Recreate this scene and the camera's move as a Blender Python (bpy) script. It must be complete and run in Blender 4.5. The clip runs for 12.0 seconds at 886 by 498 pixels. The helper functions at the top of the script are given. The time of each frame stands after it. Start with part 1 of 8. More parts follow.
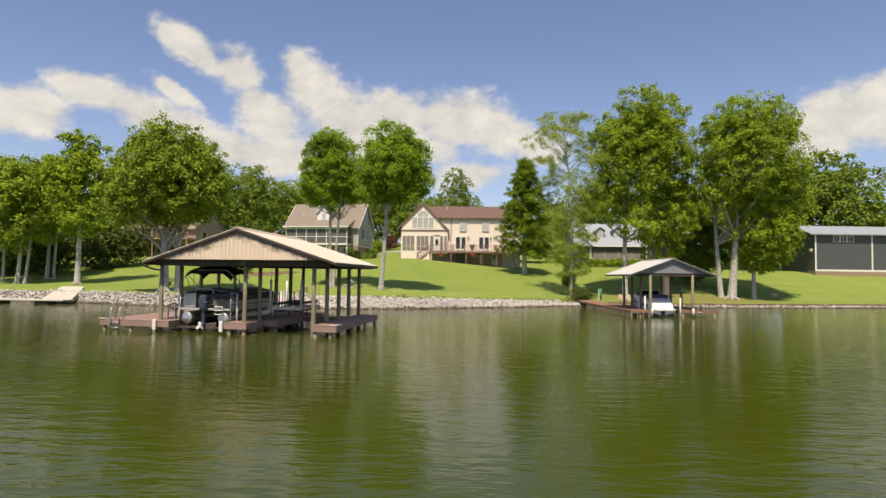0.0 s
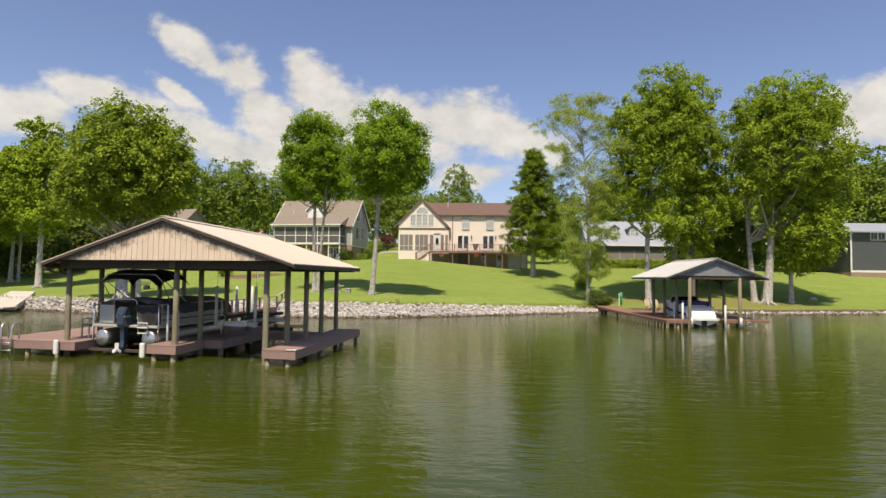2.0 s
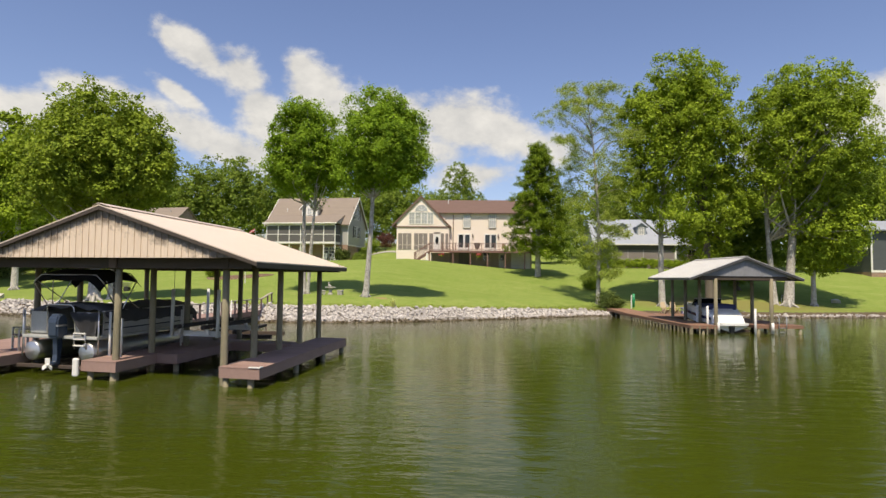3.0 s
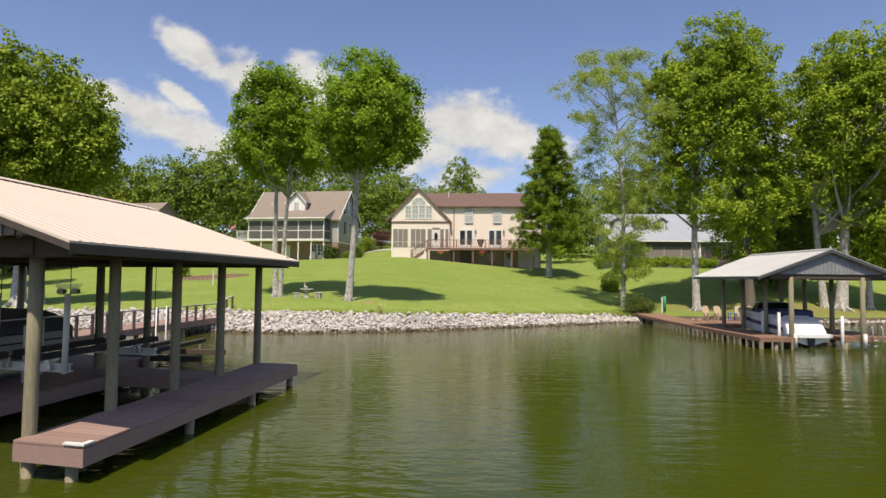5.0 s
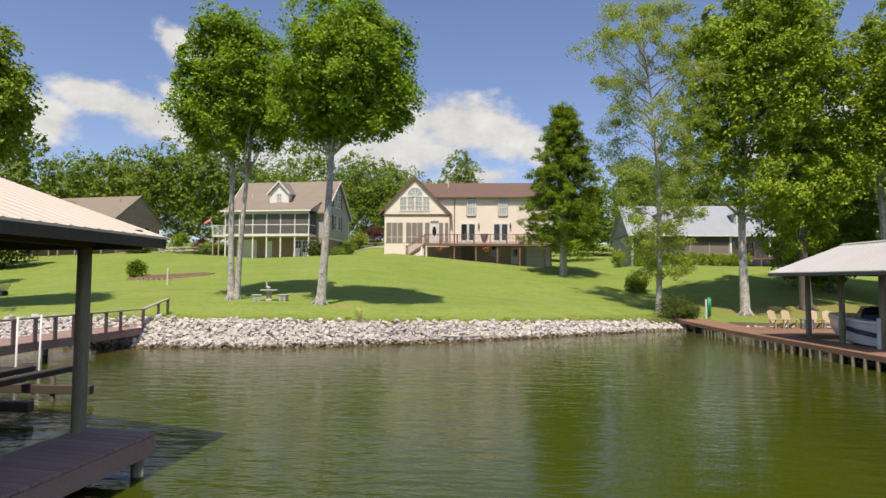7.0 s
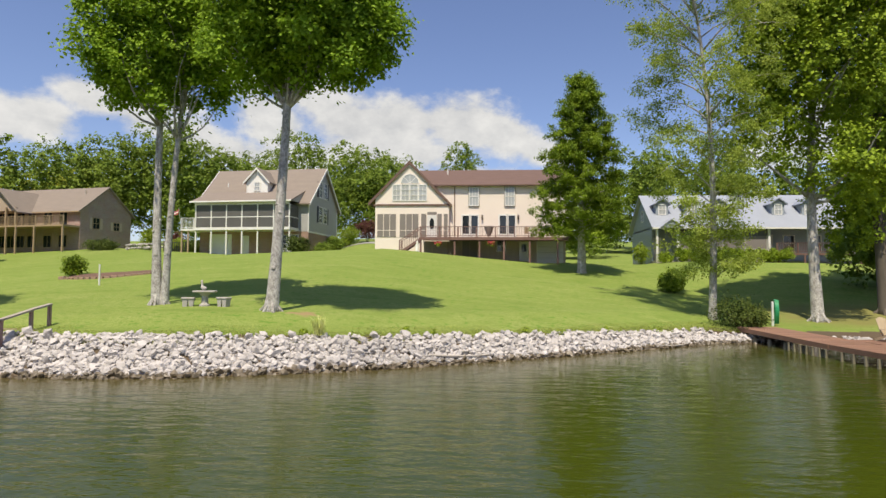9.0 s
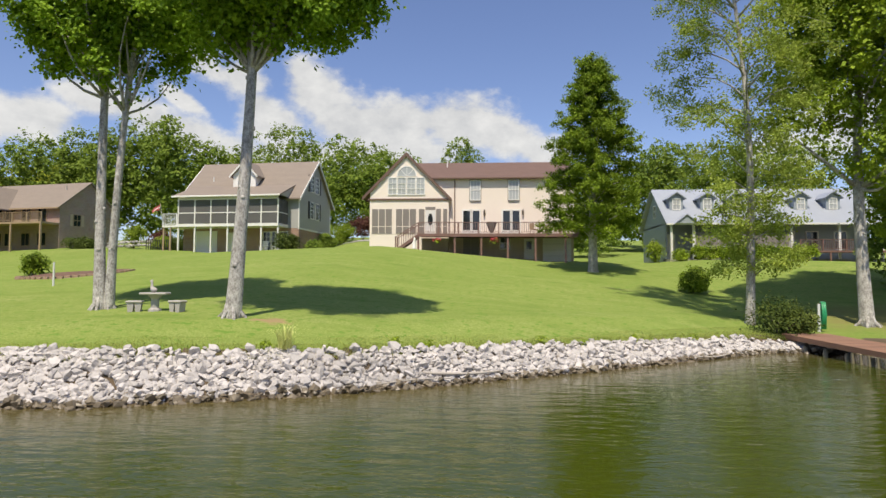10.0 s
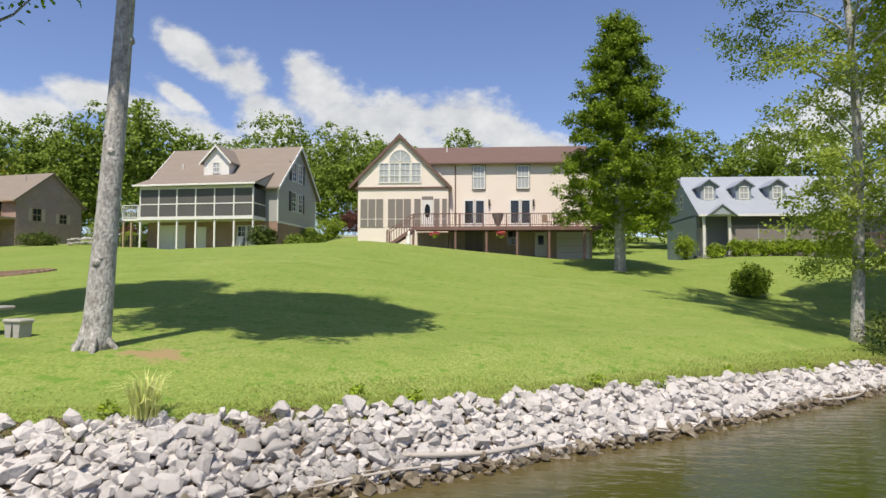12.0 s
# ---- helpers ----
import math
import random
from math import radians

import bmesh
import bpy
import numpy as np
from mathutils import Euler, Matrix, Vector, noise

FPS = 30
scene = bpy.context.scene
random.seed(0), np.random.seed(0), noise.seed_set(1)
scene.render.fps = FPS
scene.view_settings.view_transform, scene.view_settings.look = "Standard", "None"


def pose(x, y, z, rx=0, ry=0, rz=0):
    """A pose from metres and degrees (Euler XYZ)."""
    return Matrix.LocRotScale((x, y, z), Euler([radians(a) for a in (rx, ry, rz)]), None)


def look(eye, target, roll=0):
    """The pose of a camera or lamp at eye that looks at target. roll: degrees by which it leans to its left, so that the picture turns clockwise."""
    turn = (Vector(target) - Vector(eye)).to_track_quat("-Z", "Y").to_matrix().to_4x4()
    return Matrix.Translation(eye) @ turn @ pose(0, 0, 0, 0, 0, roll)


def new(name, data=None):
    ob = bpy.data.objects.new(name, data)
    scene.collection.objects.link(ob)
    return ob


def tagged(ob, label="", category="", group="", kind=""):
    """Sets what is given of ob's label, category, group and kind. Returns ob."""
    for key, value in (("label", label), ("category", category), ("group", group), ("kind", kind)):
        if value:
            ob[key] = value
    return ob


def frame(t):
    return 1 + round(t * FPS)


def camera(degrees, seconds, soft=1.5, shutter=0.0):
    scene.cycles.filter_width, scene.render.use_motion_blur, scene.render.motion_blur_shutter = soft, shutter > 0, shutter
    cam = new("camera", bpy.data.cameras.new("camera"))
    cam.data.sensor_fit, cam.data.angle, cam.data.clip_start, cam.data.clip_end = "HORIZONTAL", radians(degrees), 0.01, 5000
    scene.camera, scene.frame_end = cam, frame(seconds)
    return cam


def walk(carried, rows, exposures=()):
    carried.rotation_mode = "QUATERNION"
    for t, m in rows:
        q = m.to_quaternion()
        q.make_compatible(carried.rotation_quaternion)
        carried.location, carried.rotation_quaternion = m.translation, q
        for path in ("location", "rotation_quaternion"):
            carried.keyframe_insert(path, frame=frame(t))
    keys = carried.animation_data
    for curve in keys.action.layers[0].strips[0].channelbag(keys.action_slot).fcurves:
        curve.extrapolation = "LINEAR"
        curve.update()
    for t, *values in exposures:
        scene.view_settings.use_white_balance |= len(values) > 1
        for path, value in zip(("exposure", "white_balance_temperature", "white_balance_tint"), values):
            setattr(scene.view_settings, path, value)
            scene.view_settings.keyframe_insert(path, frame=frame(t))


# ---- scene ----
cam = camera(72.0, 12.0)
PATH = [
    (0, (1.631, -4.135, 2.627), (0.990, 5.834, 3.080), 0.75),
    (0.5, (1.553, -2.453, 2.692), (0.904, 7.516, 3.147), 0.73),
    (1, (1.474, -0.765, 2.741), (0.819, 9.203, 3.199), 0.71),
    (1.5, (1.394, 0.934, 2.775), (0.732, 10.901, 3.237), 0.69),
    (2, (1.313, 2.646, 2.796), (0.644, 12.613, 3.262), 0.67),
    (2.5, (1.230, 4.375, 2.805), (0.556, 14.341, 3.276), 0.65),
    (3, (1.147, 6.122, 2.804), (0.467, 16.087, 3.279), 0.63),
    (5, (0.801, 13.300, 2.723), (0.105, 23.263, 3.217), 0.54),
    (5.5, (0.712, 15.137, 2.690), (0.012, 25.100, 3.189), 0.52),
    (6, (0.622, 16.988, 2.656), (-0.081, 26.951, 3.159), 0.49),
    (6.5, (0.531, 18.848, 2.621), (-0.175, 28.810, 3.128), 0.47),
    (7, (0.438, 20.713, 2.587), (-0.270, 30.675, 3.097), 0.44),
    (9, (0.057, 28.108, 2.490), (-0.656, 38.069, 3.004), 0.33),
    (9.5, (-0.041, 29.905, 2.482), (-0.754, 39.866, 2.995), 0.30),
    (10, (-0.140, 31.665, 2.483), (-0.853, 41.626, 2.994), 0.27),
    (10.5, (-0.241, 33.377, 2.496), (-0.953, 43.339, 3.002), 0.24),
    (11, (-0.342, 35.032, 2.520), (-1.054, 44.994, 3.022), 0.21),
    (11.5, (-0.445, 36.618, 2.559), (-1.155, 46.581, 3.054), 0.18),
    (12, (-0.548, 38.123, 2.612), (-1.257, 48.086, 3.099), 0.14),
]
walk(cam, [(t, look(eye, target, roll)) for t, eye, target, roll in PATH], exposures=[(0.0, 0.15, 8300, 10), (3.0, 0.15, 7900, 10), (5.0, 0.15, 7700, 10), (9.0, 0.15, 7500, 10), (12.0, 0.15, 7100, 10)])

# ---- light ----
SUN_FROM = Vector((-0.07, -0.54, 1.0)).normalized()
SUN_EL = math.asin(SUN_FROM.z)
SUN_AZ = math.atan2(SUN_FROM.x, SUN_FROM.y)
sun_data = bpy.data.lights.new("sun", "SUN")
sun_data.energy, sun_data.angle, sun_data.color = 4.6, radians(0.53), (1.0, 0.95, 0.86)
sun = new("sun", sun_data)
sun.matrix_world = look(SUN_FROM * 100, (0, 0, 0))
scene.view_settings.exposure = 0.0


def sky_world():
    """Clear blue sky with broken cumulus clouds low over the land."""
    w = bpy.data.worlds.new("sky")
    w.use_nodes = True
    nt = w.node_tree
    nt.nodes.clear()
    N, L = nt.nodes.new, nt.links.new

    def m(op, a, b=None, c=None, clamp=False):
        n = N("ShaderNodeMath")
        n.operation, n.use_clamp = op, clamp
        for i, v in enumerate((a, b, c)):
            if v is None:
                continue
            if isinstance(v, (int, float)):
                n.inputs[i].default_value = v
            else:
                L(v, n.inputs[i])
        return n.outputs[0]

    sky = N("ShaderNodeTexSky")
    sky.sky_type, sky.sun_disc = "NISHITA", False
    sky.sun_elevation, sky.sun_rotation = SUN_EL, SUN_AZ
    sky.air_density, sky.dust_density, sky.ozone_density = 1.0, 0.6, 2.0
    tc = N("ShaderNodeTexCoord")
    sep = N("ShaderNodeSeparateXYZ")
    L(tc.outputs["Generated"], sep.inputs[0])
    az = m("ARCTAN2", sep.outputs[0], sep.outputs[1])
    el = m("ARCSINE", sep.outputs[2])
    # wind-torn edges: the place in the sky is shifted by noise before the cloud banks are drawn
    comb = N("ShaderNodeCombineXYZ")
    L(az, comb.inputs[0]), L(el, comb.inputs[1])

    def fbm(scale, detail, seed, rough=0.6):
        n = N("ShaderNodeTexNoise")
        n.noise_dimensions = "3D"
        n.inputs["Scale"].default_value, n.inputs["Detail"].default_value, n.inputs["Roughness"].default_value = scale, detail, rough
        mp = N("ShaderNodeMapping")
        mp.inputs["Location"].default_value = (seed, seed * 0.7, seed * 1.3)
        mp.inputs["Scale"].default_value = (1.0, 1.5, 1.0)
        L(comb.outputs[0], mp.inputs[0]), L(mp.outputs[0], n.inputs["Vector"])
        return n.outputs["Fac"]

    big, fine = fbm(7.0, 6.0, 3.1), fbm(20.0, 8.0, 9.7, 0.62)
    field = None
    for a, e, ra, re, tilt in CLOUDS:
        c, s = math.cos(tilt), math.sin(tilt)
        da, de = m("SUBTRACT", az, a), m("SUBTRACT", el, e)
        u = m("DIVIDE", m("ADD", m("MULTIPLY", da, c), m("MULTIPLY", de, s)), ra)
        v = m("DIVIDE", m("SUBTRACT", m("MULTIPLY", de, c), m("MULTIPLY", da, s)), re)
        d = m("SUBTRACT", 1.0, m("SQRT", m("ADD", m("MULTIPLY", u, u), m("MULTIPLY", v, v))))
        field = d if field is None else m("SMOOTH_MAX", field, d, 0.35)
    # elsewhere in the sky: scattered cloud, thinning upwards
    away = m("MULTIPLY", m("SUBTRACT", m("ABSOLUTE", az), 0.85), 3.0, clamp=True)
    other = m("SUBTRACT", m("MULTIPLY", fbm(2.2, 5.0, 21.0), 2.2), 1.25)
    other = m("SUBTRACT", other, m("MULTIPLY", m("SUBTRACT", 1.0, away), 3.0))
    field = m("MAXIMUM", field, other)
    ragged = m("ADD", field, m("ADD", m("MULTIPLY", m("SUBTRACT", big, 0.5), 1.5), m("MULTIPLY", m("SUBTRACT", fine, 0.5), 1.25)))
    cover = N("ShaderNodeMapRange")
    cover.interpolation_type = "SMOOTHSTEP"
    cover.inputs["From Min"].default_value, cover.inputs["From Max"].default_value = -0.12, 0.50
    cover.inputs["To Max"].default_value = 0.95
    L(ragged, cover.inputs["Value"])
    ramp = N("ShaderNodeValToRGB")
    ramp.color_ramp.elements[0].position, ramp.color_ramp.elements[0].color = 0.28, (3.2, 3.5, 4.0, 1)
    ramp.color_ramp.elements[1].position, ramp.color_ramp.elements[1].color = 0.70, (5.25, 5.55, 5.95, 1)
    L(m("ADD", m("MULTIPLY", fine, 0.7), m("MULTIPLY", big, 0.4)), ramp.inputs[0])
    tint = N("ShaderNodeMix")
    tint.data_type, tint.blend_type = "RGBA", "MULTIPLY"
    tint.inputs["Factor"].default_value = 1.0
    L(sky.outputs[0], tint.inputs["A"])
    tint.inputs["B"].default_value = (0.80, 0.835, 1.07, 1)
    mix = N("ShaderNodeMix")
    mix.data_type = "RGBA"
    L(cover.outputs[0], mix.inputs["Factor"]), L(tint.outputs["Result"], mix.inputs["A"]), L(ramp.outputs[0], mix.inputs["B"])
    bg, out = N("ShaderNodeBackground"), N("ShaderNodeOutputWorld")
    bg.inputs["Strength"].default_value = 0.136
    L(mix.outputs["Result"], bg.inputs["Color"]), L(bg.outputs[0], out.inputs[0])
    scene.world = w


# cloud banks: bearing and height in the sky, half width, half height, tilt (radians)
CLOUDS = [
    (-0.462, 0.333, 0.075, 0.027, -0.50),
    (-0.394, 0.310, 0.051, 0.037, -0.60),
    (-0.371, 0.269, 0.023, 0.036, -1.20),
    (-0.498, 0.345, 0.022, 0.017, -0.60),
    (-0.595, 0.254, 0.058, 0.029, -0.20),
    (-0.535, 0.237, 0.074, 0.035, -0.35),
    (-0.462, 0.212, 0.066, 0.034, -0.40),
    (-0.406, 0.194, 0.069, 0.031, -0.10),
    (-0.668, 0.214, 0.056, 0.036, 0.00),
    (-0.728, 0.209, 0.061, 0.041, 0.00),
    (-0.486, 0.268, 0.041, 0.014, -0.50),
    (-0.302, 0.325, 0.033, 0.024, -0.40),
    (-0.280, 0.294, 0.061, 0.046, -0.30),
    (-0.229, 0.251, 0.093, 0.056, -0.20),
    (-0.343, 0.238, 0.059, 0.046, 0.00),
    (-0.142, 0.255, 0.093, 0.052, 0.00),
    (-0.049, 0.252, 0.099, 0.054, -0.10),
    (0.026, 0.234, 0.077, 0.039, -0.30),
    (-0.188, 0.204, 0.215, 0.041, 0.00),
    (-0.339, 0.185, 0.125, 0.036, 0.00),
    (-0.022, 0.167, 0.078, 0.027, 0.00),
    (0.509, 0.226, 0.070, 0.054, 0.10),
    (0.562, 0.230, 0.061, 0.052, 0.00),
    (0.618, 0.206, 0.081, 0.060, 0.00),
    (0.468, 0.189, 0.085, 0.036, 0.00),
    (0.097, 0.206, 0.071, 0.027, -0.20),
]
sky_world()


# ---- materials ----
def nodes_of(mat):
    mat.use_nodes = True
    nt = mat.node_tree
    return nt, nt.nodes["Principled BSDF"]


def surface(name, col, col2=None, rough=0.6, scale=3.0, fine=40.0, bump=0.15, metal=0.0, stretch=(1, 1, 1), spread=0.5, rand=0.0, spec=0.5, dist=0.01, island=False):
    """A surface whose colour wanders between two tones at two scales, with fine relief."""
    mat = bpy.data.materials.new(name)
    nt, bs = nodes_of(mat)
    N, L = nt.nodes.new, nt.links.new
    col2 = col2 or tuple(c * 0.7 for c in col)
    tc, mp = N("ShaderNodeTexCoord"), N("ShaderNodeMapping")
    mp.inputs["Scale"].default_value = stretch
    L(tc.outputs["Object"], mp.inputs[0])
    a, b = N("ShaderNodeTexNoise"), N("ShaderNodeTexNoise")
    a.inputs["Scale"].default_value, a.inputs["Detail"].default_value = scale, 4
    b.inputs["Scale"].default_value, b.inputs["Detail"].default_value = fine, 3
    L(mp.outputs[0], a.inputs["Vector"]), L(mp.outputs[0], b.inputs["Vector"])
    add = N("ShaderNodeMath")
    add.operation = "MULTIPLY_ADD"
    L(b.outputs["Fac"], add.inputs[0])
    add.inputs[1].default_value = 0.5
    half = N("ShaderNodeMath")
    half.operation = "MULTIPLY"
    half.inputs[1].default_value = 0.5
    L(a.outputs["Fac"], half.inputs[0]), L(half.outputs[0], add.inputs[2])
    fac = add.outputs[0]
    if rand:
        src = N("ShaderNodeNewGeometry").outputs["Random Per Island"] if island else N("ShaderNodeObjectInfo").outputs["Random"]
        r = N("ShaderNodeMath")
        r.operation = "MULTIPLY_ADD"
        r.inputs[1].default_value, r.inputs[2].default_value = rand, -rand / 2
        L(src, r.inputs[0])
        s = N("ShaderNodeMath")
        L(r.outputs[0], s.inputs[0]), L(fac, s.inputs[1])
        fac = s.outputs[0]
    rg = N("ShaderNodeMapRange")
    rg.inputs["From Min"].default_value, rg.inputs["From Max"].default_value = 0.5 - spread / 2, 0.5 + spread / 2
    L(fac, rg.inputs["Value"])
    mx = N("ShaderNodeMix")
    mx.data_type = "RGBA"
    mx.inputs["A"].default_value, mx.inputs["B"].default_value = (*col, 1), (*col2, 1)
    L(rg.outputs[0], mx.inputs["Factor"]), L(mx.outputs["Result"], bs.inputs["Base Color"])
    bs.inputs["Roughness"].default_value, bs.inputs["Metallic"].default_value = rough, metal
    bs.inputs["Specular IOR Level"].default_value = spec
    if bump:
        bp = N("ShaderNodeBump")
        bp.inputs["Strength"].default_value, bp.inputs["Distance"].default_value = bump, dist
        L(b.outputs["Fac"], bp.inputs["Height"]), L(bp.outputs[0], bs.inputs["Normal"])
    return mat


def leaf_material(name, col, col2, trans=0.45):
    mat = bpy.data.materials.new(name)
    nt, bs = nodes_of(mat)
    N, L = nt.nodes.new, nt.links.new
    isl = N("ShaderNodeNewGeometry").outputs["Random Per Island"]
    tc, a = N("ShaderNodeTexCoord"), N("ShaderNodeTexNoise")
    a.inputs["Scale"].default_value, a.inputs["Detail"].default_value = 1.25, 3
    L(tc.outputs["Object"], a.inputs["Vector"])
    s = N("ShaderNodeMath")
    s.operation = "MULTIPLY_ADD"
    s.inputs[1].default_value = 0.4
    L(isl, s.inputs[0])
    rg = N("ShaderNodeMapRange")
    rg.inputs["From Min"].default_value, rg.inputs["From Max"].default_value = 0.34, 0.66
    rg.inputs["To Max"].default_value = 0.6
    L(a.outputs["Fac"], rg.inputs["Value"]), L(rg.outputs[0], s.inputs[2])
    mx = N("ShaderNodeMix")
    mx.data_type = "RGBA"
    mx.inputs["A"].default_value, mx.inputs["B"].default_value = (*col, 1), (*col2, 1)
    L(s.outputs[0], mx.inputs["Factor"])
    L(mx.outputs["Result"], bs.inputs["Base Color"])
    bs.inputs["Roughness"].default_value, bs.inputs["Specular IOR Level"].default_value = 0.6, 0.18
    tr, add = N("ShaderNodeBsdfTranslucent"), N("ShaderNodeMixShader")
    add.inputs[0].default_value = trans
    L(mx.outputs["Result"], tr.inputs["Color"])
    L(bs.outputs[0], add.inputs[1]), L(tr.outputs[0], add.inputs[2])
    L(add.outputs[0], nt.nodes["Material Output"].inputs["Surface"])
    return mat


def water_material():
    mat = bpy.data.materials.new("lake_water")
    nt, bs = nodes_of(mat)
    N, L = nt.nodes.new, nt.links.new
    tc = N("ShaderNodeTexCoord")

    def wave(scale, sx, sy, rot, detail, rough=0.5):
        mp, n = N("ShaderNodeMapping"), N("ShaderNodeTexNoise")
        mp.inputs["Scale"].default_value, mp.inputs["Rotation"].default_value = (sx, sy, 1), (0, 0, rot)
        n.inputs["Scale"].default_value, n.inputs["Detail"].default_value, n.inputs["Roughness"].default_value = scale, detail, rough
        L(tc.outputs["Object"], mp.inputs[0]), L(mp.outputs[0], n.inputs["Vector"])
        return n.outputs["Fac"]

    # wind lanes: smooth stretches between rippled ones
    calm = wave(0.055, 0.6, 1.3, 0.35, 3)
    gust = N("ShaderNodeMapRange")
    gust.inputs["From Min"].default_value, gust.inputs["From Max"].default_value = 0.38, 0.64
    gust.inputs["To Min"].default_value, gust.inputs["To Max"].default_value = 0.45, 1.0
    L(calm, gust.inputs["Value"])
    b1, b2 = N("ShaderNodeBump"), N("ShaderNodeBump")
    b1.inputs["Distance"].default_value, b2.inputs["Distance"].default_value = 0.036, 0.013
    L(gust.outputs[0], b1.inputs["Strength"]), L(gust.outputs[0], b2.inputs["Strength"])
    L(wave(2.0, 0.5, 1.35, 0.10, 2), b1.inputs["Height"])
    L(wave(6.0, 0.62, 1.3, -0.06, 2, 0.55), b2.inputs["Height"])
    L(b1.outputs[0], b2.inputs["Normal"]), L(b2.outputs[0], bs.inputs["Normal"])
    mx = N("ShaderNodeMix")
    mx.data_type = "RGBA"
    mx.inputs["A"].default_value, mx.inputs["B"].default_value = (0.033, 0.050, 0.002, 1), (0.040, 0.058, 0.003, 1)
    L(wave(0.12, 1, 1, 0, 3), mx.inputs["Factor"])
    at, sh = N("ShaderNodeAttribute"), N("ShaderNodeMix")
    at.attribute_name = "shallow"
    sh.data_type = "RGBA"
    sh.inputs["B"].default_value = (0.115, 0.088, 0.040, 1)
    L(at.outputs["Fac"], sh.inputs["Factor"]), L(mx.outputs["Result"], sh.inputs["A"]), L(sh.outputs["Result"], bs.inputs["Base Color"])
    bs.inputs["Roughness"].default_value, bs.inputs["IOR"].default_value = 0.09, 1.33
    bs.inputs["Specular IOR Level"].default_value = 0.29
    return mat


def glass_material(name, tint=(0.02, 0.025, 0.03)):
    mat = bpy.data.materials.new(name)
    nt, bs = nodes_of(mat)
    bs.inputs["Base Color"].default_value = (*tint, 1)
    bs.inputs["Roughness"].default_value, bs.inputs["IOR"].default_value = 0.03, 1.5
    bs.inputs["Specular IOR Level"].default_value = 0.6
    return mat


def grass_material(name):
    """Mown lawn: broad dry and lush patches, mower-scale mottling and blade-scale relief, and one worn bare spot."""
    mat = bpy.data.materials.new(name)
    nt, bs = nodes_of(mat)
    N, L = nt.nodes.new, nt.links.new
    tc = N("ShaderNodeTexCoord")

    def tex(scale, detail, stretch=(1, 1, 1)):
        mp, n = N("ShaderNodeMapping"), N("ShaderNodeTexNoise")
        mp.inputs["Scale"].default_value = stretch
        n.inputs["Scale"].default_value, n.inputs["Detail"].default_value = scale, detail
        L(tc.outputs["Object"], mp.inputs[0]), L(mp.outputs[0], n.inputs["Vector"])
        return n.outputs["Fac"]

    def blend(fac, lo, hi, a, b):
        rg, mx = N("ShaderNodeMapRange"), N("ShaderNodeMix")
        rg.inputs["From Min"].default_value, rg.inputs["From Max"].default_value = lo, hi
        mx.data_type = "RGBA"
        L(fac, rg.inputs["Value"]), L(rg.outputs[0], mx.inputs["Factor"])
        for sock, v in (("A", a), ("B", b)):
            if isinstance(v, tuple):
                mx.inputs[sock].default_value = (*v, 1)
            else:
                L(v, mx.inputs[sock])
        return mx.outputs["Result"]

    broad = blend(tex(0.13, 3), 0.35, 0.65, (0.198, 0.272, 0.062), (0.335, 0.380, 0.122))
    # faint bands left by the mower, and dry streaks
    broad = blend(tex(0.55, 3, (0.25, 1.6, 1)), 0.48, 0.70, broad, (0.378, 0.392, 0.152))
    broad = blend(tex(0.8, 5, (0.5, 1.3, 1)), 0.50, 0.68, broad, (0.140, 0.215, 0.046))
    mid = blend(tex(1.1, 4), 0.3, 0.75, broad, (0.262, 0.325, 0.088))
    fine = tex(26.0, 4, (1, 0.6, 1))
    blades = blend(fine, 0.35, 0.70, (0.155, 0.218, 0.048), mid)
    clover = blend(tex(4.0, 4), 0.57, 0.66, blades, (0.130, 0.228, 0.040))
    gd, sb = N("ShaderNodeVectorMath"), N("ShaderNodeMath")
    gd.operation = "DISTANCE"
    flat = N("ShaderNodeMapping")
    flat.inputs["Scale"].default_value = (0.8, 1.4, 0)
    L(tc.outputs["Object"], flat.inputs[0]), L(flat.outputs[0], gd.inputs[0])
    gd.inputs[1].default_value = (-5.95 * 0.8, 47.75 * 1.4, 0)
    L(gd.outputs["Value"], sb.inputs[0]), L(tex(4.0, 3), sb.inputs[1])
    worn = blend(sb.outputs[0], 0.75, 1.05, (0.30, 0.225, 0.115), clover)
    # thin, littered ground under the tall shore poplars; its darker tone also paints in their shade
    lit, gl, ls = N("ShaderNodeMapping"), N("ShaderNodeVectorMath"), N("ShaderNodeMath")
    lit.inputs["Scale"].default_value = (0.11, 0.26, 0)
    gl.operation = "DISTANCE"
    L(tc.outputs["Object"], lit.inputs[0]), L(lit.outputs[0], gl.inputs[0])
    gl.inputs[1].default_value = (22.5 * 0.11, 61.0 * 0.26, 0)
    L(gl.outputs["Value"], ls.inputs[0]), L(tex(0.9, 4), ls.inputs[1])
    bare = blend(ls.outputs[0], 1.15, 1.75, (0.205, 0.200, 0.070), worn)
    L(bare, bs.inputs["Base Color"])
    bs.inputs["Roughness"].default_value, bs.inputs["Specular IOR Level"].default_value = 0.9, 0.03
    bp = N("ShaderNodeBump")
    bp.inputs["Strength"].default_value, bp.inputs["Distance"].default_value = 0.35, 0.02
    L(fine, bp.inputs["Height"]), L(bp.outputs[0], bs.inputs["Normal"])
    return mat


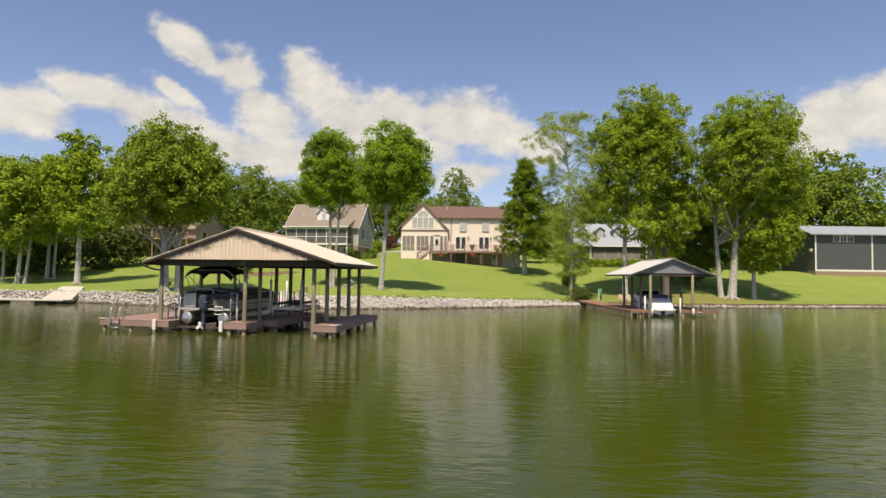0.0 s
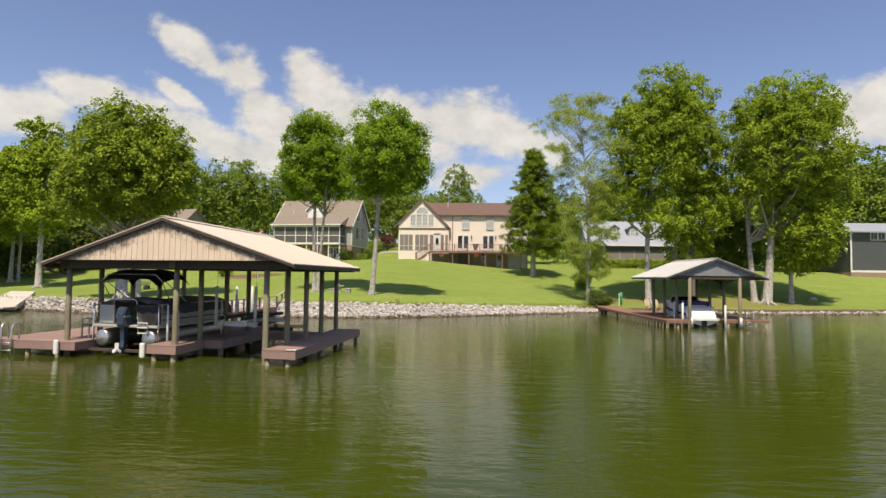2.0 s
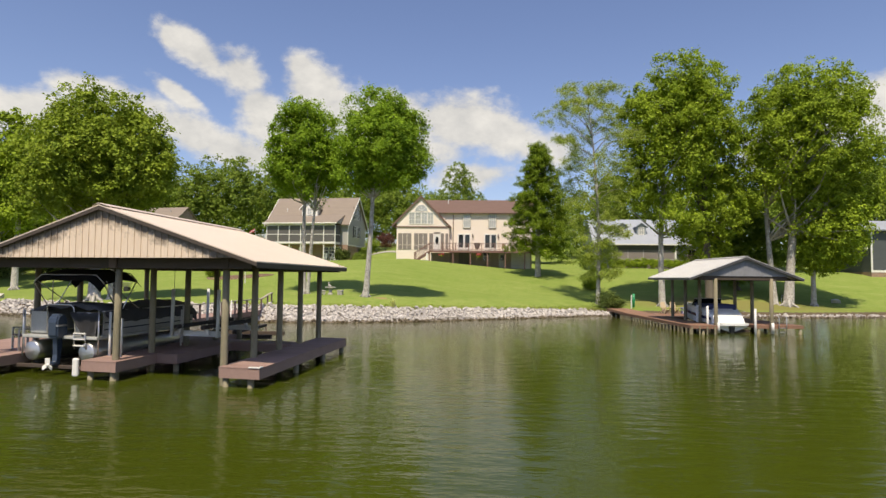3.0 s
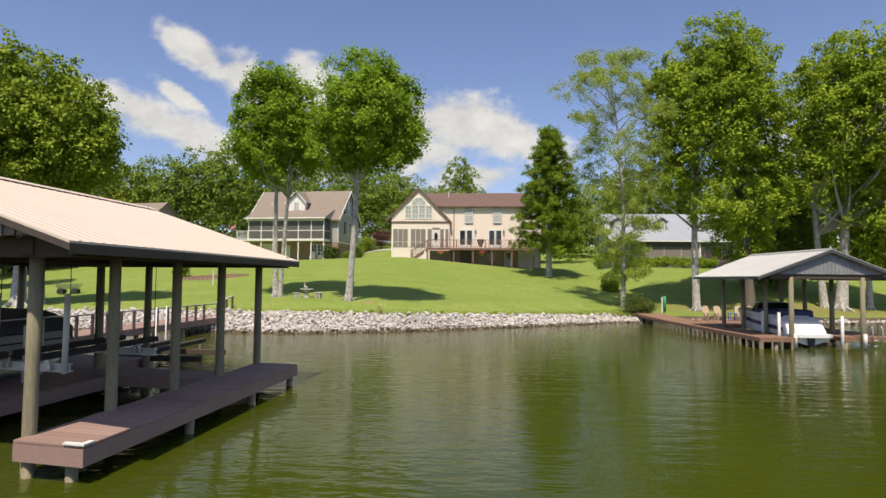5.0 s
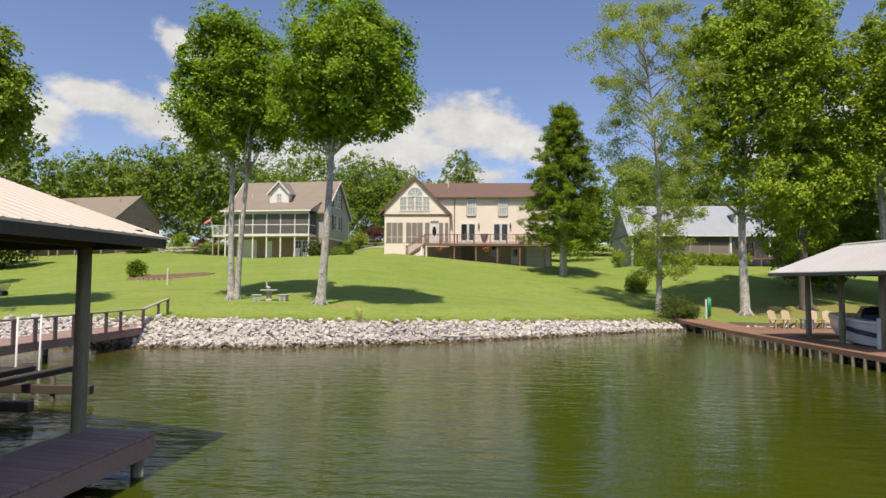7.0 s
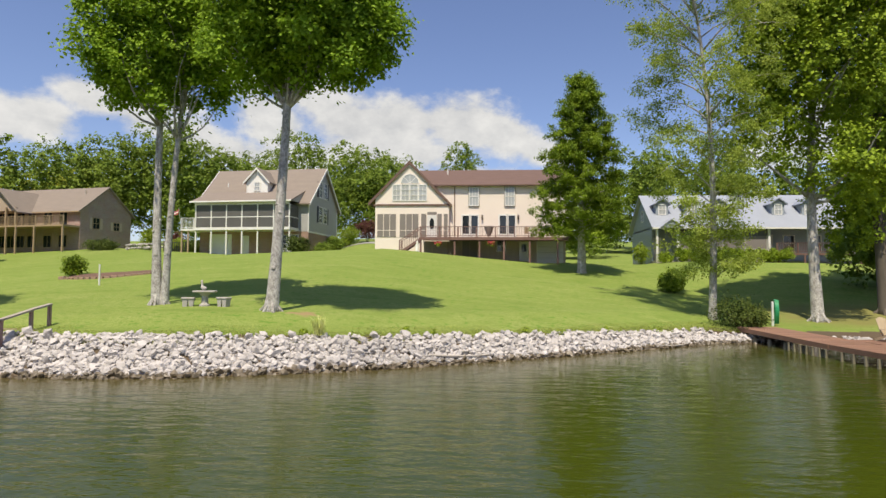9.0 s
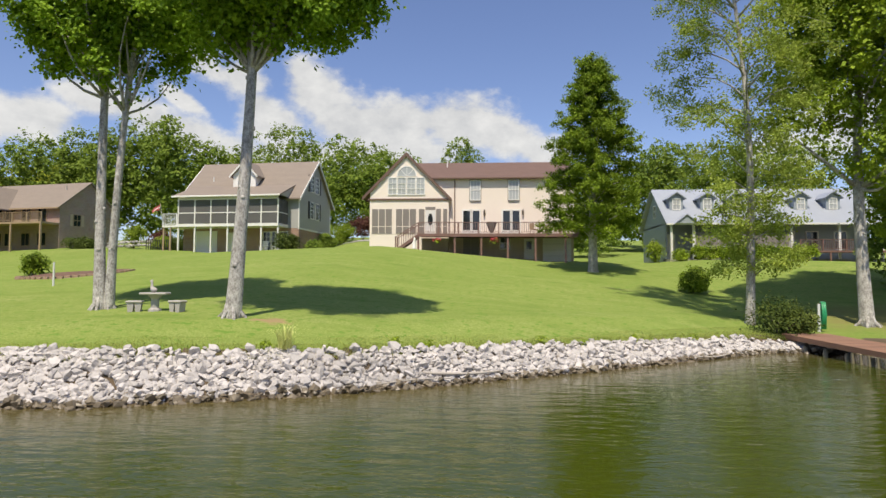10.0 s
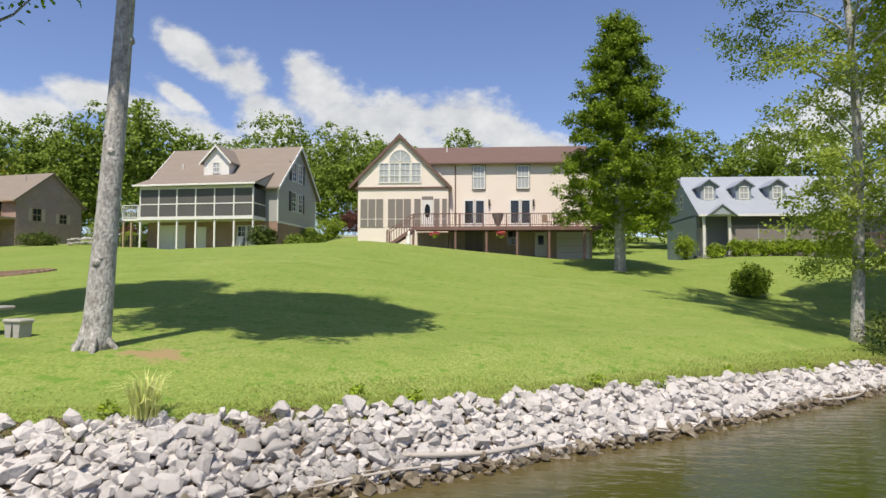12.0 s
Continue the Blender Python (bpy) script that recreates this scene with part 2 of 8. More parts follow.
M = {}
M["water"] = water_material()
M["grass"] = grass_material("mown_grass")
M["roof_cream"] = surface("cream_metal_roof", (0.70, 0.585, 0.485), (0.62, 0.515, 0.425), rough=0.45, scale=0.8, fine=12, bump=0.05)
M["roof_galv"] = surface("galvanised_roof", (0.44, 0.44, 0.43), (0.35, 0.355, 0.36), rough=0.42, scale=0.9, fine=14, bump=0.05, metal=0.0)
M["siding_tan"] = surface("tan_metal_siding", (0.52, 0.41, 0.31), (0.42, 0.33, 0.25), rough=0.5, scale=1.2, fine=18, bump=0.06, stretch=(2, 1, 0.4))
M["siding_galv"] = surface("grey_board_siding", (0.30, 0.31, 0.335), (0.17, 0.175, 0.19), rough=0.6, scale=1.4, fine=20, bump=0.1, stretch=(2, 1, 0.3))
M["post"] = surface("treated_post", (0.30, 0.268, 0.18), (0.15, 0.128, 0.084), rough=0.85, scale=2.0, fine=16, bump=0.35, stretch=(3, 3, 0.4))
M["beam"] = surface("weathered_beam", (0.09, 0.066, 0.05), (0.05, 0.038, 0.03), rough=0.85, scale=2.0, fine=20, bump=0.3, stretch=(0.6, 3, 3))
M["deck"] = surface("mauve_stained_deck", (0.34, 0.222, 0.19), (0.235, 0.152, 0.132), rough=0.75, scale=1.5, fine=25, bump=0.25, rand=0.35)
M["deck_red"] = surface("red_stained_deck", (0.30, 0.162, 0.105), (0.18, 0.100, 0.068), rough=0.75, scale=1.5, fine=25, bump=0.25, rand=0.35)
M["white"] = surface("white_paint", (0.80, 0.79, 0.75), (0.70, 0.69, 0.65), rough=0.45, scale=2, fine=30, bump=0.05)
M["alu"] = surface("brushed_aluminium", (0.62, 0.62, 0.62), (0.48, 0.48, 0.49), rough=0.32, scale=3, fine=40, bump=0.05, metal=0.85)
M["dark"] = surface("black_canvas", (0.018, 0.018, 0.024), (0.03, 0.03, 0.036), rough=0.85, scale=3, fine=60, bump=0.2)
M["rock"] = surface("limestone_riprap", (0.555, 0.522, 0.497), (0.415, 0.390, 0.368), rough=0.9, scale=6, fine=24, bump=0.8, dist=0.02, rand=0.7)
M["rock_far"] = surface("limestone_riprap_heap", (0.555, 0.522, 0.497), (0.415, 0.390, 0.368), rough=0.9, scale=6, fine=24, bump=0.8, dist=0.02, rand=0.7, island=True)
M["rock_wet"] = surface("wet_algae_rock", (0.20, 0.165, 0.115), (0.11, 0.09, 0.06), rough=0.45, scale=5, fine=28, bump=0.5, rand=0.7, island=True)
M["mulch"] = surface("bark_mulch", (0.20, 0.115, 0.075), (0.10, 0.058, 0.04), rough=0.95, scale=6, fine=22, bump=0.8, dist=0.03)
M["soil"] = surface("wet_soil", (0.12, 0.085, 0.05), (0.07, 0.05, 0.03), rough=0.9, scale=2, fine=20, bump=0.5)
M["bark"] = surface("grey_bark", (0.53, 0.51, 0.475), (0.22, 0.205, 0.185), rough=0.9, scale=4.2, fine=17, bump=0.8, stretch=(1.5, 1.5, 0.9), dist=0.03, spread=0.24)
M["bark_dark"] = surface("brown_bark", (0.16, 0.135, 0.105), (0.09, 0.075, 0.06), rough=0.9, scale=2, fine=16, bump=0.6, stretch=(3, 3, 0.4), dist=0.02)
M["leaf_maple"] = leaf_material("maple_leaf", (0.105, 0.205, 0.014), (0.335, 0.500, 0.042), trans=0.32)
M["leaf_olive"] = leaf_material("oak_leaf", (0.120, 0.190, 0.016), (0.345, 0.440, 0.048), trans=0.26)
M["leaf_light"] = leaf_material("sycamore_leaf", (0.215, 0.300, 0.045), (0.475, 0.550, 0.110), trans=0.40)
M["leaf_bright"] = leaf_material("poplar_leaf", (0.115, 0.190, 0.014), (0.390, 0.510, 0.046), trans=0.24)
M["leaf_cedar"] = leaf_material("cedar_spray", (0.064, 0.124, 0.009), (0.285, 0.390, 0.034), trans=0.18)
M["leaf_wood"] = leaf_material("woodland_leaf", (0.080, 0.145, 0.018), (0.285, 0.375, 0.056), trans=0.28)
M["leaf_magnolia"] = leaf_material("magnolia_leaf", (0.095, 0.165, 0.022), (0.235, 0.325, 0.052), trans=0.35)
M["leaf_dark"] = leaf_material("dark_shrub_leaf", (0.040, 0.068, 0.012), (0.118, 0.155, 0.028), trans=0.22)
M["leaf_wood_yellow"] = leaf_material("yellowing_leaf", (0.317, 0.354, 0.037), (0.512, 0.512, 0.073))


# ---- building blocks ----
def empty(name, m, label, category, group="", kind=""):
    ob = new(name)
    ob.matrix_world = m
    ob.empty_display_size = 0.3
    return tagged(ob, label, category, group, kind)


def mesh_of(name, bm, material, smooth=False):
    bmesh.ops.recalc_face_normals(bm, faces=bm.faces)
    me = bpy.data.meshes.new(name)
    bm.to_mesh(me)
    bm.free()
    for m in material if isinstance(material, (list, tuple)) else [material]:
        me.materials.append(m)
    if smooth:
        me.polygons.foreach_set("use_smooth", [True] * len(me.polygons))
    return me


def part(name, bm, material, parent, label="", smooth=False):
    ob = new(name, mesh_of(name, bm, material, smooth))
    ob.parent = parent
    return tagged(ob, label)


def thing(name, bm, material, m, label, category, group="", kind="", smooth=False):
    ob = new(name, mesh_of(name, bm, material, smooth))
    ob.matrix_world = m
    return tagged(ob, label, category, group, kind)


def add_box(bm, x0, x1, y0, y1, z0, z1, bevel=0.0, m=None):
    vs = bmesh.ops.create_cube(bm, size=1.0, matrix=Matrix.Translation(((x0 + x1) / 2, (y0 + y1) / 2, (z0 + z1) / 2)) @ Matrix.Diagonal((abs(x1 - x0), abs(y1 - y0), abs(z1 - z0), 1)))["verts"]
    if bevel:
        es = list({e for v in vs for e in v.link_edges})
        r = bmesh.ops.bevel(bm, geom=es, offset=bevel, segments=1, affect="EDGES")
        vs = list({v for f in r["faces"] for v in f.verts} | {v for v in vs if v.is_valid})
    if m:
        bmesh.ops.transform(bm, matrix=m, verts=vs)
    return bm


def box(x0, x1, y0, y1, z0, z1, bevel=0.0, m=None):
    return add_box(bmesh.new(), x0, x1, y0, y1, z0, z1, bevel, m)


def add_prism(bm, outline, h0, h1, axis="y"):
    """Extrudes a closed outline of (u, v) along an axis from h0 to h1: y: (x, z), z: (x, y), x: (y, z)."""
    def put(u, v, h):
        return {"y": (u, h, v), "z": (u, v, h), "x": (h, u, v)}[axis]
    a = [bm.verts.new(put(u, v, h0)) for u, v in outline]
    b = [bm.verts.new(put(u, v, h1)) for u, v in outline]
    bm.faces.new(a), bm.faces.new(b[::-1])
    for i in range(len(a)):
        j = (i + 1) % len(a)
        bm.faces.new((a[i], b[i], b[j], a[j]))
    return bm


def prism(outline, h0, h1, axis="y"):
    return add_prism(bmesh.new(), outline, h0, h1, axis)


def add_tube(bm, pts, radii, sides=10, caps=True):
    """A tapered tube along points."""
    pts = [Vector(p) for p in pts]
    if isinstance(radii, (int, float)):
        radii = [radii] * len(pts)
    rings, up = [], None
    for i, p in enumerate(pts):
        d = (pts[min(i + 1, len(pts) - 1)] - pts[max(i - 1, 0)]).normalized()
        if up is None:
            up = Vector((1, 0, 0)) if abs(d.x) < 0.8 else Vector((0, 1, 0))
        side = d.cross(up).normalized()
        up = side.cross(d).normalized()
        rings.append([bm.verts.new(p + radii[i] * (math.cos(2 * math.pi * k / sides) * side + math.sin(2 * math.pi * k / sides) * up)) for k in range(sides)])
    for a, b in zip(rings, rings[1:]):
        for k in range(sides):
            bm.faces.new((a[k], a[(k + 1) % sides], b[(k + 1) % sides], b[k]))
    if caps:
        bm.faces.new(rings[0][::-1]), bm.faces.new(rings[-1])
    return bm


def tube(pts, radii, sides=10):
    return add_tube(bmesh.new(), pts, radii, sides)


def raw_mesh(name, verts, faces, material, smooth=False):
    """A mesh straight from arrays of places and of faces with equal corner counts."""
    verts, faces = np.asarray(verts, np.float32), np.asarray(faces, np.int32)
    me = bpy.data.meshes.new(name)
    me.vertices.add(len(verts))
    me.vertices.foreach_set("co", verts.ravel())
    k = faces.shape[1]
    me.loops.add(faces.size)
    me.loops.foreach_set("vertex_index", faces.ravel())
    me.polygons.add(len(faces))
    me.polygons.foreach_set("loop_start", np.arange(0, faces.size, k, dtype=np.int32))
    me.polygons.foreach_set("loop_total", np.full(len(faces), k, np.int32))
    if smooth:
        me.polygons.foreach_set("use_smooth", np.ones(len(faces), bool))
    else:
        me.polygons.foreach_set("use_smooth", np.zeros(len(faces), bool))
    me.update(calc_edges=True)
    me.materials.append(material)
    return me


# ---- ground and water ----
SHORE_X = [-300, -60, -32, -28.3, -24, -12, -8, -4, -1.2, 2.7, 9.5, 25, 41, 120, 400]
SHORE_Y = [66, 50, 45.8, 44.3, 42.5, 42.7, 43.0, 44.6, 46.2, 48.8, 53.8, 55.2, 60, 72, 90]


def shore(x):
    return np.interp(x, SHORE_X, SHORE_Y)


def step(t):
    t = np.clip(t, 0, 1)
    return t * t * (3 - 2 * t)


def ground_z(x, y):
    """Height of the land: bank above the waterline, then a lawn that climbs to the houses."""
    x, y = np.asarray(x, float), np.asarray(y, float)
    s = y - shore(x)
    bank = np.interp(x, [-60, -30, -8, -4, 0, 5, 9, 12, 30], [0.75, 0.95, 1.0, 0.87, 0.78, 0.65, 0.58, 0.42, 0.4])
    berm = np.interp(x, [-30, -8, 5, 9, 13], [0.15, 0.42, 0.5, 0.5, 0.05])
    deep = np.interp(x, [-60, -45, -20, 0, 17, 45], [56, 53, 38, 36, 29, 25])
    rise = np.interp(x, [-60, -45, -22, -8, 5, 17, 45], [5.0, 5.2, 3.5, 3.85, 3.1, 3.8, 3.6])
    lag = np.interp(x, [-45, -25, -10], [1.6, 1.2, 1.0])
    land = bank * step(s / 1.5) ** 0.8 + berm * step((s - 1.2) / 3.2) + (rise - 0.4 * (berm > 0.2) * berm) * step((s - 2.0) / (deep - 2.0)) ** lag + 0.10 * np.minimum(np.maximum(s - deep - 10, 0), 70)
    land = land + 1.2 * step((s - deep - 3) / 11.0) * np.exp(-((x + 13.0) / 4.0) ** 2)
    bed = np.maximum(-2.2, s * 0.45)
    return np.where(s > 0, land, bed)


def gz(x, y):
    return float(ground_z(x, y))


def build_ground():
    xs = np.concatenate([np.linspace(-1500, -130, 14), np.linspace(-120, -32, 60), np.linspace(-31, 34, 200), np.linspace(35, 120, 60), np.linspace(130, 1500, 14)])
    ys = np.concatenate([np.linspace(-1500, 20, 8), np.linspace(38, 62, 120), np.linspace(63, 110, 70), np.linspace(115, 300, 20), np.linspace(330, 1800, 12)])
    X, Y = np.meshgrid(xs, ys)
    Z = ground_z(X, Y)
    for i in range(len(ys)):
        for j in range(len(xs)):
            if Z[i, j] > 0.8 and ys[i] < 130 and abs(xs[j]) < 80:
                Z[i, j] += 0.06 * noise.noise((xs[j] * 0.25, ys[i] * 0.25, 0.0))
    n, mcols = X.shape
    verts = np.stack([X, Y, Z], -1).reshape(-1, 3)
    idx = np.arange(n * mcols).reshape(n, mcols)
    faces = np.stack([idx[:-1, :-1], idx[:-1, 1:], idx[1:, 1:], idx[1:, :-1]], -1).reshape(-1, 4)
    ob = new("ground", raw_mesh("ground", verts, faces, M["grass"], True))
    tagged(ob, "mown green lawn sloping down to the lake shore", "lawn", kind="structure")
    me = ob.data
    me.materials.append(M["soil"])
    s = (verts[faces].mean(1)[:, 1] - shore(verts[faces].mean(1)[:, 0]))
    me.polygons.foreach_set("material_index", (s < 1.25).astype(np.int32))
    wx = np.concatenate([[-1500, -400, -120], np.linspace(-70, -26, 60), np.linspace(-25, 30, 160), np.linspace(31, 70, 50), [120, 400, 1500]])
    wy = np.concatenate([[-1500, -300, -60, 0, 20, 30], np.linspace(36, 62, 110), [75, 150]])
    WX, WY = np.meshgrid(wx, wy)
    n, mcols = WX.shape
    idx = np.arange(n * mcols).reshape(n, mcols)
    wf = np.stack([idx[:-1, :-1], idx[:-1, 1:], idx[1:, 1:], idx[1:, :-1]], -1).reshape(-1, 4)
    w = new("water", raw_mesh("water", np.stack([WX, WY, 0 * WX], -1).reshape(-1, 3), wf, M["water"]))
    depth = np.maximum(-ground_z(WX, WY), 0).ravel()
    at = w.data.attributes.new("shallow", "FLOAT", "POINT")
    at.data.foreach_set("value", np.exp(-depth / 0.85).astype(np.float32))
    tagged(w, "murky green lake water with small wind ripples", "lake", kind="structure")


build_ground()


# ---- trees ----
def leaf_cloud(rng, lobes, clumps, per, leaf, spread, shell=0.55, droop=0.3, slim=0.42, pad=0.0):
    """Leaf blades in clumps, which fill a crown of ellipsoid lobes (x, y, z, rx, ry, rz), denser towards its outside."""
    lobes = np.asarray(lobes, float)
    vol = lobes[:, 3:].prod(1)
    pick = rng.choice(len(lobes), clumps, p=vol / vol.sum())
    d = rng.normal(size=(clumps, 3))
    d /= np.linalg.norm(d, axis=1, keepdims=True)
    r = shell + (1 - shell) * rng.random(clumps) ** 0.6
    r = np.where(rng.random(clumps) < 0.2, rng.random(clumps) * 0.7, r)
    c = lobes[pick, :3] + d * r[:, None] * lobes[pick, 3:]
    if pad:
        # some of the clumps gather in pads, each on its own limb, with darker gaps between
        pads = max(1, clumps // 6)
        lead = rng.integers(pads, size=clumps)
        loose = (np.arange(clumps) < pads) | (rng.random(clumps) > pad)
        c = np.where(loose[:, None], c, c[lead] * 0.97 + lobes[pick[lead], :3] * 0.03 + rng.normal(size=(clumps, 3)) * spread * np.array([0.8, 0.8, 0.45]))
        d = np.where(loose[:, None], d, d[lead])
    size = spread * (0.55 + 0.9 * rng.random(clumps))
    n = clumps * per
    own = np.repeat(np.arange(clumps), per)
    # each clump is a ragged tuft: leaves lie on its upper and outer side, a few on stray twigs
    u = rng.normal(size=(n, 3)) + d[own] * 0.8 + np.array([0, 0, 0.5])
    u /= np.linalg.norm(u, axis=1, keepdims=True)
    rad = size[own] * (0.25 + 0.75 * rng.random(n) ** 0.6) * (0.85 + 0.3 * rng.random(n)) * np.where(rng.random(n) < 0.10, 1.45, 1.0)
    off = u * rad[:, None] * np.array([1.0, 1.0, 0.86])
    out = u * 0.7
    p = c[own] + off
    p[:, 2] -= droop * 0.45 * (off[:, 0] ** 2 + off[:, 1] ** 2) / np.maximum(size[own], 0.05)
    nrm = rng.normal(size=(n, 3)) * 0.65 + out + np.array([0, -0.25, 0.7])
    nrm /= np.linalg.norm(nrm, axis=1, keepdims=True)
    a = np.cross(nrm, rng.normal(size=(n, 3)))
    a /= np.linalg.norm(a, axis=1, keepdims=True)
    b = np.cross(nrm, a)
    ll = leaf * (0.6 + 0.8 * rng.random(n))[:, None]
    fold = nrm * ll * 0.12
    v = np.stack([p - a * ll * 0.55, p - b * ll * slim + fold, p + a * ll * 0.6, p + b * ll * slim + fold], 1).reshape(-1, 3)
    return v, np.arange(4 * n).reshape(-1, 4), c


def spray_cloud(rng, branches, per, leaf, thick, slim=0.35, start=0.3, lift=0.3):
    """Leaf blades strung along branches, each a row of points from the stem to the tip; they gather towards the tips."""
    n = len(branches) * per
    own = np.repeat(np.arange(len(branches)), per)
    path = np.asarray(branches)
    k = path.shape[1] - 1
    t = (start + (1 - start) * rng.random(n) ** 0.75) * k
    i = np.minimum(t.astype(int), k - 1)
    f = (t - i)[:, None]
    p = path[own, i] * (1 - f) + path[own, i + 1] * f
    # twigs: the blades of one twig share a nudge off the branch
    twig = rng.normal(size=(len(branches), 16, 3)) * thick
    off = twig[own, (t / k * 15.99).astype(int)] * (0.35 + 0.65 * rng.random(n))[:, None]
    off += rng.normal(size=(n, 3)) * thick * 0.34
    off[:, 2] *= 0.7
    p = p + off
    nrm = rng.normal(size=(n, 3)) * 0.75 + np.array([0, -0.2, lift + 0.3])
    nrm /= np.linalg.norm(nrm, axis=1, keepdims=True)
    a = np.cross(nrm, rng.normal(size=(n, 3)))
    a /= np.linalg.norm(a, axis=1, keepdims=True)
    b = np.cross(nrm, a)
    ll = leaf * (0.6 + 0.8 * rng.random(n))[:, None]
    fold = nrm * ll * 0.12
    v = np.stack([p - a * ll * 0.55, p - b * ll * slim + fold, p + a * ll * 0.6, p + b * ll * slim + fold], 1).reshape(-1, 3)
    return v, np.arange(4 * n).reshape(-1, 4)


def branchy_tree(name, x, y, height, radius, profile, count, leafmat, barkmat, label, seed, lean=(0.0, 0.0), rise=0.2, sag=0.0, per=260, leaf=0.12, thick=0.3, wood=0.03, start=0.3, slim=0.35, low=0.15, far_side=1.0):
    """A tree whose crown is built branch by branch: profile gives the reach at heights, rise the upward pitch, sag the droop of the tips."""
    rng = np.random.default_rng(seed)
    ob = empty(name, pose(x, y, gz(x, y) - 0.08), label, "tree")
    stem = limb_path(rng, (0, 0, -0.2), (lean[0], lean[1], height), height * 0.010, 14)
    stem[1] = stem[0] + (stem[1] - stem[0]) * 0.35
    rad = [radius * (1.6 if k == 0 else 1.15 if k == 1 else 1.0) * (1 - 0.9 * k / 13) + 0.012 for k in range(14)]
    bm = add_tube(bmesh.new(), stem, rad, 12)
    hs, rs = np.array([p[0] for p in profile]) * height, [p[1] for p in profile]
    branches = []
    for k in range(count):
        z = height * (low + (0.985 - low) * (k + rng.random()) / count)
        a = k * 2.39996 + rng.uniform(-0.5, 0.5)
        reach = float(np.interp(z, hs, rs)) * rng.uniform(0.62, 1.12)
        q = np.array([np.interp(z, stem[:, 2], stem[:, j]) for j in range(3)])
        t = np.linspace(0, 1, 6)[:, None]
        d = np.array([math.cos(a), math.sin(a) * far_side, 0.0])
        up = rise * reach * rng.uniform(0.6, 1.4)
        line = q + d * reach * t + np.array([0, 0, 1.0]) * (up * t - sag * reach * t ** 2)
        line = line + np.sin(math.pi * t) * rng.normal(size=3) * 0.06 * reach
        branches.append(line)
        r0 = min(wood * (0.5 + reach / 4), rad[int(np.clip(z / height * 13, 0, 13))] * 0.7)
        add_tube(bm, line, [r0, r0 * 0.8, r0 * 0.6, r0 * 0.42, r0 * 0.25, 0.006], 5)
    part("trunk", bm, barkmat, ob, "", smooth=True)
    v, f = spray_cloud(rng, branches, per, leaf, thick, slim, start)
    crown = new("crown", raw_mesh("crown", v, f, leafmat))
    crown.parent = ob
    return ob


def limb_path(rng, p0, p1, bend, n=6):
    p0, p1 = np.array(p0, float), np.array(p1, float)
    t = np.linspace(0, 1, n)[:, None]
    w = rng.normal(size=3) * bend
    return p0 + (p1 - p0) * t + np.sin(math.pi * t) * w


def tree(name, x, y, trunks, lobes, leafmat, barkmat, label, category, seed, clumps=260, per=70, leaf=0.22, spread=0.9, limbs=14, bare=0.45, shell=0.55, group="", slim=0.42, thick=0.5, pad=0.4):
    """A tree at (x, y): trunks as (dx, dy, lean x, lean y, height, radius), limbs into the crown, and leaf blades in clumps."""
    rng = np.random.default_rng(seed)
    z = gz(x, y) - 0.08
    ob = empty(name, pose(x, y, z), label, category, group)
    tips = []
    v, f, centres = leaf_cloud(rng, lobes, clumps, per, leaf, spread, shell, slim=slim, pad=pad)
    for dx, dy, lx, ly, h, r in trunks:
        bm = bmesh.new()
        path = limb_path(rng, (dx, dy, -0.2), (dx + lx, dy + ly, h), h * 0.012, 12)
        rad = [r * (1.65 if k == 0 else 1.18 if k == 1 else 1.0) * (1 - 0.66 * k / 11) for k in range(12)]
        path[1] = path[0] + (path[1] - path[0]) * 0.35
        add_tube(bm, path, rad, 12)
        for k in range(6):
            a = k * 1.047 + rng.uniform(-0.3, 0.3)
            d = np.array([math.cos(a), math.sin(a), 0.0])
            q, ln = path[0] + np.array([0, 0, 0.2]), r * rng.uniform(1.9, 2.6)
            add_tube(bm, [q + d * r * 0.5 + np.array([0, 0, 0.6]), q + d * r * 0.95 + np.array([0, 0, 0.25]), q + d * ln * 0.75 + np.array([0, 0, 0.08]), q + d * ln + np.array([0, 0, -0.06])], [r * 0.30, r * 0.36, r * 0.26, r * 0.10], 7)
        for k in range(2, 11):
            for _ in range(2):
                q = path[k] + (path[k - 1] - path[k]) * rng.random()
                a, s = rng.uniform(0, 6.283), rng.uniform(0.7, 1.3)
                d = np.array([math.cos(a), math.sin(a), 0.12])
                add_tube(bm, [q + d * rad[k] * 0.5, q + d * rad[k] * 0.98, q + d * (rad[k] + 0.025 * s), q + d * (rad[k] + 0.030 * s)], [r * 0.36 * s, r * 0.30 * s, r * 0.2 * s, r * 0.1 * s], 8)
        near = [c for c in centres if math.hypot(c[0] - dx - lx * c[2] / h, c[1] - dy - ly * c[2] / h) < 9]
        near = [near[i] for i in rng.permutation(len(near))[:limbs]]
        for c in near:
            k0 = int(np.clip((c[2] - 1.5 - 0.5 * math.hypot(c[0] - dx, c[1] - dy)) / h * 11, 11 * bare, 10))
            add_tube(bm, limb_path(rng, path[k0], c, 0.25, 5), [rad[k0] * thick, rad[k0] * thick * 0.8, rad[k0] * thick * 0.6, rad[k0] * thick * 0.36, 0.01], 6)
        part("trunk", bm, barkmat, ob, "", smooth=True)
    crown = new("crown", raw_mesh("crown", v, f, leafmat))
    crown.parent = ob
    return ob


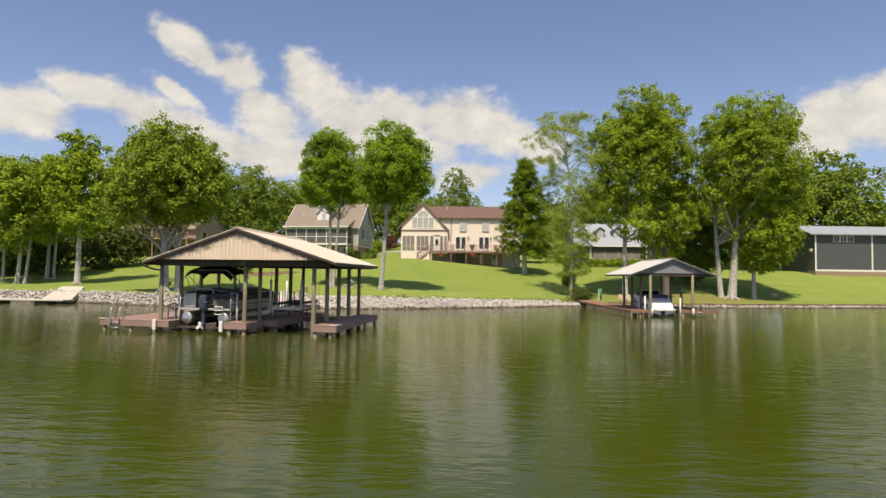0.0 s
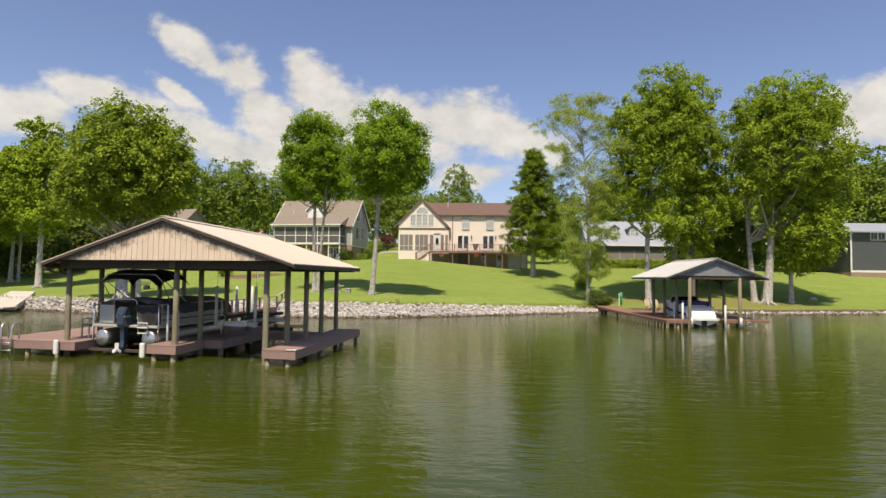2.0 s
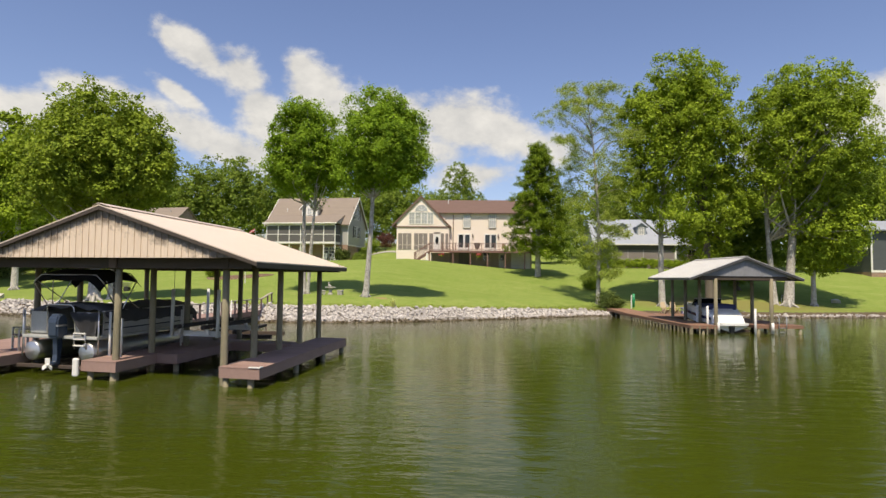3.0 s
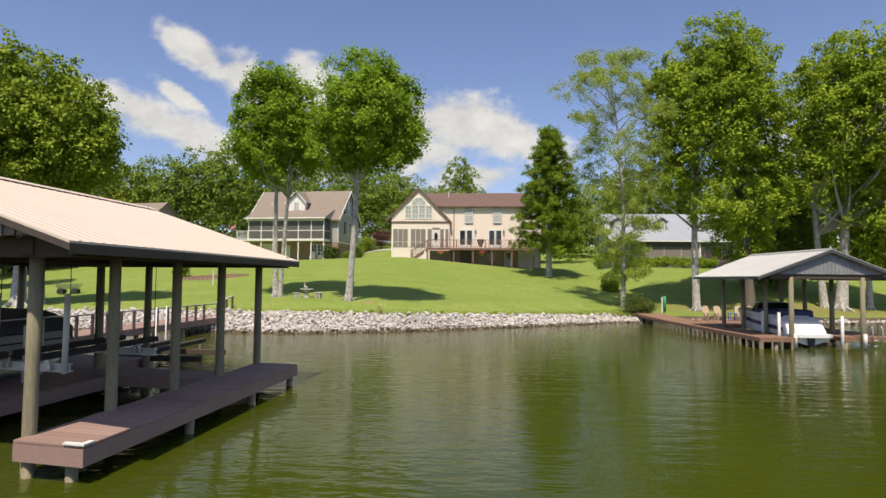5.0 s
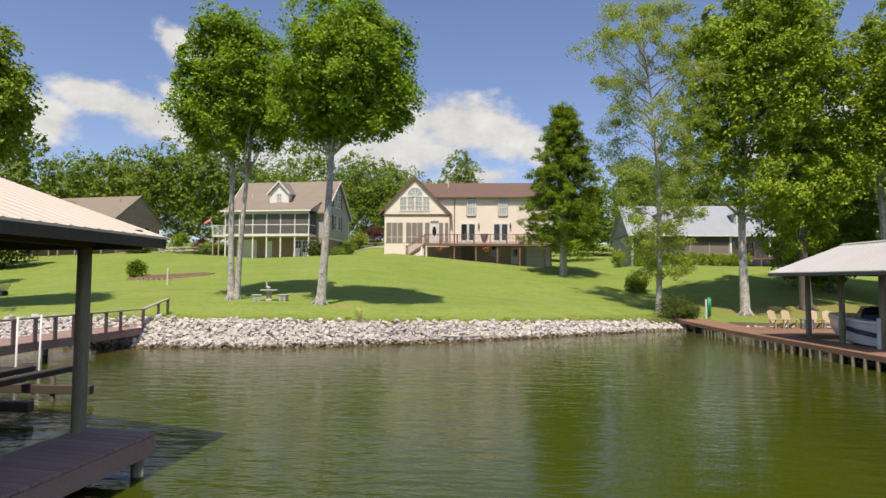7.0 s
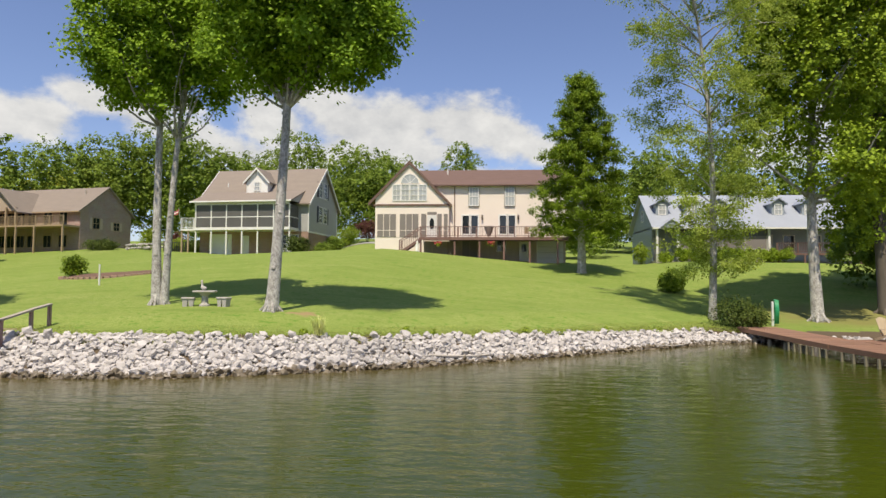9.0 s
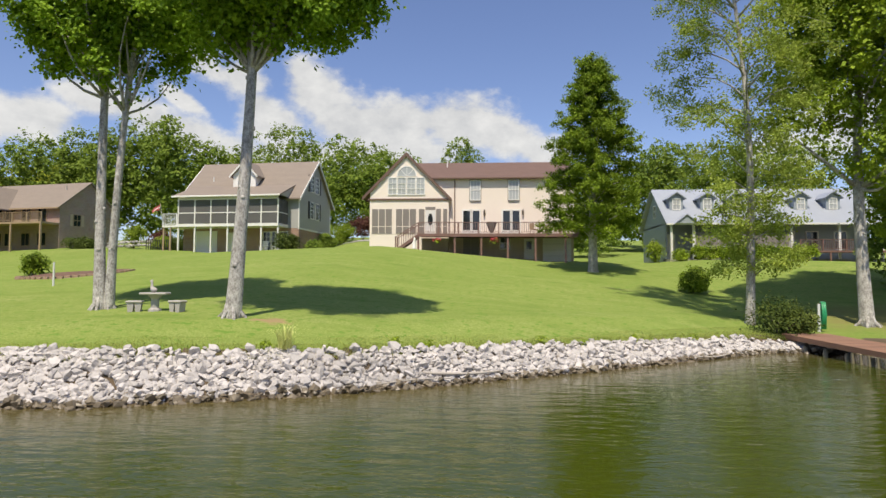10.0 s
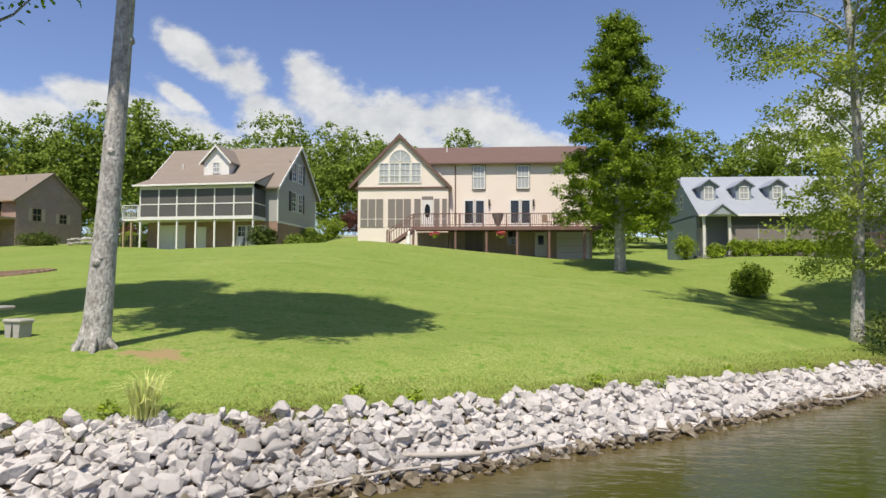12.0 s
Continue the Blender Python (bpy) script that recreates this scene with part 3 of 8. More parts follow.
def thicket(name, spots, leafmat, label, category, seed, leaf=0.43, per=19, kind="stuff", trunkmat=None):
    """Far woodland as one object: crowns of leaf blades at (x, y, height, width)."""
    rng = np.random.default_rng(seed)
    vs, fs, n = [], [], 0
    for x, y, h, w in spots:
        z = gz(x, y)
        lobes = [(x, y, z + h * 0.55, w * 0.5, w * 0.5, h * 0.45)]
        for _ in range(5):
            a = rng.random() * 6.28
            q = 0.2 + 0.2 * rng.random()
            lobes.append((x + math.cos(a) * w * q, y + math.sin(a) * w * q, z + h * (0.45 + 0.4 * rng.random()), w * 0.28, w * 0.28, h * 0.17))
        v, f, _ = leaf_cloud(rng, lobes, int(17 * h), per, leaf, 0.88, 0.7)
        vs.append(v), fs.append(f + n)
        n += len(v)
    ob = new(name, raw_mesh(name, np.concatenate(vs), np.concatenate(fs), leafmat))
    return tagged(ob, label, category, kind=kind)


def plant_trees():
    # pair of grey trunks, then the single tree, on the lawn by the rocks
    tree("maple_tree", -11.9, 49.4, [(0.08, 0, 0.0, 0.3, 12.5, 0.17), (0.30, 0.10, 0.85, 0.2, 11.5, 0.14)],
         [(-0.6, 0, 10.7, 2.3, 2.4, 3.1), (1.0, 0.3, 10.5, 1.9, 2.0, 3.0), (-0.2, 0, 12.8, 1.5, 1.6, 1.5), (-1.1, 0, 8.9, 1.6, 1.7, 1.5), (0.9, 0, 8.0, 1.3, 1.4, 1.2)],
         M["leaf_maple"], M["bark"], "twin-trunked maple with green crown on the lawn", "tree", 11, clumps=640, per=105, leaf=0.122, spread=0.52, bare=0.6, limbs=24)
    tree("maple_tree", -7.03, 47.85, [(0, 0, 0.45, 0.3, 12.8, 0.205)],
         [(0.9, 0, 10.6, 3.0, 2.9, 2.9), (0.4, 0, 12.7, 2.0, 2.0, 1.8), (2.2, 0.2, 9.4, 1.9, 2.0, 1.8), (-0.7, 0, 9.0, 1.7, 1.9, 1.6), (1.8, 0.3, 12.0, 1.7, 1.8, 1.7)],
         M["leaf_maple"], M["bark"], "maple with grey trunk and dense green crown on the lawn", "tree", 12, clumps=850, per=105, leaf=0.122, spread=0.55, bare=0.62, limbs=26)
    # sycamore with thin pale foliage by the shore
    branchy_tree("sycamore_tree", 10.5, 57.3, 18.2, 0.165, [(0.0, 1.2), (0.12, 1.7), (0.25, 2.3), (0.45, 3.4), (0.7, 4.0), (0.88, 3.4), (1.0, 2.2)], 66,
                 M["leaf_light"], M["bark"], "sycamore with sparse pale green foliage near the shore", 13, lean=(-0.9, 0.4), rise=0.95, sag=0.65, per=900, leaf=0.088, thick=0.50, wood=0.034, start=0.30, slim=0.4, low=0.10)
    # tall poplars behind the small boathouse, and a younger one
    tree("poplar_tree", 16.3, 59.4, [(0, 0, 0.9, 0.5, 17.5, 0.27)],
         [(0.6, 0, 14.5, 4.0, 3.8, 5.0), (1.6, 0, 19.4, 3.0, 2.8, 2.7), (-1.4, 0, 16.0, 2.4, 2.2, 3.2), (-1.8, 0, 10.6, 2.0, 2.0, 2.2), (1.5, -0.4, 8.2, 2.2, 2.2, 2.2), (2.6, 0, 17.0, 2.6, 2.6, 2.8)],
         M["leaf_bright"], M["bark"], "tall poplar with pale leaning trunk beside the shore", "tree", 14, clumps=1500, per=46, leaf=0.162, spread=0.55, limbs=34, shell=0.5)
    tree("poplar_tree", 21.3, 62.2, [(0, 0, -0.3, 0.5, 18.5, 0.36)],
         [(-0.2, 0, 14.8, 3.6, 3.4, 5.0), (-0.6, 0, 19.0, 2.6, 2.4, 2.6), (0.6, 0, 9.0, 2.8, 2.6, 3.2), (-0.6, 0.6, 5.6, 2.4, 2.2, 2.2)],
         M["leaf_bright"], M["bark_dark"], "tall poplar with thick dark trunk on the lawn", "tree", 15, clumps=1250, per=46, leaf=0.162, spread=0.55, limbs=30, shell=0.5)
    tree("poplar_tree", 27.8, 61.8, [(0, 0, 1.6, 0.4, 18.5, 0.40), (-0.7, 0.9, -0.6, 0.4, 16.5, 0.28)],
         [(2.2, 0, 14.6, 5.4, 5.0, 5.4), (2.3, 0, 18.6, 4.2, 4.0, 3.4), (-1.4, 0, 11.5, 2.6, 2.6, 3.4), (5.4, 0, 11.2, 2.7, 2.6, 3.6), (3.4, -0.5, 7.4, 3.4, 3.0, 3.0), (-0.6, 0, 16.5, 2.8, 2.6, 3.2)],
         M["leaf_bright"], M["bark"], "broad tall poplar with pale trunk on the lawn", "tree", 16, clumps=2300, per=46, leaf=0.162, spread=0.58, limbs=40, shell=0.55)
    tree("poplar_tree", 30.5, 62.8, [(0, 0, 0.5, 0.3, 12.5, 0.22)],
         [(0.8, 0, 9.0, 3.2, 3.0, 4.4), (1.0, 0, 5.2, 2.6, 2.4, 2.2), (0.0, 0, 4.0, 1.8, 1.8, 1.2), (3.0, 1.0, 7.0, 2.4, 2.2, 2.8)],
         M["leaf_bright"], M["bark"], "younger poplar with low green crown on the lawn", "tree", 17, clumps=900, per=50, leaf=0.17, spread=0.5)
    # dense dark magnolia behind the poplars
    tree("magnolia_tree", 26.2, 68.5, [(0, 0, 0.1, 0, 7.5, 0.2)],
         [(0, 0, 4.6, 3.3, 3.0, 3.8), (0.2, 0, 7.6, 2.3, 2.2, 2.4), (-1.4, 0, 2.8, 2.7, 2.4, 2.2), (1.4, 0, 3.2, 2.4, 2.2, 2.2), (0, 0, 10.0, 1.9, 1.9, 2.2)],
         M["leaf_magnolia"], M["bark_dark"], "dense dark green magnolia with branches to the ground", "tree", 21, clumps=760, per=42, leaf=0.2, spread=0.6, bare=0.2, shell=0.6)
    # red cedar in front of the cream house
    branchy_tree("cedar_tree", 6.95, 73.0, 14.3, 0.30, [(0.0, 1.8), (0.1, 2.6), (0.2, 3.5), (0.42, 3.4), (0.65, 2.4), (0.82, 1.6), (0.95, 0.7), (1.0, 0.3)], 125,
                 M["leaf_cedar"], M["bark"], "dark green conical cedar beside the cream house", 18, lean=(0.1, 0.0), rise=0.62, sag=0.40, per=820, leaf=0.13, thick=0.44, wood=0.03, start=0.25, slim=0.32, low=0.14)
    # large oak on the shore behind the covered dock, and a slim tree and others to its side
    tree("oak_tree", -24.8, 45.2, [(0, 0, -0.3, 0, 9.0, 0.38), (0.9, 0.5, 0.5, 0, 8.0, 0.24)],
         [(0.2, 0, 9.3, 4.5, 4.2, 3.9), (0.1, 0, 11.9, 3.1, 2.8, 2.4), (-2.2, 0, 8.0, 2.6, 2.4, 2.2), (2.3, 0, 8.5, 2.4, 2.3, 2.4), (1.6, 0, 10.2, 2.8, 2.6, 2.5), (-1.5, 0, 10.0, 2.8, 2.6, 2.5)],
         M["leaf_olive"], M["bark"], "broad round-crowned oak near the rocky shore", "tree", 19, clumps=1500, per=60, leaf=0.17, spread=0.6, shell=0.62, limbs=26)
    tree("tulip_tree", -43.6, 61.5, [(0, 0, 0.2, 0.2, 15.5, 0.3)],
         [(-0.2, 0, 11.5, 2.6, 2.6, 3.6), (-1.5, 0, 15.2, 1.3, 1.3, 2.6), (1.2, 0, 14.6, 1.3, 1.3, 2.4), (2.6, 0, 12.5, 1.5, 1.5, 2.0), (-2.8, 0, 11.8, 1.6, 1.6, 2.4), (0.2, 0, 7.6, 2.4, 2.4, 2.0)],
         M["leaf_bright"], M["bark"], "slim tree with pale trunk and several leading tops", "tree", 20, clumps=560, per=56, leaf=0.22, spread=0.6)
    for k, (x, y, h, w) in enumerate([(-51.5, 62.5, 14.5, 6.5), (-57.0, 66.0, 15.5, 7.0), (-53.5, 70.0, 16.0, 7.5)]):
        tree("maple_tree", x, y, [(0, 0, 0.3, 0, h * 0.8, 0.24), (0.7, 0.3, 0.5, 0.2, h * 0.7, 0.18)],
             [(0, 0, h * 0.6, w * 0.5, w * 0.5, h * 0.3), (0.5, 0, h * 0.82, w * 0.33, w * 0.33, h * 0.18), (-1.2, 0, h * 0.45, w * 0.36, w * 0.36, h * 0.16)],
             M["leaf_bright"] if k else M["leaf_olive"], M["bark"], "green shade tree at the edge of the wooded lot", "tree", 30 + k, clumps=420, per=50, leaf=0.25, spread=0.75)
    rng = np.random.default_rng(5)
    tall = [(-57, 106, 20.5, 8), (-51, 107, 22.5, 9), (-46.5, 103, 20.0, 7), (-43.5, 107, 23.3, 8.5), (-38.8, 104, 21.8, 8), (-34.5, 106, 19.5, 7.5), (-30.5, 110, 19.0, 8)]
    thicket("woodland", [(x, y, top - gz(x, y), w) for x, y, top, w in tall], M["leaf_wood"], "tall green trees between the brick house and the grey house", "woods", 40, leaf=0.335, per=22)
    left = [(-38 - 6.5 * k + rng.uniform(-2, 2), 88 + rng.uniform(-4, 22) - 1.2 * k, rng.uniform(13, 18), rng.uniform(7, 10)) for k in range(10) if k > 3]
    left += [(-62 - 6 * k, 74 + 3 * (k % 3), 15 + 2 * (k % 2), 8) for k in range(8)]
    left += [(-38 - 5.5 * k, 79 + rng.uniform(-3, 6) + (8 if k < 3 else 0), rng.uniform(6, 10), rng.uniform(6, 8)) for k in range(12) if k > 2]
    thicket("woodland", left, M["leaf_wood"], "dense green wood at the side of the lawn", "woods", 41)
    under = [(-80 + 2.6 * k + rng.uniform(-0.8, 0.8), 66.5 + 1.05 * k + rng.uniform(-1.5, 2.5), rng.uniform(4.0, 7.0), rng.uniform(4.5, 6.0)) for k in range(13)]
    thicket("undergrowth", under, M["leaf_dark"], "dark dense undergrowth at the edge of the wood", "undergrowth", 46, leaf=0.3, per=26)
    back = [(-80 + 6 * k + rng.uniform(-2, 2), 134 + rng.uniform(-3, 12), rng.uniform(12.5, 17), rng.uniform(9, 12)) for k in range(11)] + [(-14 + 6 * k, 138 + 3 * k, 10.5 + k, 10) for k in range(3)]
    back += [(-74 + 7.2 * k + rng.uniform(-2, 2), 122 + rng.uniform(-4, 14), rng.uniform(13.5, 18.5), rng.uniform(8, 11)) for k in range(9)]
    back += [(-30 + 6 * k, 112 + rng.uniform(0, 10), rng.uniform(10, 13.5), rng.uniform(8, 10)) for k in range(4)]
    thicket("woodland", back, M["leaf_wood"], "tall green woods behind the houses", "woods", 42, leaf=0.335, per=22)
    thicket("woodland", [(-60, 112, 12, 8), (-66, 108, 11, 8)], M["leaf_wood_yellow"], "yellow-green trees beside the brick house", "woods", 43)
    far = [(-5.5, 148, 19.0, 7), (-1.5, 150, 13.5, 6), (14, 132, 12, 9), (20, 130, 12, 9), (26, 122, 14, 10), (34, 118, 15, 10), (41, 112, 15, 10)]
    far += [(x, y, top - gz(x, y), w) for x, y, top, w in ((15.5, 119, 15.5, 7), (21.0, 114, 20.5, 8), (25.5, 116, 21.5, 8), (30.5, 112, 19.5, 8), (36.0, 110, 20.0, 9))]
    far += [(8 + 5 * k, 108 + rng.uniform(-2, 8), rng.uniform(4, 8), rng.uniform(6, 8)) for k in range(8)]
    far += [(-14 + 5 * k, 112 + rng.uniform(-2, 6), rng.uniform(4, 7), 7) for k in range(4)]
    thicket("woodland", far, M["leaf_wood"], "distant green trees rising over the roofs", "woods", 44, leaf=0.335, per=22)
    right = [(47 + 5.5 * k, 92 + rng.uniform(-3, 12), rng.uniform(15, 20), rng.uniform(8, 11)) for k in range(9)] + [(38, 84, 9, 8), (42, 90, 12, 8), (58, 100, 20, 10), (44, 98, 18, 9)]
    thicket("woodland", right, M["leaf_wood"], "green wood behind the dark grey shed", "woods", 45)


plant_trees()


# ---- covered dock with two slips ----
DOCK = Matrix(((0.9863, 0.0523, 0, -5.44), (-0.165, 0.9986, 0, 21.40), (0, 0, 1, 0), (0, 0, 0, 1)))


ROOF = Matrix(((0.9863, 0.030, 0, -5.44), (-0.165, 0.9995, 0, 21.40), (0, 0, 1, 0), (0, 0, 0, 1)))


def on_roof(bm):
    bmesh.ops.transform(bm, matrix=ROOF, verts=bm.verts)
    return bm


def on_dock(bm):
    """Turns a mesh drawn along the dock's two sides into the world (its corner is not quite square)."""
    bmesh.ops.transform(bm, matrix=DOCK, verts=bm.verts)
    return bm


def ribbed_slope(u0, z0, u1, z1, h0, h1, pitch=0.23, rib=0.008, thick=0.03):
    """Metal roof slope from (u0, z0) at the ridge to (u1, z1) at the eave, with ribs running down it, from h0 to h1."""
    bm = bmesh.new()
    ys, zs, h = [], [], h0
    while h < h1 - 1e-6:
        for a, b in ((0, 0), (0.70, 0), (0.78, rib), (0.92, rib)):
            if h + a * pitch < h1:
                ys.append(h + a * pitch), zs.append(b)
        h += pitch
    ys.append(h1), zs.append(0)
    rows = []
    for y, dz in zip(ys, zs):
        rows.append([bm.verts.new((u0, y, z0 + dz)), bm.verts.new((u1, y, z1 + dz)), bm.verts.new((u1, y, z1 - thick)), bm.verts.new((u0, y, z0 - thick))])
    for a, b in zip(rows, rows[1:]):
        for i in range(4):
            j = (i + 1) % 4
            bm.faces.new((a[i], a[j], b[j], b[i]))
    bm.faces.new(rows[0][::-1]), bm.faces.new(rows[-1])
    return bm


def ribbed_gable(x0, x1, z0, top, y, pitch=0.2, deep=0.03):
    """Vertical ribbed siding from x0 to x1, from z0 up to top(x)."""
    bm, x, k = bmesh.new(), x0, 0
    while x < x1 - 1e-4:
        w = min(pitch * (0.8 if k % 2 == 0 else 0.2), x1 - x)
        d = deep if k % 2 == 0 else deep + 0.022
        pts = [(x, z0), (x + w, z0), (x + w, max(top(x + w), z0 + 0.005)), (x, max(top(x), z0 + 0.005))]
        add_prism(bm, pts, y - d, y + 0.02)
        x += w
        k += 1
    return bm


def plank_run(parent, mesh_name, material, boxes, to_world=None, width=0.14, gap=0.006, along="y"):
    """Deck boards laid side by side over rectangles (x0, x1, y0, y1, z): single pieces that share one mesh for each rectangle."""
    for x0, x1, y0, y1, z in boxes:
        n = max(1, round(((y1 - y0) if along == "y" else (x1 - x0)) / width))
        w = ((y1 - y0) if along == "y" else (x1 - x0)) / n
        rng = random.Random(int(abs(x0 * 37 + y0 * 11) * 10))
        if along == "y":
            bm = box(x0, x1, gap / 2, w - gap / 2, z - 0.038, z, 0.005)
        else:
            bm = box(gap / 2, w - gap / 2, y0, y1, z - 0.038, z, 0.005)
        if to_world:
            bmesh.ops.transform(bm, matrix=to_world.to_3x3().to_4x4(), verts=bm.verts)
        me = mesh_of("plank", bm, material)
        for k in range(n):
            ob = new("plank", me)
            ob.parent = parent
            p = Vector((0, y0 + k * w, 0)) if along == "y" else Vector((x0 + k * w, 0, 0))
            ob.location = (to_world @ p) if to_world else p
            ob.location.z += rng.uniform(-0.002, 0.002)


M["siding_rust"] = surface("rust_streaked_siding", (0.82, 0.69, 0.56), (0.62, 0.485, 0.365), rough=0.55, scale=1.1, fine=9, bump=0.08, stretch=(3, 1, 0.35), spread=0.75)
M["rust"] = surface("rusty_lift_steel", (0.055, 0.046, 0.042), (0.09, 0.06, 0.045), rough=0.7, scale=4, fine=30, bump=0.2)
M["carpet"] = surface("dark_bunk_carpet", (0.035, 0.03, 0.028), (0.06, 0.05, 0.045), rough=0.95, scale=4, fine=60, bump=0.3)
M["pvc"] = surface("white_pvc_pipe", (0.72, 0.72, 0.70), (0.58, 0.58, 0.56), rough=0.4, scale=3, fine=30, bump=0.03)
M["engine"] = surface("navy_engine_cowl", (0.030, 0.045, 0.075), (0.045, 0.065, 0.10), rough=0.25, scale=3, fine=30, bump=0.02)
M["hull_grey"] = surface("grey_boat_panel", (0.46, 0.47, 0.45), (0.34, 0.35, 0.34), rough=0.28, scale=2, fine=20, bump=0.05)
M["trim_dark"] = surface("dark_fascia", (0.085, 0.064, 0.048), (0.05, 0.038, 0.03), rough=0.6, scale=2, fine=20, bump=0.1)
M["bench_wood"] = surface("dark_brown_slats", (0.15, 0.095, 0.07), (0.09, 0.055, 0.042), rough=0.6, scale=2, fine=25, bump=0.2, stretch=(0.5, 3, 3))
M["rope"] = surface("dark_rope", (0.03, 0.03, 0.03), rough=0.9)

M["cover"] = surface("faded_black_cover", (0.045, 0.045, 0.05), (0.085, 0.085, 0.09), rough=0.8, scale=2.5, fine=40, bump=0.3, dist=0.02)


def darken_below_eaves(mat, x_ridge, slope, z_ridge):
    """Dark brown, broken up by noise, that fades down the siding from the sloping eaves."""
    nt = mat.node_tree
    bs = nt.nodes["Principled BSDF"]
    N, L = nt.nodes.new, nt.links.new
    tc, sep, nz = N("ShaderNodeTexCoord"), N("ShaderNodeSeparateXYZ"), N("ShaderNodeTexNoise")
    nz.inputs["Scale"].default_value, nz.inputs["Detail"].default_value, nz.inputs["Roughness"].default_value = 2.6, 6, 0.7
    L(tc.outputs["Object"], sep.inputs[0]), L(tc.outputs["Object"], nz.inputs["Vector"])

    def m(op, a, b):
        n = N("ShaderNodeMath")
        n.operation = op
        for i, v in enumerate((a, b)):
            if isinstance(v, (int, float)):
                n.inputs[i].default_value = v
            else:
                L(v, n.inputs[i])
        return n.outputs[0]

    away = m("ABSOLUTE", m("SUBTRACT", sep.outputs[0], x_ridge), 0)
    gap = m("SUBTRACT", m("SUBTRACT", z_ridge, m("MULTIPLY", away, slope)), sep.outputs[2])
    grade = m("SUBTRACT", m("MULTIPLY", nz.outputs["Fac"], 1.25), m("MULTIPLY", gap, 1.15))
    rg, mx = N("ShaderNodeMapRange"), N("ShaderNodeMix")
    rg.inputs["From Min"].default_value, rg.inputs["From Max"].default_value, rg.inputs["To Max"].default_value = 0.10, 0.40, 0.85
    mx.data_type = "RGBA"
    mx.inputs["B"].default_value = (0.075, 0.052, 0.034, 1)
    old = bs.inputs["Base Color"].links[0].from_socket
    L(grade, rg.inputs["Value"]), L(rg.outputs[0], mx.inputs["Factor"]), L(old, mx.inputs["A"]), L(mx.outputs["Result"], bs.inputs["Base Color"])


POST_Y = [0.0, 1.64, 3.5, 5.35, 7.27]
ROOF_L, ROOF_R, RIDGE, EAVE_Z, RIDGE_Z = -8.04, 1.14, -3.45, 3.16, 4.62
SLOPE = (RIDGE_Z - EAVE_Z) / (RIDGE - ROOF_L)
darken_below_eaves(M["siding_rust"], RIDGE * 0.9863 - 5.44, SLOPE / 0.9863, RIDGE_Z - 0.06)


def dock_top(x):
    return RIDGE_Z - abs(x - RIDGE) * SLOPE


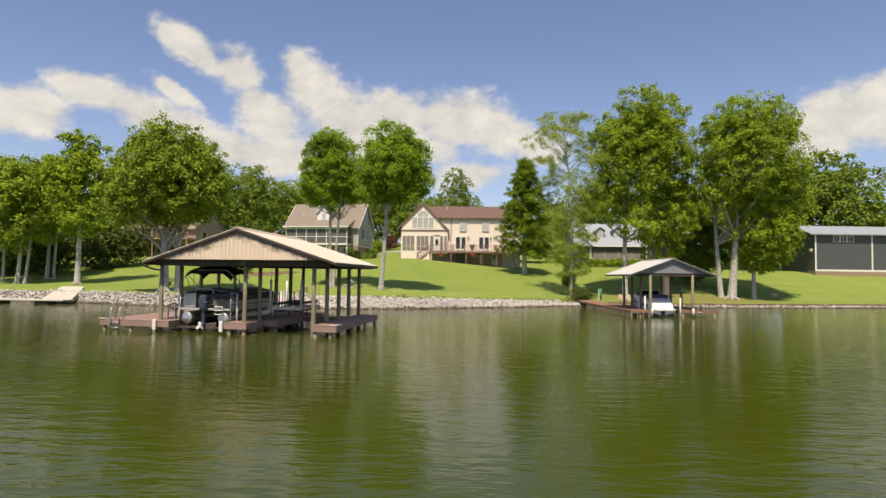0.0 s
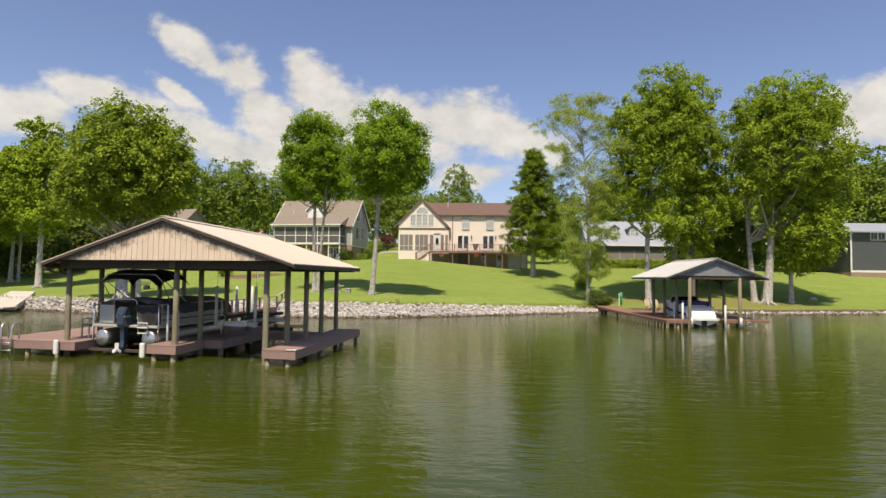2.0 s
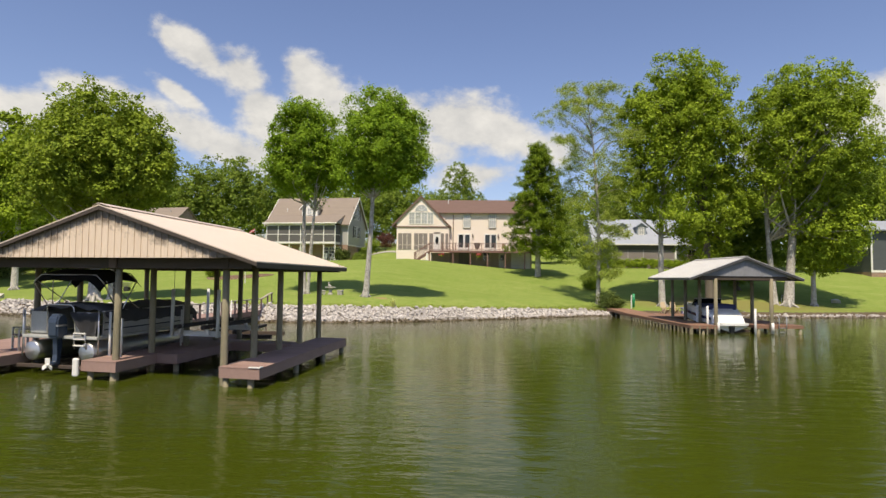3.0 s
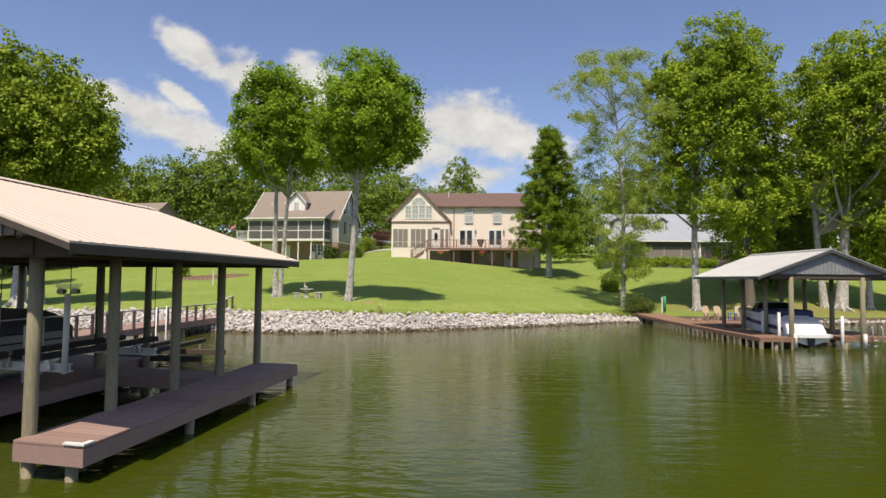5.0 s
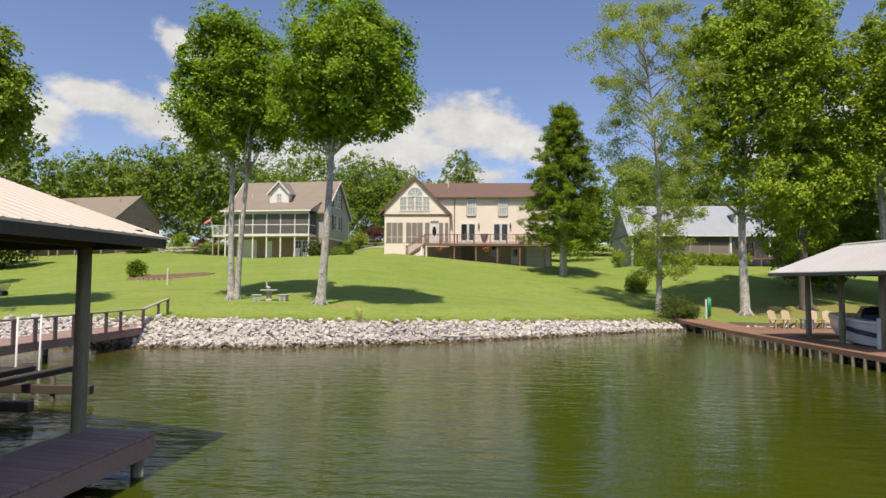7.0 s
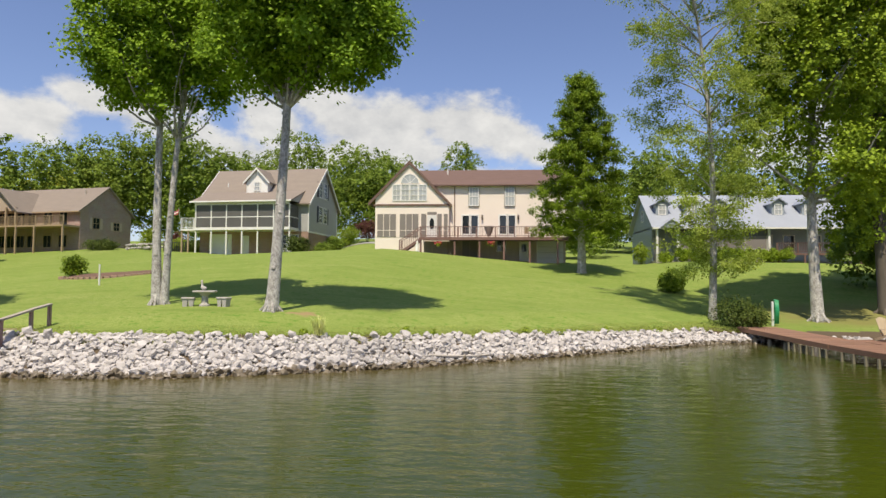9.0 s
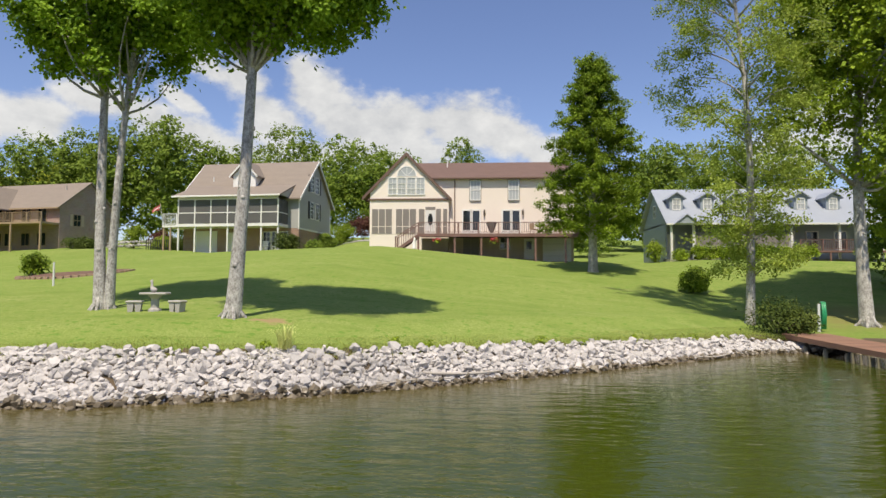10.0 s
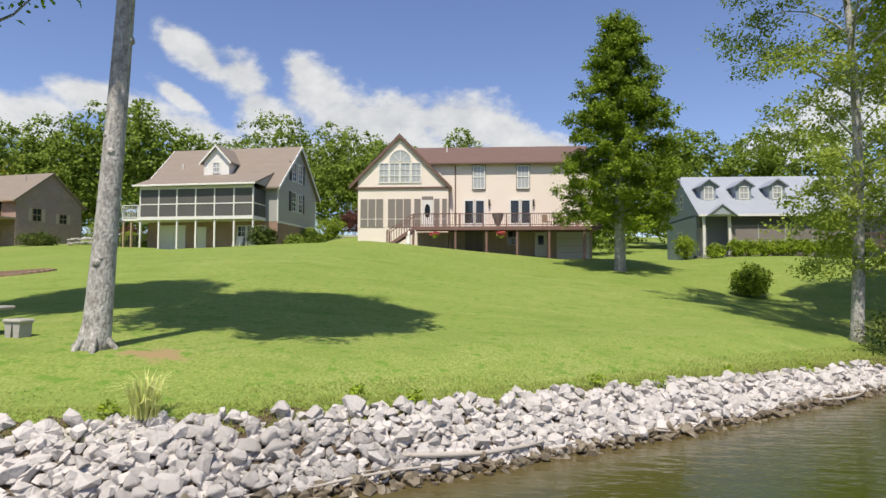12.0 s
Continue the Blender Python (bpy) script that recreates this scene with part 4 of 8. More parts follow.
def build_dock():
    dock = empty("covered_dock", Matrix(), "two-slip boat dock with mauve stained decking and cream metal roof", "boat dock")
    # posts on a grid of three rows, each running down into the lake
    for row, x0 in enumerate((-7.48, -3.28, 0.0)):
        for k, y in enumerate(POST_Y):
            x = x0 + ((0, 0, 0, 0, 0), (0, -0.03, 0.0, 0.04, 0.03), (-0.06, 0.03, 0.03, 0.01, 0.04))[row][k]
            y -= ((0, 0, 0, 0, 0), (0, 0, 0, 0, 0), (-0.05, 0.0, 0.0, 0, 0))[row][k]
            lean = 0.012 * math.sin(row * 5 + k * 3)
            bm = bmesh.new()
            rr = 0.100
            add_tube(bm, [(x + lean, y, -2.0), (x + lean * 0.6, y, 0.1), (x, y, 1.5), (x - lean * 0.5, y, 3.02)], [rr, rr, rr * 0.96, rr * 0.94], 14)
            part("post", on_dock(bm), M["post"], dock, smooth=True)
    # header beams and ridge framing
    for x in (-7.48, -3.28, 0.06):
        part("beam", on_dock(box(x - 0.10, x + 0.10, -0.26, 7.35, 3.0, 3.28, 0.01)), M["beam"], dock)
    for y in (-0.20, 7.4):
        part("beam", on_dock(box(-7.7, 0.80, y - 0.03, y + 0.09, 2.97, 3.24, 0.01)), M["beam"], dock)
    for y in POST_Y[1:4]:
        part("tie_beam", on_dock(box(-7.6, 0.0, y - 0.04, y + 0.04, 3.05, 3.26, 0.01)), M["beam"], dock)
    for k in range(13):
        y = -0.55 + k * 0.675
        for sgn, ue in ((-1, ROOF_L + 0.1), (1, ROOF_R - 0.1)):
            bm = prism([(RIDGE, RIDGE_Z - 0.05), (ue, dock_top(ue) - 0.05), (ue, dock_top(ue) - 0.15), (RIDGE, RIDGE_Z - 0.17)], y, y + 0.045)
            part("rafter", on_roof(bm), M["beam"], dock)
    for sgn, ue in ((-1, ROOF_L), (1, ROOF_R)):
        part("roof_panel", on_roof(ribbed_slope(RIDGE, RIDGE_Z, ue, EAVE_Z, -0.72, 7.86)), M["roof_cream"], dock)
        part("eave_fascia", on_roof(box(ue - 0.035 if sgn > 0 else ue + 0.005, ue - 0.005 if sgn > 0 else ue + 0.035, -0.68, 7.82, EAVE_Z - 0.16, EAVE_Z - 0.03)), M["trim_dark"], dock)
        for y in (-0.70, 7.80):
            bm = prism([(RIDGE, RIDGE_Z - 0.035), (ue, EAVE_Z - 0.035), (ue, EAVE_Z - 0.12), (RIDGE, RIDGE_Z - 0.13)], y - 0.015, y + 0.03)
            part("rake_board", on_roof(bm), M["trim_dark"], dock)
    part("ridge_cap", on_roof(prism([(RIDGE - 0.22, RIDGE_Z - 0.035), (RIDGE, RIDGE_Z + 0.045), (RIDGE + 0.22, RIDGE_Z - 0.035), (RIDGE, RIDGE_Z + 0.03)], -0.73, 7.87)), M["roof_cream"], dock)
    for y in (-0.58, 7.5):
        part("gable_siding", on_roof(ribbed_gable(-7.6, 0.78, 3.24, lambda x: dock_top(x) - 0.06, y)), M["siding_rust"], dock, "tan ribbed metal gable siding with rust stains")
    # gutter spout at the corner post
    part("downspout", on_dock(tube([(-8.12, -0.5, 3.05), (-8.08, -0.5, 2.93), (-7.8, -0.2, 2.80), (-7.56, -0.05, 2.76)], 0.035, 8)), M["trim_dark"], dock)
    # decks: rim boards and piles below, planks laid last
    frames = [(-0.04, 1.09, -0.25, 7.5), (-4.1, -3.02, -0.35, 4.9), (-3.02, -2.35, 1.5, 4.9), (-10.35, -6.78, -0.45, 4.9), (-10.35, -3.4, 4.9, 7.5), (-3.4, -0.04, 4.9, 5.8)]
    for x0, x1, y0, y1 in frames:
        bm = bmesh.new()
        for a in ((x0, x1, y0, y0 + 0.045), (x0, x1, y1 - 0.045, y1), (x0, x0 + 0.045, y0 + 0.045, y1 - 0.045), (x1 - 0.045, x1, y0 + 0.045, y1 - 0.045)):
            add_box(bm, *a, 0.24, 0.478)
        part("rim_joist", on_dock(bm), M["deck"], dock, "mauve stained rim boards")
    for x, y in [(0.10, -0.12), (0.78, -0.08), (1.0, 2.5), (1.0, 5.0), (0.96, 7.3), (-3.9, -0.2), (-3.2, -0.2), (-2.5, 1.7), (-10.2, -0.3), (-8.8, -0.3), (-7.6, -0.28), (-10.2, 3.5), (-10.2, 7.3), (-5.5, 7.3), (-3.6, 7.3), (-1.6, 5.6)]:
        part("piling", on_dock(tube([(x, y, -2.0), (x, y, 0.28)], 0.085, 10)), M["post"], dock, smooth=True)
    for x, y in ((-7.45, -0.53), (-4.2, -0.42)):
        bm = box(x - 0.09, x + 0.09, y - 0.06, y + 0.05, 0.10, 0.58, 0.03)
        part("bumper", on_dock(bm), M["white"], dock, "white vinyl dock bumper")
    part("cleat_pad", on_dock(prism([(0.78, -0.27), (1.11, -0.27), (1.11, -0.06), (1.03, -0.06), (1.03, -0.19), (0.78, -0.20)], 0.521, 0.545, "z")), M["white"], dock, "white corner dock plate")
    # swim ladder with two hoops
    for x in (-9.75, -9.3):
        part("ladder_hoop", on_dock(tube([(x, -0.52, -0.3), (x, -0.52, 0.9), (x, -0.46, 1.02), (x, -0.36, 1.06), (x, -0.26, 1.02), (x, -0.2, 0.9), (x, -0.2, 0.5)], 0.027, 8)), M["alu"], dock, "polished ladder hoop", smooth=True)
    for z in (-0.1, 0.15, 0.4):
        part("ladder_rung", on_dock(tube([(-9.75, -0.52, z), (-9.3, -0.52, z)], 0.022, 8)), M["alu"], dock, smooth=True)
    part("cleat_pad", on_dock(box(-10.4, -10.2, -0.5, -0.2, 0.521, 0.55, 0.008)), M["white"], dock)
    # narrow sign plate on the middle post
    part("post_bracket", on_dock(box(-3.40, -3.16, -0.29, -0.235, 2.98, 3.30, 0.01)), M["bench_wood"], dock)
    plank_run(dock, "plank", M["deck"], [(-0.04, 1.09, -0.25, 7.5, 0.52), (-10.35, -6.78, -0.45, 4.9, 0.52), (-4.1, -3.02, -0.35, 4.9, 0.52), (-3.02, -2.35, 1.5, 4.9, 0.52)], DOCK)
    plank_run(dock, "plank", M["deck"], [(-10.35, -3.4, 4.9, 7.5, 0.52), (-3.4, -0.04, 4.9, 5.8, 0.52)], DOCK)


build_dock()


def build_boat_lift():
    """Empty cradle lift in the open slip."""
    lift = empty("boat_lift", Matrix(), "empty boat lift with aluminium cross beams and carpeted bunks", "boat lift")
    for y, z in ((2.35, 1.02), (5.0, 1.0)):
        bm = bmesh.new()
        for z0, z1, w in ((z + 0.08, z + 0.105, 0.07), (z - 0.05, z - 0.025, 0.07), (z - 0.025, z + 0.08, 0.015)):
            add_box(bm, -3.12, -1.42, y - w, y + w, z0, z1)
        part("cross_beam", on_dock(bm), M["pvc"], lift, "white-grey aluminium I-beam")
    for x in (-2.72, -1.82):
        part("bunk", on_dock(box(x - 0.07, x + 0.07, 1.95, 5.6, 1.20, 1.32, 0.02)), M["carpet"], lift, "dark carpeted bunk board")
        for y in (2.35, 5.0):
            bm = box(-0.05, 0.05, -0.04, 0.04, -0.18, 0.16, 0.01, Matrix.Translation((x, y - 0.12, 1.18)) @ Matrix.Rotation(0.3 if x < -2.3 else -0.3, 4, "Y"))
            part("bunk_bracket", on_dock(bm), M["alu"], lift)
    for x in (-3.05, -1.48):
        part("guide_post", on_dock(tube([(x, 2.27, 0.95), (x + 0.02, 2.27, 2.38)], 0.055, 12)), M["pvc"], lift, "white pvc guide post", smooth=True)
        for y in (2.35, 5.0):
            part("cable", on_dock(tube([(x, y, 1.1), (x, y, 3.05)], 0.008, 5)), M["rope"], lift)
    for x, y, z1 in ((-3.3, 3.2, 1.7), (-3.35, 0.3, 1.6)):
        part("guide_post", on_dock(tube([(x, y, 0.55), (x, y, z1)], 0.028, 8)), M["pvc"], lift, smooth=True)


build_boat_lift()


def build_jet_lift():
    """Low open lift of rusty beams moored behind the dock beside the gangway."""
    lift = empty("watercraft_lift", Matrix(), "low rusty steel watercraft lift beside the gangway", "boat lift")
    for x, y0, y1 in ((-10.0, 30.6, 34.2), (-9.15, 30.8, 34.4)):
        part("bunk", box(x - 0.1, x + 0.1, y0, y1, 0.42, 0.56, 0.02), M["carpet"], lift)
    for y in (31.3, 33.0):
        part("cross_beam", box(-10.7, -7.75, y - 0.08, y + 0.08, 0.16, 0.34, 0.01), M["rust"], lift)
    for x, y in ((-10.5, 31.3), (-10.5, 33.0), (-8.6, 31.3), (-8.6, 33.0)):
        part("leg", tube([(x, y, -1.8), (x, y, 0.5)], 0.05, 8), M["rust"], lift, smooth=True)
    for x, y in ((-10.4, 32.9), (-10.5, 31.2)):
        part("guide_post", tube([(x, y, 0.2), (x + 0.03, y, 2.25)], 0.055, 10), M["pvc"], lift, smooth=True)


build_jet_lift()
for px, py in ((-11.35, 34.6), (-11.7, 35.8), (-11.9, 36.9)):
    pole = empty("mooring_pole", pose(px, py, 0), "slim white mooring pole beside the gangway", "pole", "poles beside the gangway")
    part("pole", tube([(0, 0, -1.9), (0.02, 0, 1.55)], 0.026, 8), M["pvc"], pole, smooth=True)


M["rail_grey"] = surface("weathered_grey_rail", (0.42, 0.37, 0.32), (0.30, 0.26, 0.225), rough=0.8, scale=2, fine=25, bump=0.2, stretch=(3, 0.5, 3))


def build_gangway():
    way = empty("gangway", Matrix(), "mauve plank gangway with side railing and steps up the rocky bank", "gangway")
    x0, y0, x1, y1 = -13.67, 30.4, -13.47, 43.5
    d = Vector((x1 - x0, y1 - y0, 0))
    ln = d.length
    m = Matrix.Translation((x0, y0, 0)) @ Matrix.Rotation(math.atan2(d.y, d.x) - math.pi / 2, 4, "Z")
    bm = bmesh.new()
    for xx in (-0.85, 0.75):
        add_prism(bm, [(0, 0.28), (2.0, 0.42), (ln, 0.42), (ln, 0.635), (2.0, 0.635), (0, 0.495)], xx, xx + 0.06, "x")
    bmesh.ops.transform(bm, matrix=m, verts=bm.verts)
    part("stringer", bm, M["deck"], way)
    # the deck climbs off the dock, runs level, and ends in steps up the bank
    def z_at(s):
        return 0.54 + 0.14 * min(1.0, s / 2.0) + 0.34 * min(1.0, max(0.0, (s - ln) / 1.5))
    n = 84
    w = ln / n
    bm = box(-0.85, 0.81, 0.003, w - 0.003, -0.035, 0.0, 0.005)
    bmesh.ops.transform(bm, matrix=m.to_3x3().to_4x4(), verts=bm.verts)
    me = mesh_of("plank", bm, M["deck"])
    for k in range(n):
        ob = new("plank", me)
        ob.parent = way
        ob.location = m @ Vector((0, k * w, z_at(k * w)))
    stations = [0.1 + 0.82 * k for k in range(15)] + [ln - 0.1, ln + 0.95, ln + 1.65]
    for s in stations:
        bm = box(0.72, 0.81, s - 0.045, s + 0.045, z_at(s) - 0.26, z_at(s) + 0.68, 0.01)
        bmesh.ops.transform(bm, matrix=m, verts=bm.verts)
        part("rail_post", bm, M["deck"], way)
    for a, b in zip(stations, stations[1:]):
        for h, t in ((0.68, 0.05),):
            bm = prism([(a - 0.02, z_at(a) + h), (b + 0.02, z_at(b) + h), (b + 0.02, z_at(b) + h + t), (a - 0.02, z_at(a) + h + t)], 0.69, 0.84, "x")
            bmesh.ops.transform(bm, matrix=m, verts=bm.verts)
            part("top_rail", bm, M["rail_grey"], way, "weathered grey top rail")
    for k in range(3):
        bm = box(-0.85, 0.81, ln + 0.02 + 0.52 * k, ln + 0.58 + 0.52 * k, 0.62 + 0.12 * k, 0.80 + 0.12 * k, 0.01)
        bmesh.ops.transform(bm, matrix=m, verts=bm.verts)
        part("tread", bm, M["deck"], way)
    for s in (2.6, 6.2, 9.8):
        for xx in (-0.7, 0.65):
            bm = tube([(xx, s, -1.8), (xx, s, 0.52)], 0.09, 10)
            bmesh.ops.transform(bm, matrix=m, verts=bm.verts)
            part("piling", bm, M["post"], way, smooth=True)


build_gangway()


def build_pontoon():
    """Covered pontoon boat, stern to the open lake. Local x across, y from stern to bow."""
    m = DOCK @ pose(-5.42, 0.30, 0.0) @ Matrix.Diagonal((1.0, 0.78, 1.0, 1.0))
    boat = empty("pontoon_boat", Matrix(), "grey pontoon boat with black cover and raised bimini top", "boat")

    def put(name, bm, mat, parent=boat, label="", smooth=False):
        bmesh.ops.transform(bm, matrix=m, verts=bm.verts)
        return part(name, bm, mat, parent, label, smooth)

    for x in (-0.92, 0.92):
        prof = [(0.0, 0.24), (0.03, 0.27), (0.5, 0.29), (5.6, 0.29), (6.3, 0.22), (6.75, 0.06)]
        put("pontoon", tube([(x, y, 0.62 + (0.2 if y > 6.5 else 0.08 if y > 6 else 0)) for y, _ in prof], [r for _, r in prof], 18), M["alu"], label="round aluminium pontoon tube", smooth=True)
    put("deck_platform", box(-1.27, 1.27, -0.02, 6.6, 0.98, 1.07, 0.015), M["hull_grey"])
    # fence panels round the deck
    for x, s in ((-1.25, 1), (1.22, -1)):
        bm = bmesh.new()
        add_box(bm, x, x + 0.03, 0.35, 6.45, 1.08, 1.72, 0.008)
        put("side_fence", bm, M["hull_grey"], label="grey side fence panel")
        for z in (1.22, 1.42):
            put("fence_stripe", box(x - 0.004 if s > 0 else x + 0.026, x + 0.004 if s > 0 else x + 0.034, 0.4, 6.4, z, z + 0.035), M["dark"])
        put("top_rail", tube([(x + 0.015, 0.3, 1.75), (x + 0.015, 6.4, 1.75)], 0.022, 8), M["alu"], smooth=True)
    for x0, x1 in ((-1.2, -0.6), (0.35, 1.0)):
        put("stern_panel", box(x0, x1, 0.30, 0.34, 1.10, 1.72, 0.01), M["hull_grey"], label="pale grey stern fence panel")
    for x in (-1.28, 1.28):
        put("stern_rail", tube([(x, 0.05, 0.45), (x, 0.05, 1.8)], 0.025, 8), M["alu"], smooth=True)
    put("tow_bar", tube([(-0.62, 0.3, 1.1), (-0.60, 0.22, 1.85), (-0.5, 0.18, 1.93), (0.22, 0.18, 1.93), (0.32, 0.22, 1.85), (0.34, 0.3, 1.1)], 0.022, 8), M["alu"], smooth=True)
    # fitted cover draped over the rails
    bm = bmesh.new()
    ys = np.linspace(0.42, 6.62, 16)
    xs = np.linspace(-1.33, 1.33, 13)
    top, low = [], []
    rng = random.Random(4)
    for y in ys:
        row = []
        for x in xs:
            edge = abs(x) / 1.33
            z = 1.87 - 0.14 * edge ** 4 + 0.10 * math.sin(y * 1.05 + 0.4) * (1 - edge ** 2) + rng.uniform(-0.015, 0.015)
            if y > 6.2:
                z -= (y - 6.2) * 0.5
            row.append(bm.verts.new((x, y, z)))
        top.append(row)
    for a, b in zip(top, top[1:]):
        for i in range(len(a) - 1):
            bm.faces.new((a[i], a[i + 1], b[i + 1], b[i]))
    border = [r[0] for r in top] + top[-1][1:] + [r[-1] for r in reversed(top[:-1])] + list(reversed(top[0][1:-1]))
    drop = [bm.verts.new((v.co.x * 1.01, v.co.y, v.co.z - ((0.30 if v.co.y > 0.6 else 0.10) + 0.05 * math.sin(k * 1.7)))) for k, v in enumerate(border)]
    for k in range(len(border)):
        j = (k + 1) % len(border)
        bm.faces.new((border[k], drop[k], drop[j], border[j]))
    put("mooring_cover", bm, M["cover"], label="black fitted mooring cover", smooth=True)
    # loose flap of the cover hanging over the boarding ladder
    bm = bmesh.new()
    rows = []
    for k in range(7):
        z = 1.72 - 0.115 * k
        half = 0.52 - 0.055 * k
        rows.append([bm.verts.new((0.82 + half * (i / 4 - 1) + 0.06 * k * 0.3, 0.06 - 0.03 * math.sin(i * 1.5 + k), z + 0.02 * math.sin(i * 2.1))) for i in range(9)])
    for a, b in zip(rows, rows[1:]):
        for i in range(8):
            bm.faces.new((a[i], a[i + 1], b[i + 1], b[i]))
    r = bmesh.ops.solidify(bm, geom=list(bm.faces), thickness=0.02)
    put("cover_flap", bm, M["cover"], smooth=True)
    # boarding ladder folded on the stern
    for x in (0.55, 0.92):
        put("ladder_rail", tube([(x, -0.02, 0.72), (x, -0.10, 1.18)], 0.02, 8), M["alu"], smooth=True)
    for z in (0.8, 0.98, 1.14):
        put("ladder_step", box(0.55, 0.92, -0.13, -0.03, z, z + 0.03, 0.005), M["white"])
    # outboard engine
    eng = put("outboard_engine", prism([(-0.34, 1.05), (-0.36, 1.50), (-0.26, 1.66), (-0.05, 1.70), (0.16, 1.58), (0.22, 1.1), (0.12, 0.98), (-0.25, 0.98)], -0.17, 0.17, "x"), M["engine"], label="dark blue outboard engine")
    bmesh_mod = bmesh.new()
    bmesh_mod.from_mesh(eng.data)
    bmesh.ops.bevel(bmesh_mod, geom=list(bmesh_mod.edges), offset=0.045, segments=3, affect="EDGES")
    bmesh_mod.to_mesh(eng.data)
    bmesh_mod.free()
    put("engine_band", box(-0.182, 0.182, -0.34, 0.15, 1.34, 1.39, 0.005), M["alu"], eng)
    put("engine_leg", prism([(-0.20, 1.0), (0.08, 1.0), (0.02, 0.52), (-0.02, 0.22), (-0.22, 0.22), (-0.16, 0.55)], -0.075, 0.075, "x"), M["engine"], eng)
    put("gearcase", tube([(0, -0.48, 0.30), (0, -0.36, 0.30), (0, -0.05, 0.30), (0, 0.12, 0.30)], [0.05, 0.09, 0.09, 0.03], 12), M["engine"], eng, smooth=True)
    bm = bmesh.new()
    for k in range(3):
        add_box(bm, -0.07, 0.07, -0.012, 0.012, 0.03, 0.19, 0.01, Matrix.Translation((0, -0.50, 0.30)) @ Matrix.Rotation(k * 2.094, 4, "Y") @ Matrix.Rotation(0.5, 4, "Z"))
    add_tube(bm, [(0, -0.55, 0.30), (0, -0.44, 0.30)], [0.03, 0.06], 10)
    put("propeller", bm, M["white"], eng, "white-painted propeller")
    # bimini frame and canopy
    bows = [(0.35, 2.78), (1.3, 2.92), (2.3, 2.84)]
    for y, z in bows:
        put("bimini_bow", tube([(-1.2, 1.3 + (y - 1.3) * 0.15, 1.76), (-1.2, y, z - 0.22), (-0.95, y, z), (0.95, y, z), (1.2, y, z - 0.22), (1.2, 1.3 + (y - 1.3) * 0.15, 1.76)], 0.018, 8), M["alu"], smooth=True)
    for x in (-1.2, 1.2):
        put("bimini_strut", tube([(x, 2.5, 1.76), (x, 0.5, 2.6)], 0.016, 8), M["alu"], smooth=True)
    bm = bmesh.new()
    grid = []
    for y in np.linspace(0.1, 2.6, 9):
        zc = np.interp(y, [0.1, 0.35, 1.3, 2.3, 2.6], [2.62, 2.83, 2.96, 2.88, 2.68])
        grid.append([bm.verts.new((x, y, zc - 0.30 * max(0, abs(x) - 0.8) ** 1.4 / 0.3 - 0.01 * (1 - abs(x)))) for x in np.linspace(-1.25, 1.25, 13)])
    for a, b in zip(grid, grid[1:]):
        for i in range(12):
            bm.faces.new((a[i], a[i + 1], b[i + 1], b[i]))
    bmesh.ops.solidify(bm, geom=list(bm.faces), thickness=0.025)
    put("bimini_canopy", bm, M["dark"], label="black canvas bimini canopy", smooth=True)
    # cradle timbers under the boat
    sup = empty("boat_cradle", Matrix(), "low timber lift cradle under the pontoon boat", "boat lift")
    for y in (-0.05, 4.6):
        put("cradle_beam", box(-1.5, 1.45, y - 0.05, y + 0.05, 0.16, 0.26, 0.01), M["rust"], sup)
    for x in (-0.92, 0.92):
        put("cradle_bunk", box(x - 0.08, x + 0.08, 0.2, 5.6, 0.24, 0.34, 0.01), M["carpet"], sup)
    for x, y in ((1.48, 0.35), (-1.48, 0.35), (1.48, 5.2)):
        put("guide_post", tube([(x, y, 0.2), (x, y, 1.75)], 0.04, 10), M["pvc"], sup, "white pvc guide post", True)


build_pontoon()


def slat_bench(m, label):
    b = empty("slat_bench", m, label, "bench")
    for x in (-0.42, 0.37):
        part("leg", box(x, x + 0.05, 0.0, 0.06, 0, 0.42, 0.005), M["alu"], b)
        part("leg", box(x, x + 0.05, 0.38, 0.44, 0, 0.42, 0.005), M["alu"], b)
        part("arm", box(x, x + 0.05, 0.0, 0.46, 0.62, 0.66, 0.008), M["alu"], b)
        part("arm_post", box(x, x + 0.05, 0.0, 0.05, 0.42, 0.62, 0.005), M["alu"], b)
    for k in range(4):
        part("seat_slat", box(-0.43, 0.43, 0.02 + 0.11 * k, 0.115 + 0.11 * k, 0.42, 0.45, 0.005), M["bench_wood"], b)
    for k in range(4):
        part("back_slat", box(-0.43, 0.43, -0.012, 0.012, 0, 0.09, 0.004, Matrix.Translation((0, 0.47 + 0.03 * k, 0.5 + 0.11 * k))), M["bench_wood"], b)
    return b


slat_bench(pose(*(DOCK @ Vector((-7.5, 0.85, 0.522))), 0, 0, -40), "dark brown slatted bench with metal frame on the dock")


# ---- small boathouse ----
BH = pose(11.96, 39.14, 0, 0, 0, 4.2)
M["trim_grey"] = surface("dark_grey_fascia", (0.085, 0.085, 0.09), (0.055, 0.055, 0.06), rough=0.6, scale=2, fine=20, bump=0.1)
M["navy"] = surface("navy_canvas", (0.012, 0.018, 0.075), (0.02, 0.028, 0.10), rough=0.7, scale=3, fine=50, bump=0.15)
M["gelcoat"] = surface("white_gelcoat", (0.80, 0.80, 0.785), (0.74, 0.74, 0.73), rough=0.18, scale=1.5, fine=30, bump=0.0)
M["cushion"] = surface("grey_vinyl_cushion", (0.55, 0.55, 0.56), (0.46, 0.46, 0.47), rough=0.5, scale=3, fine=30, bump=0.05)
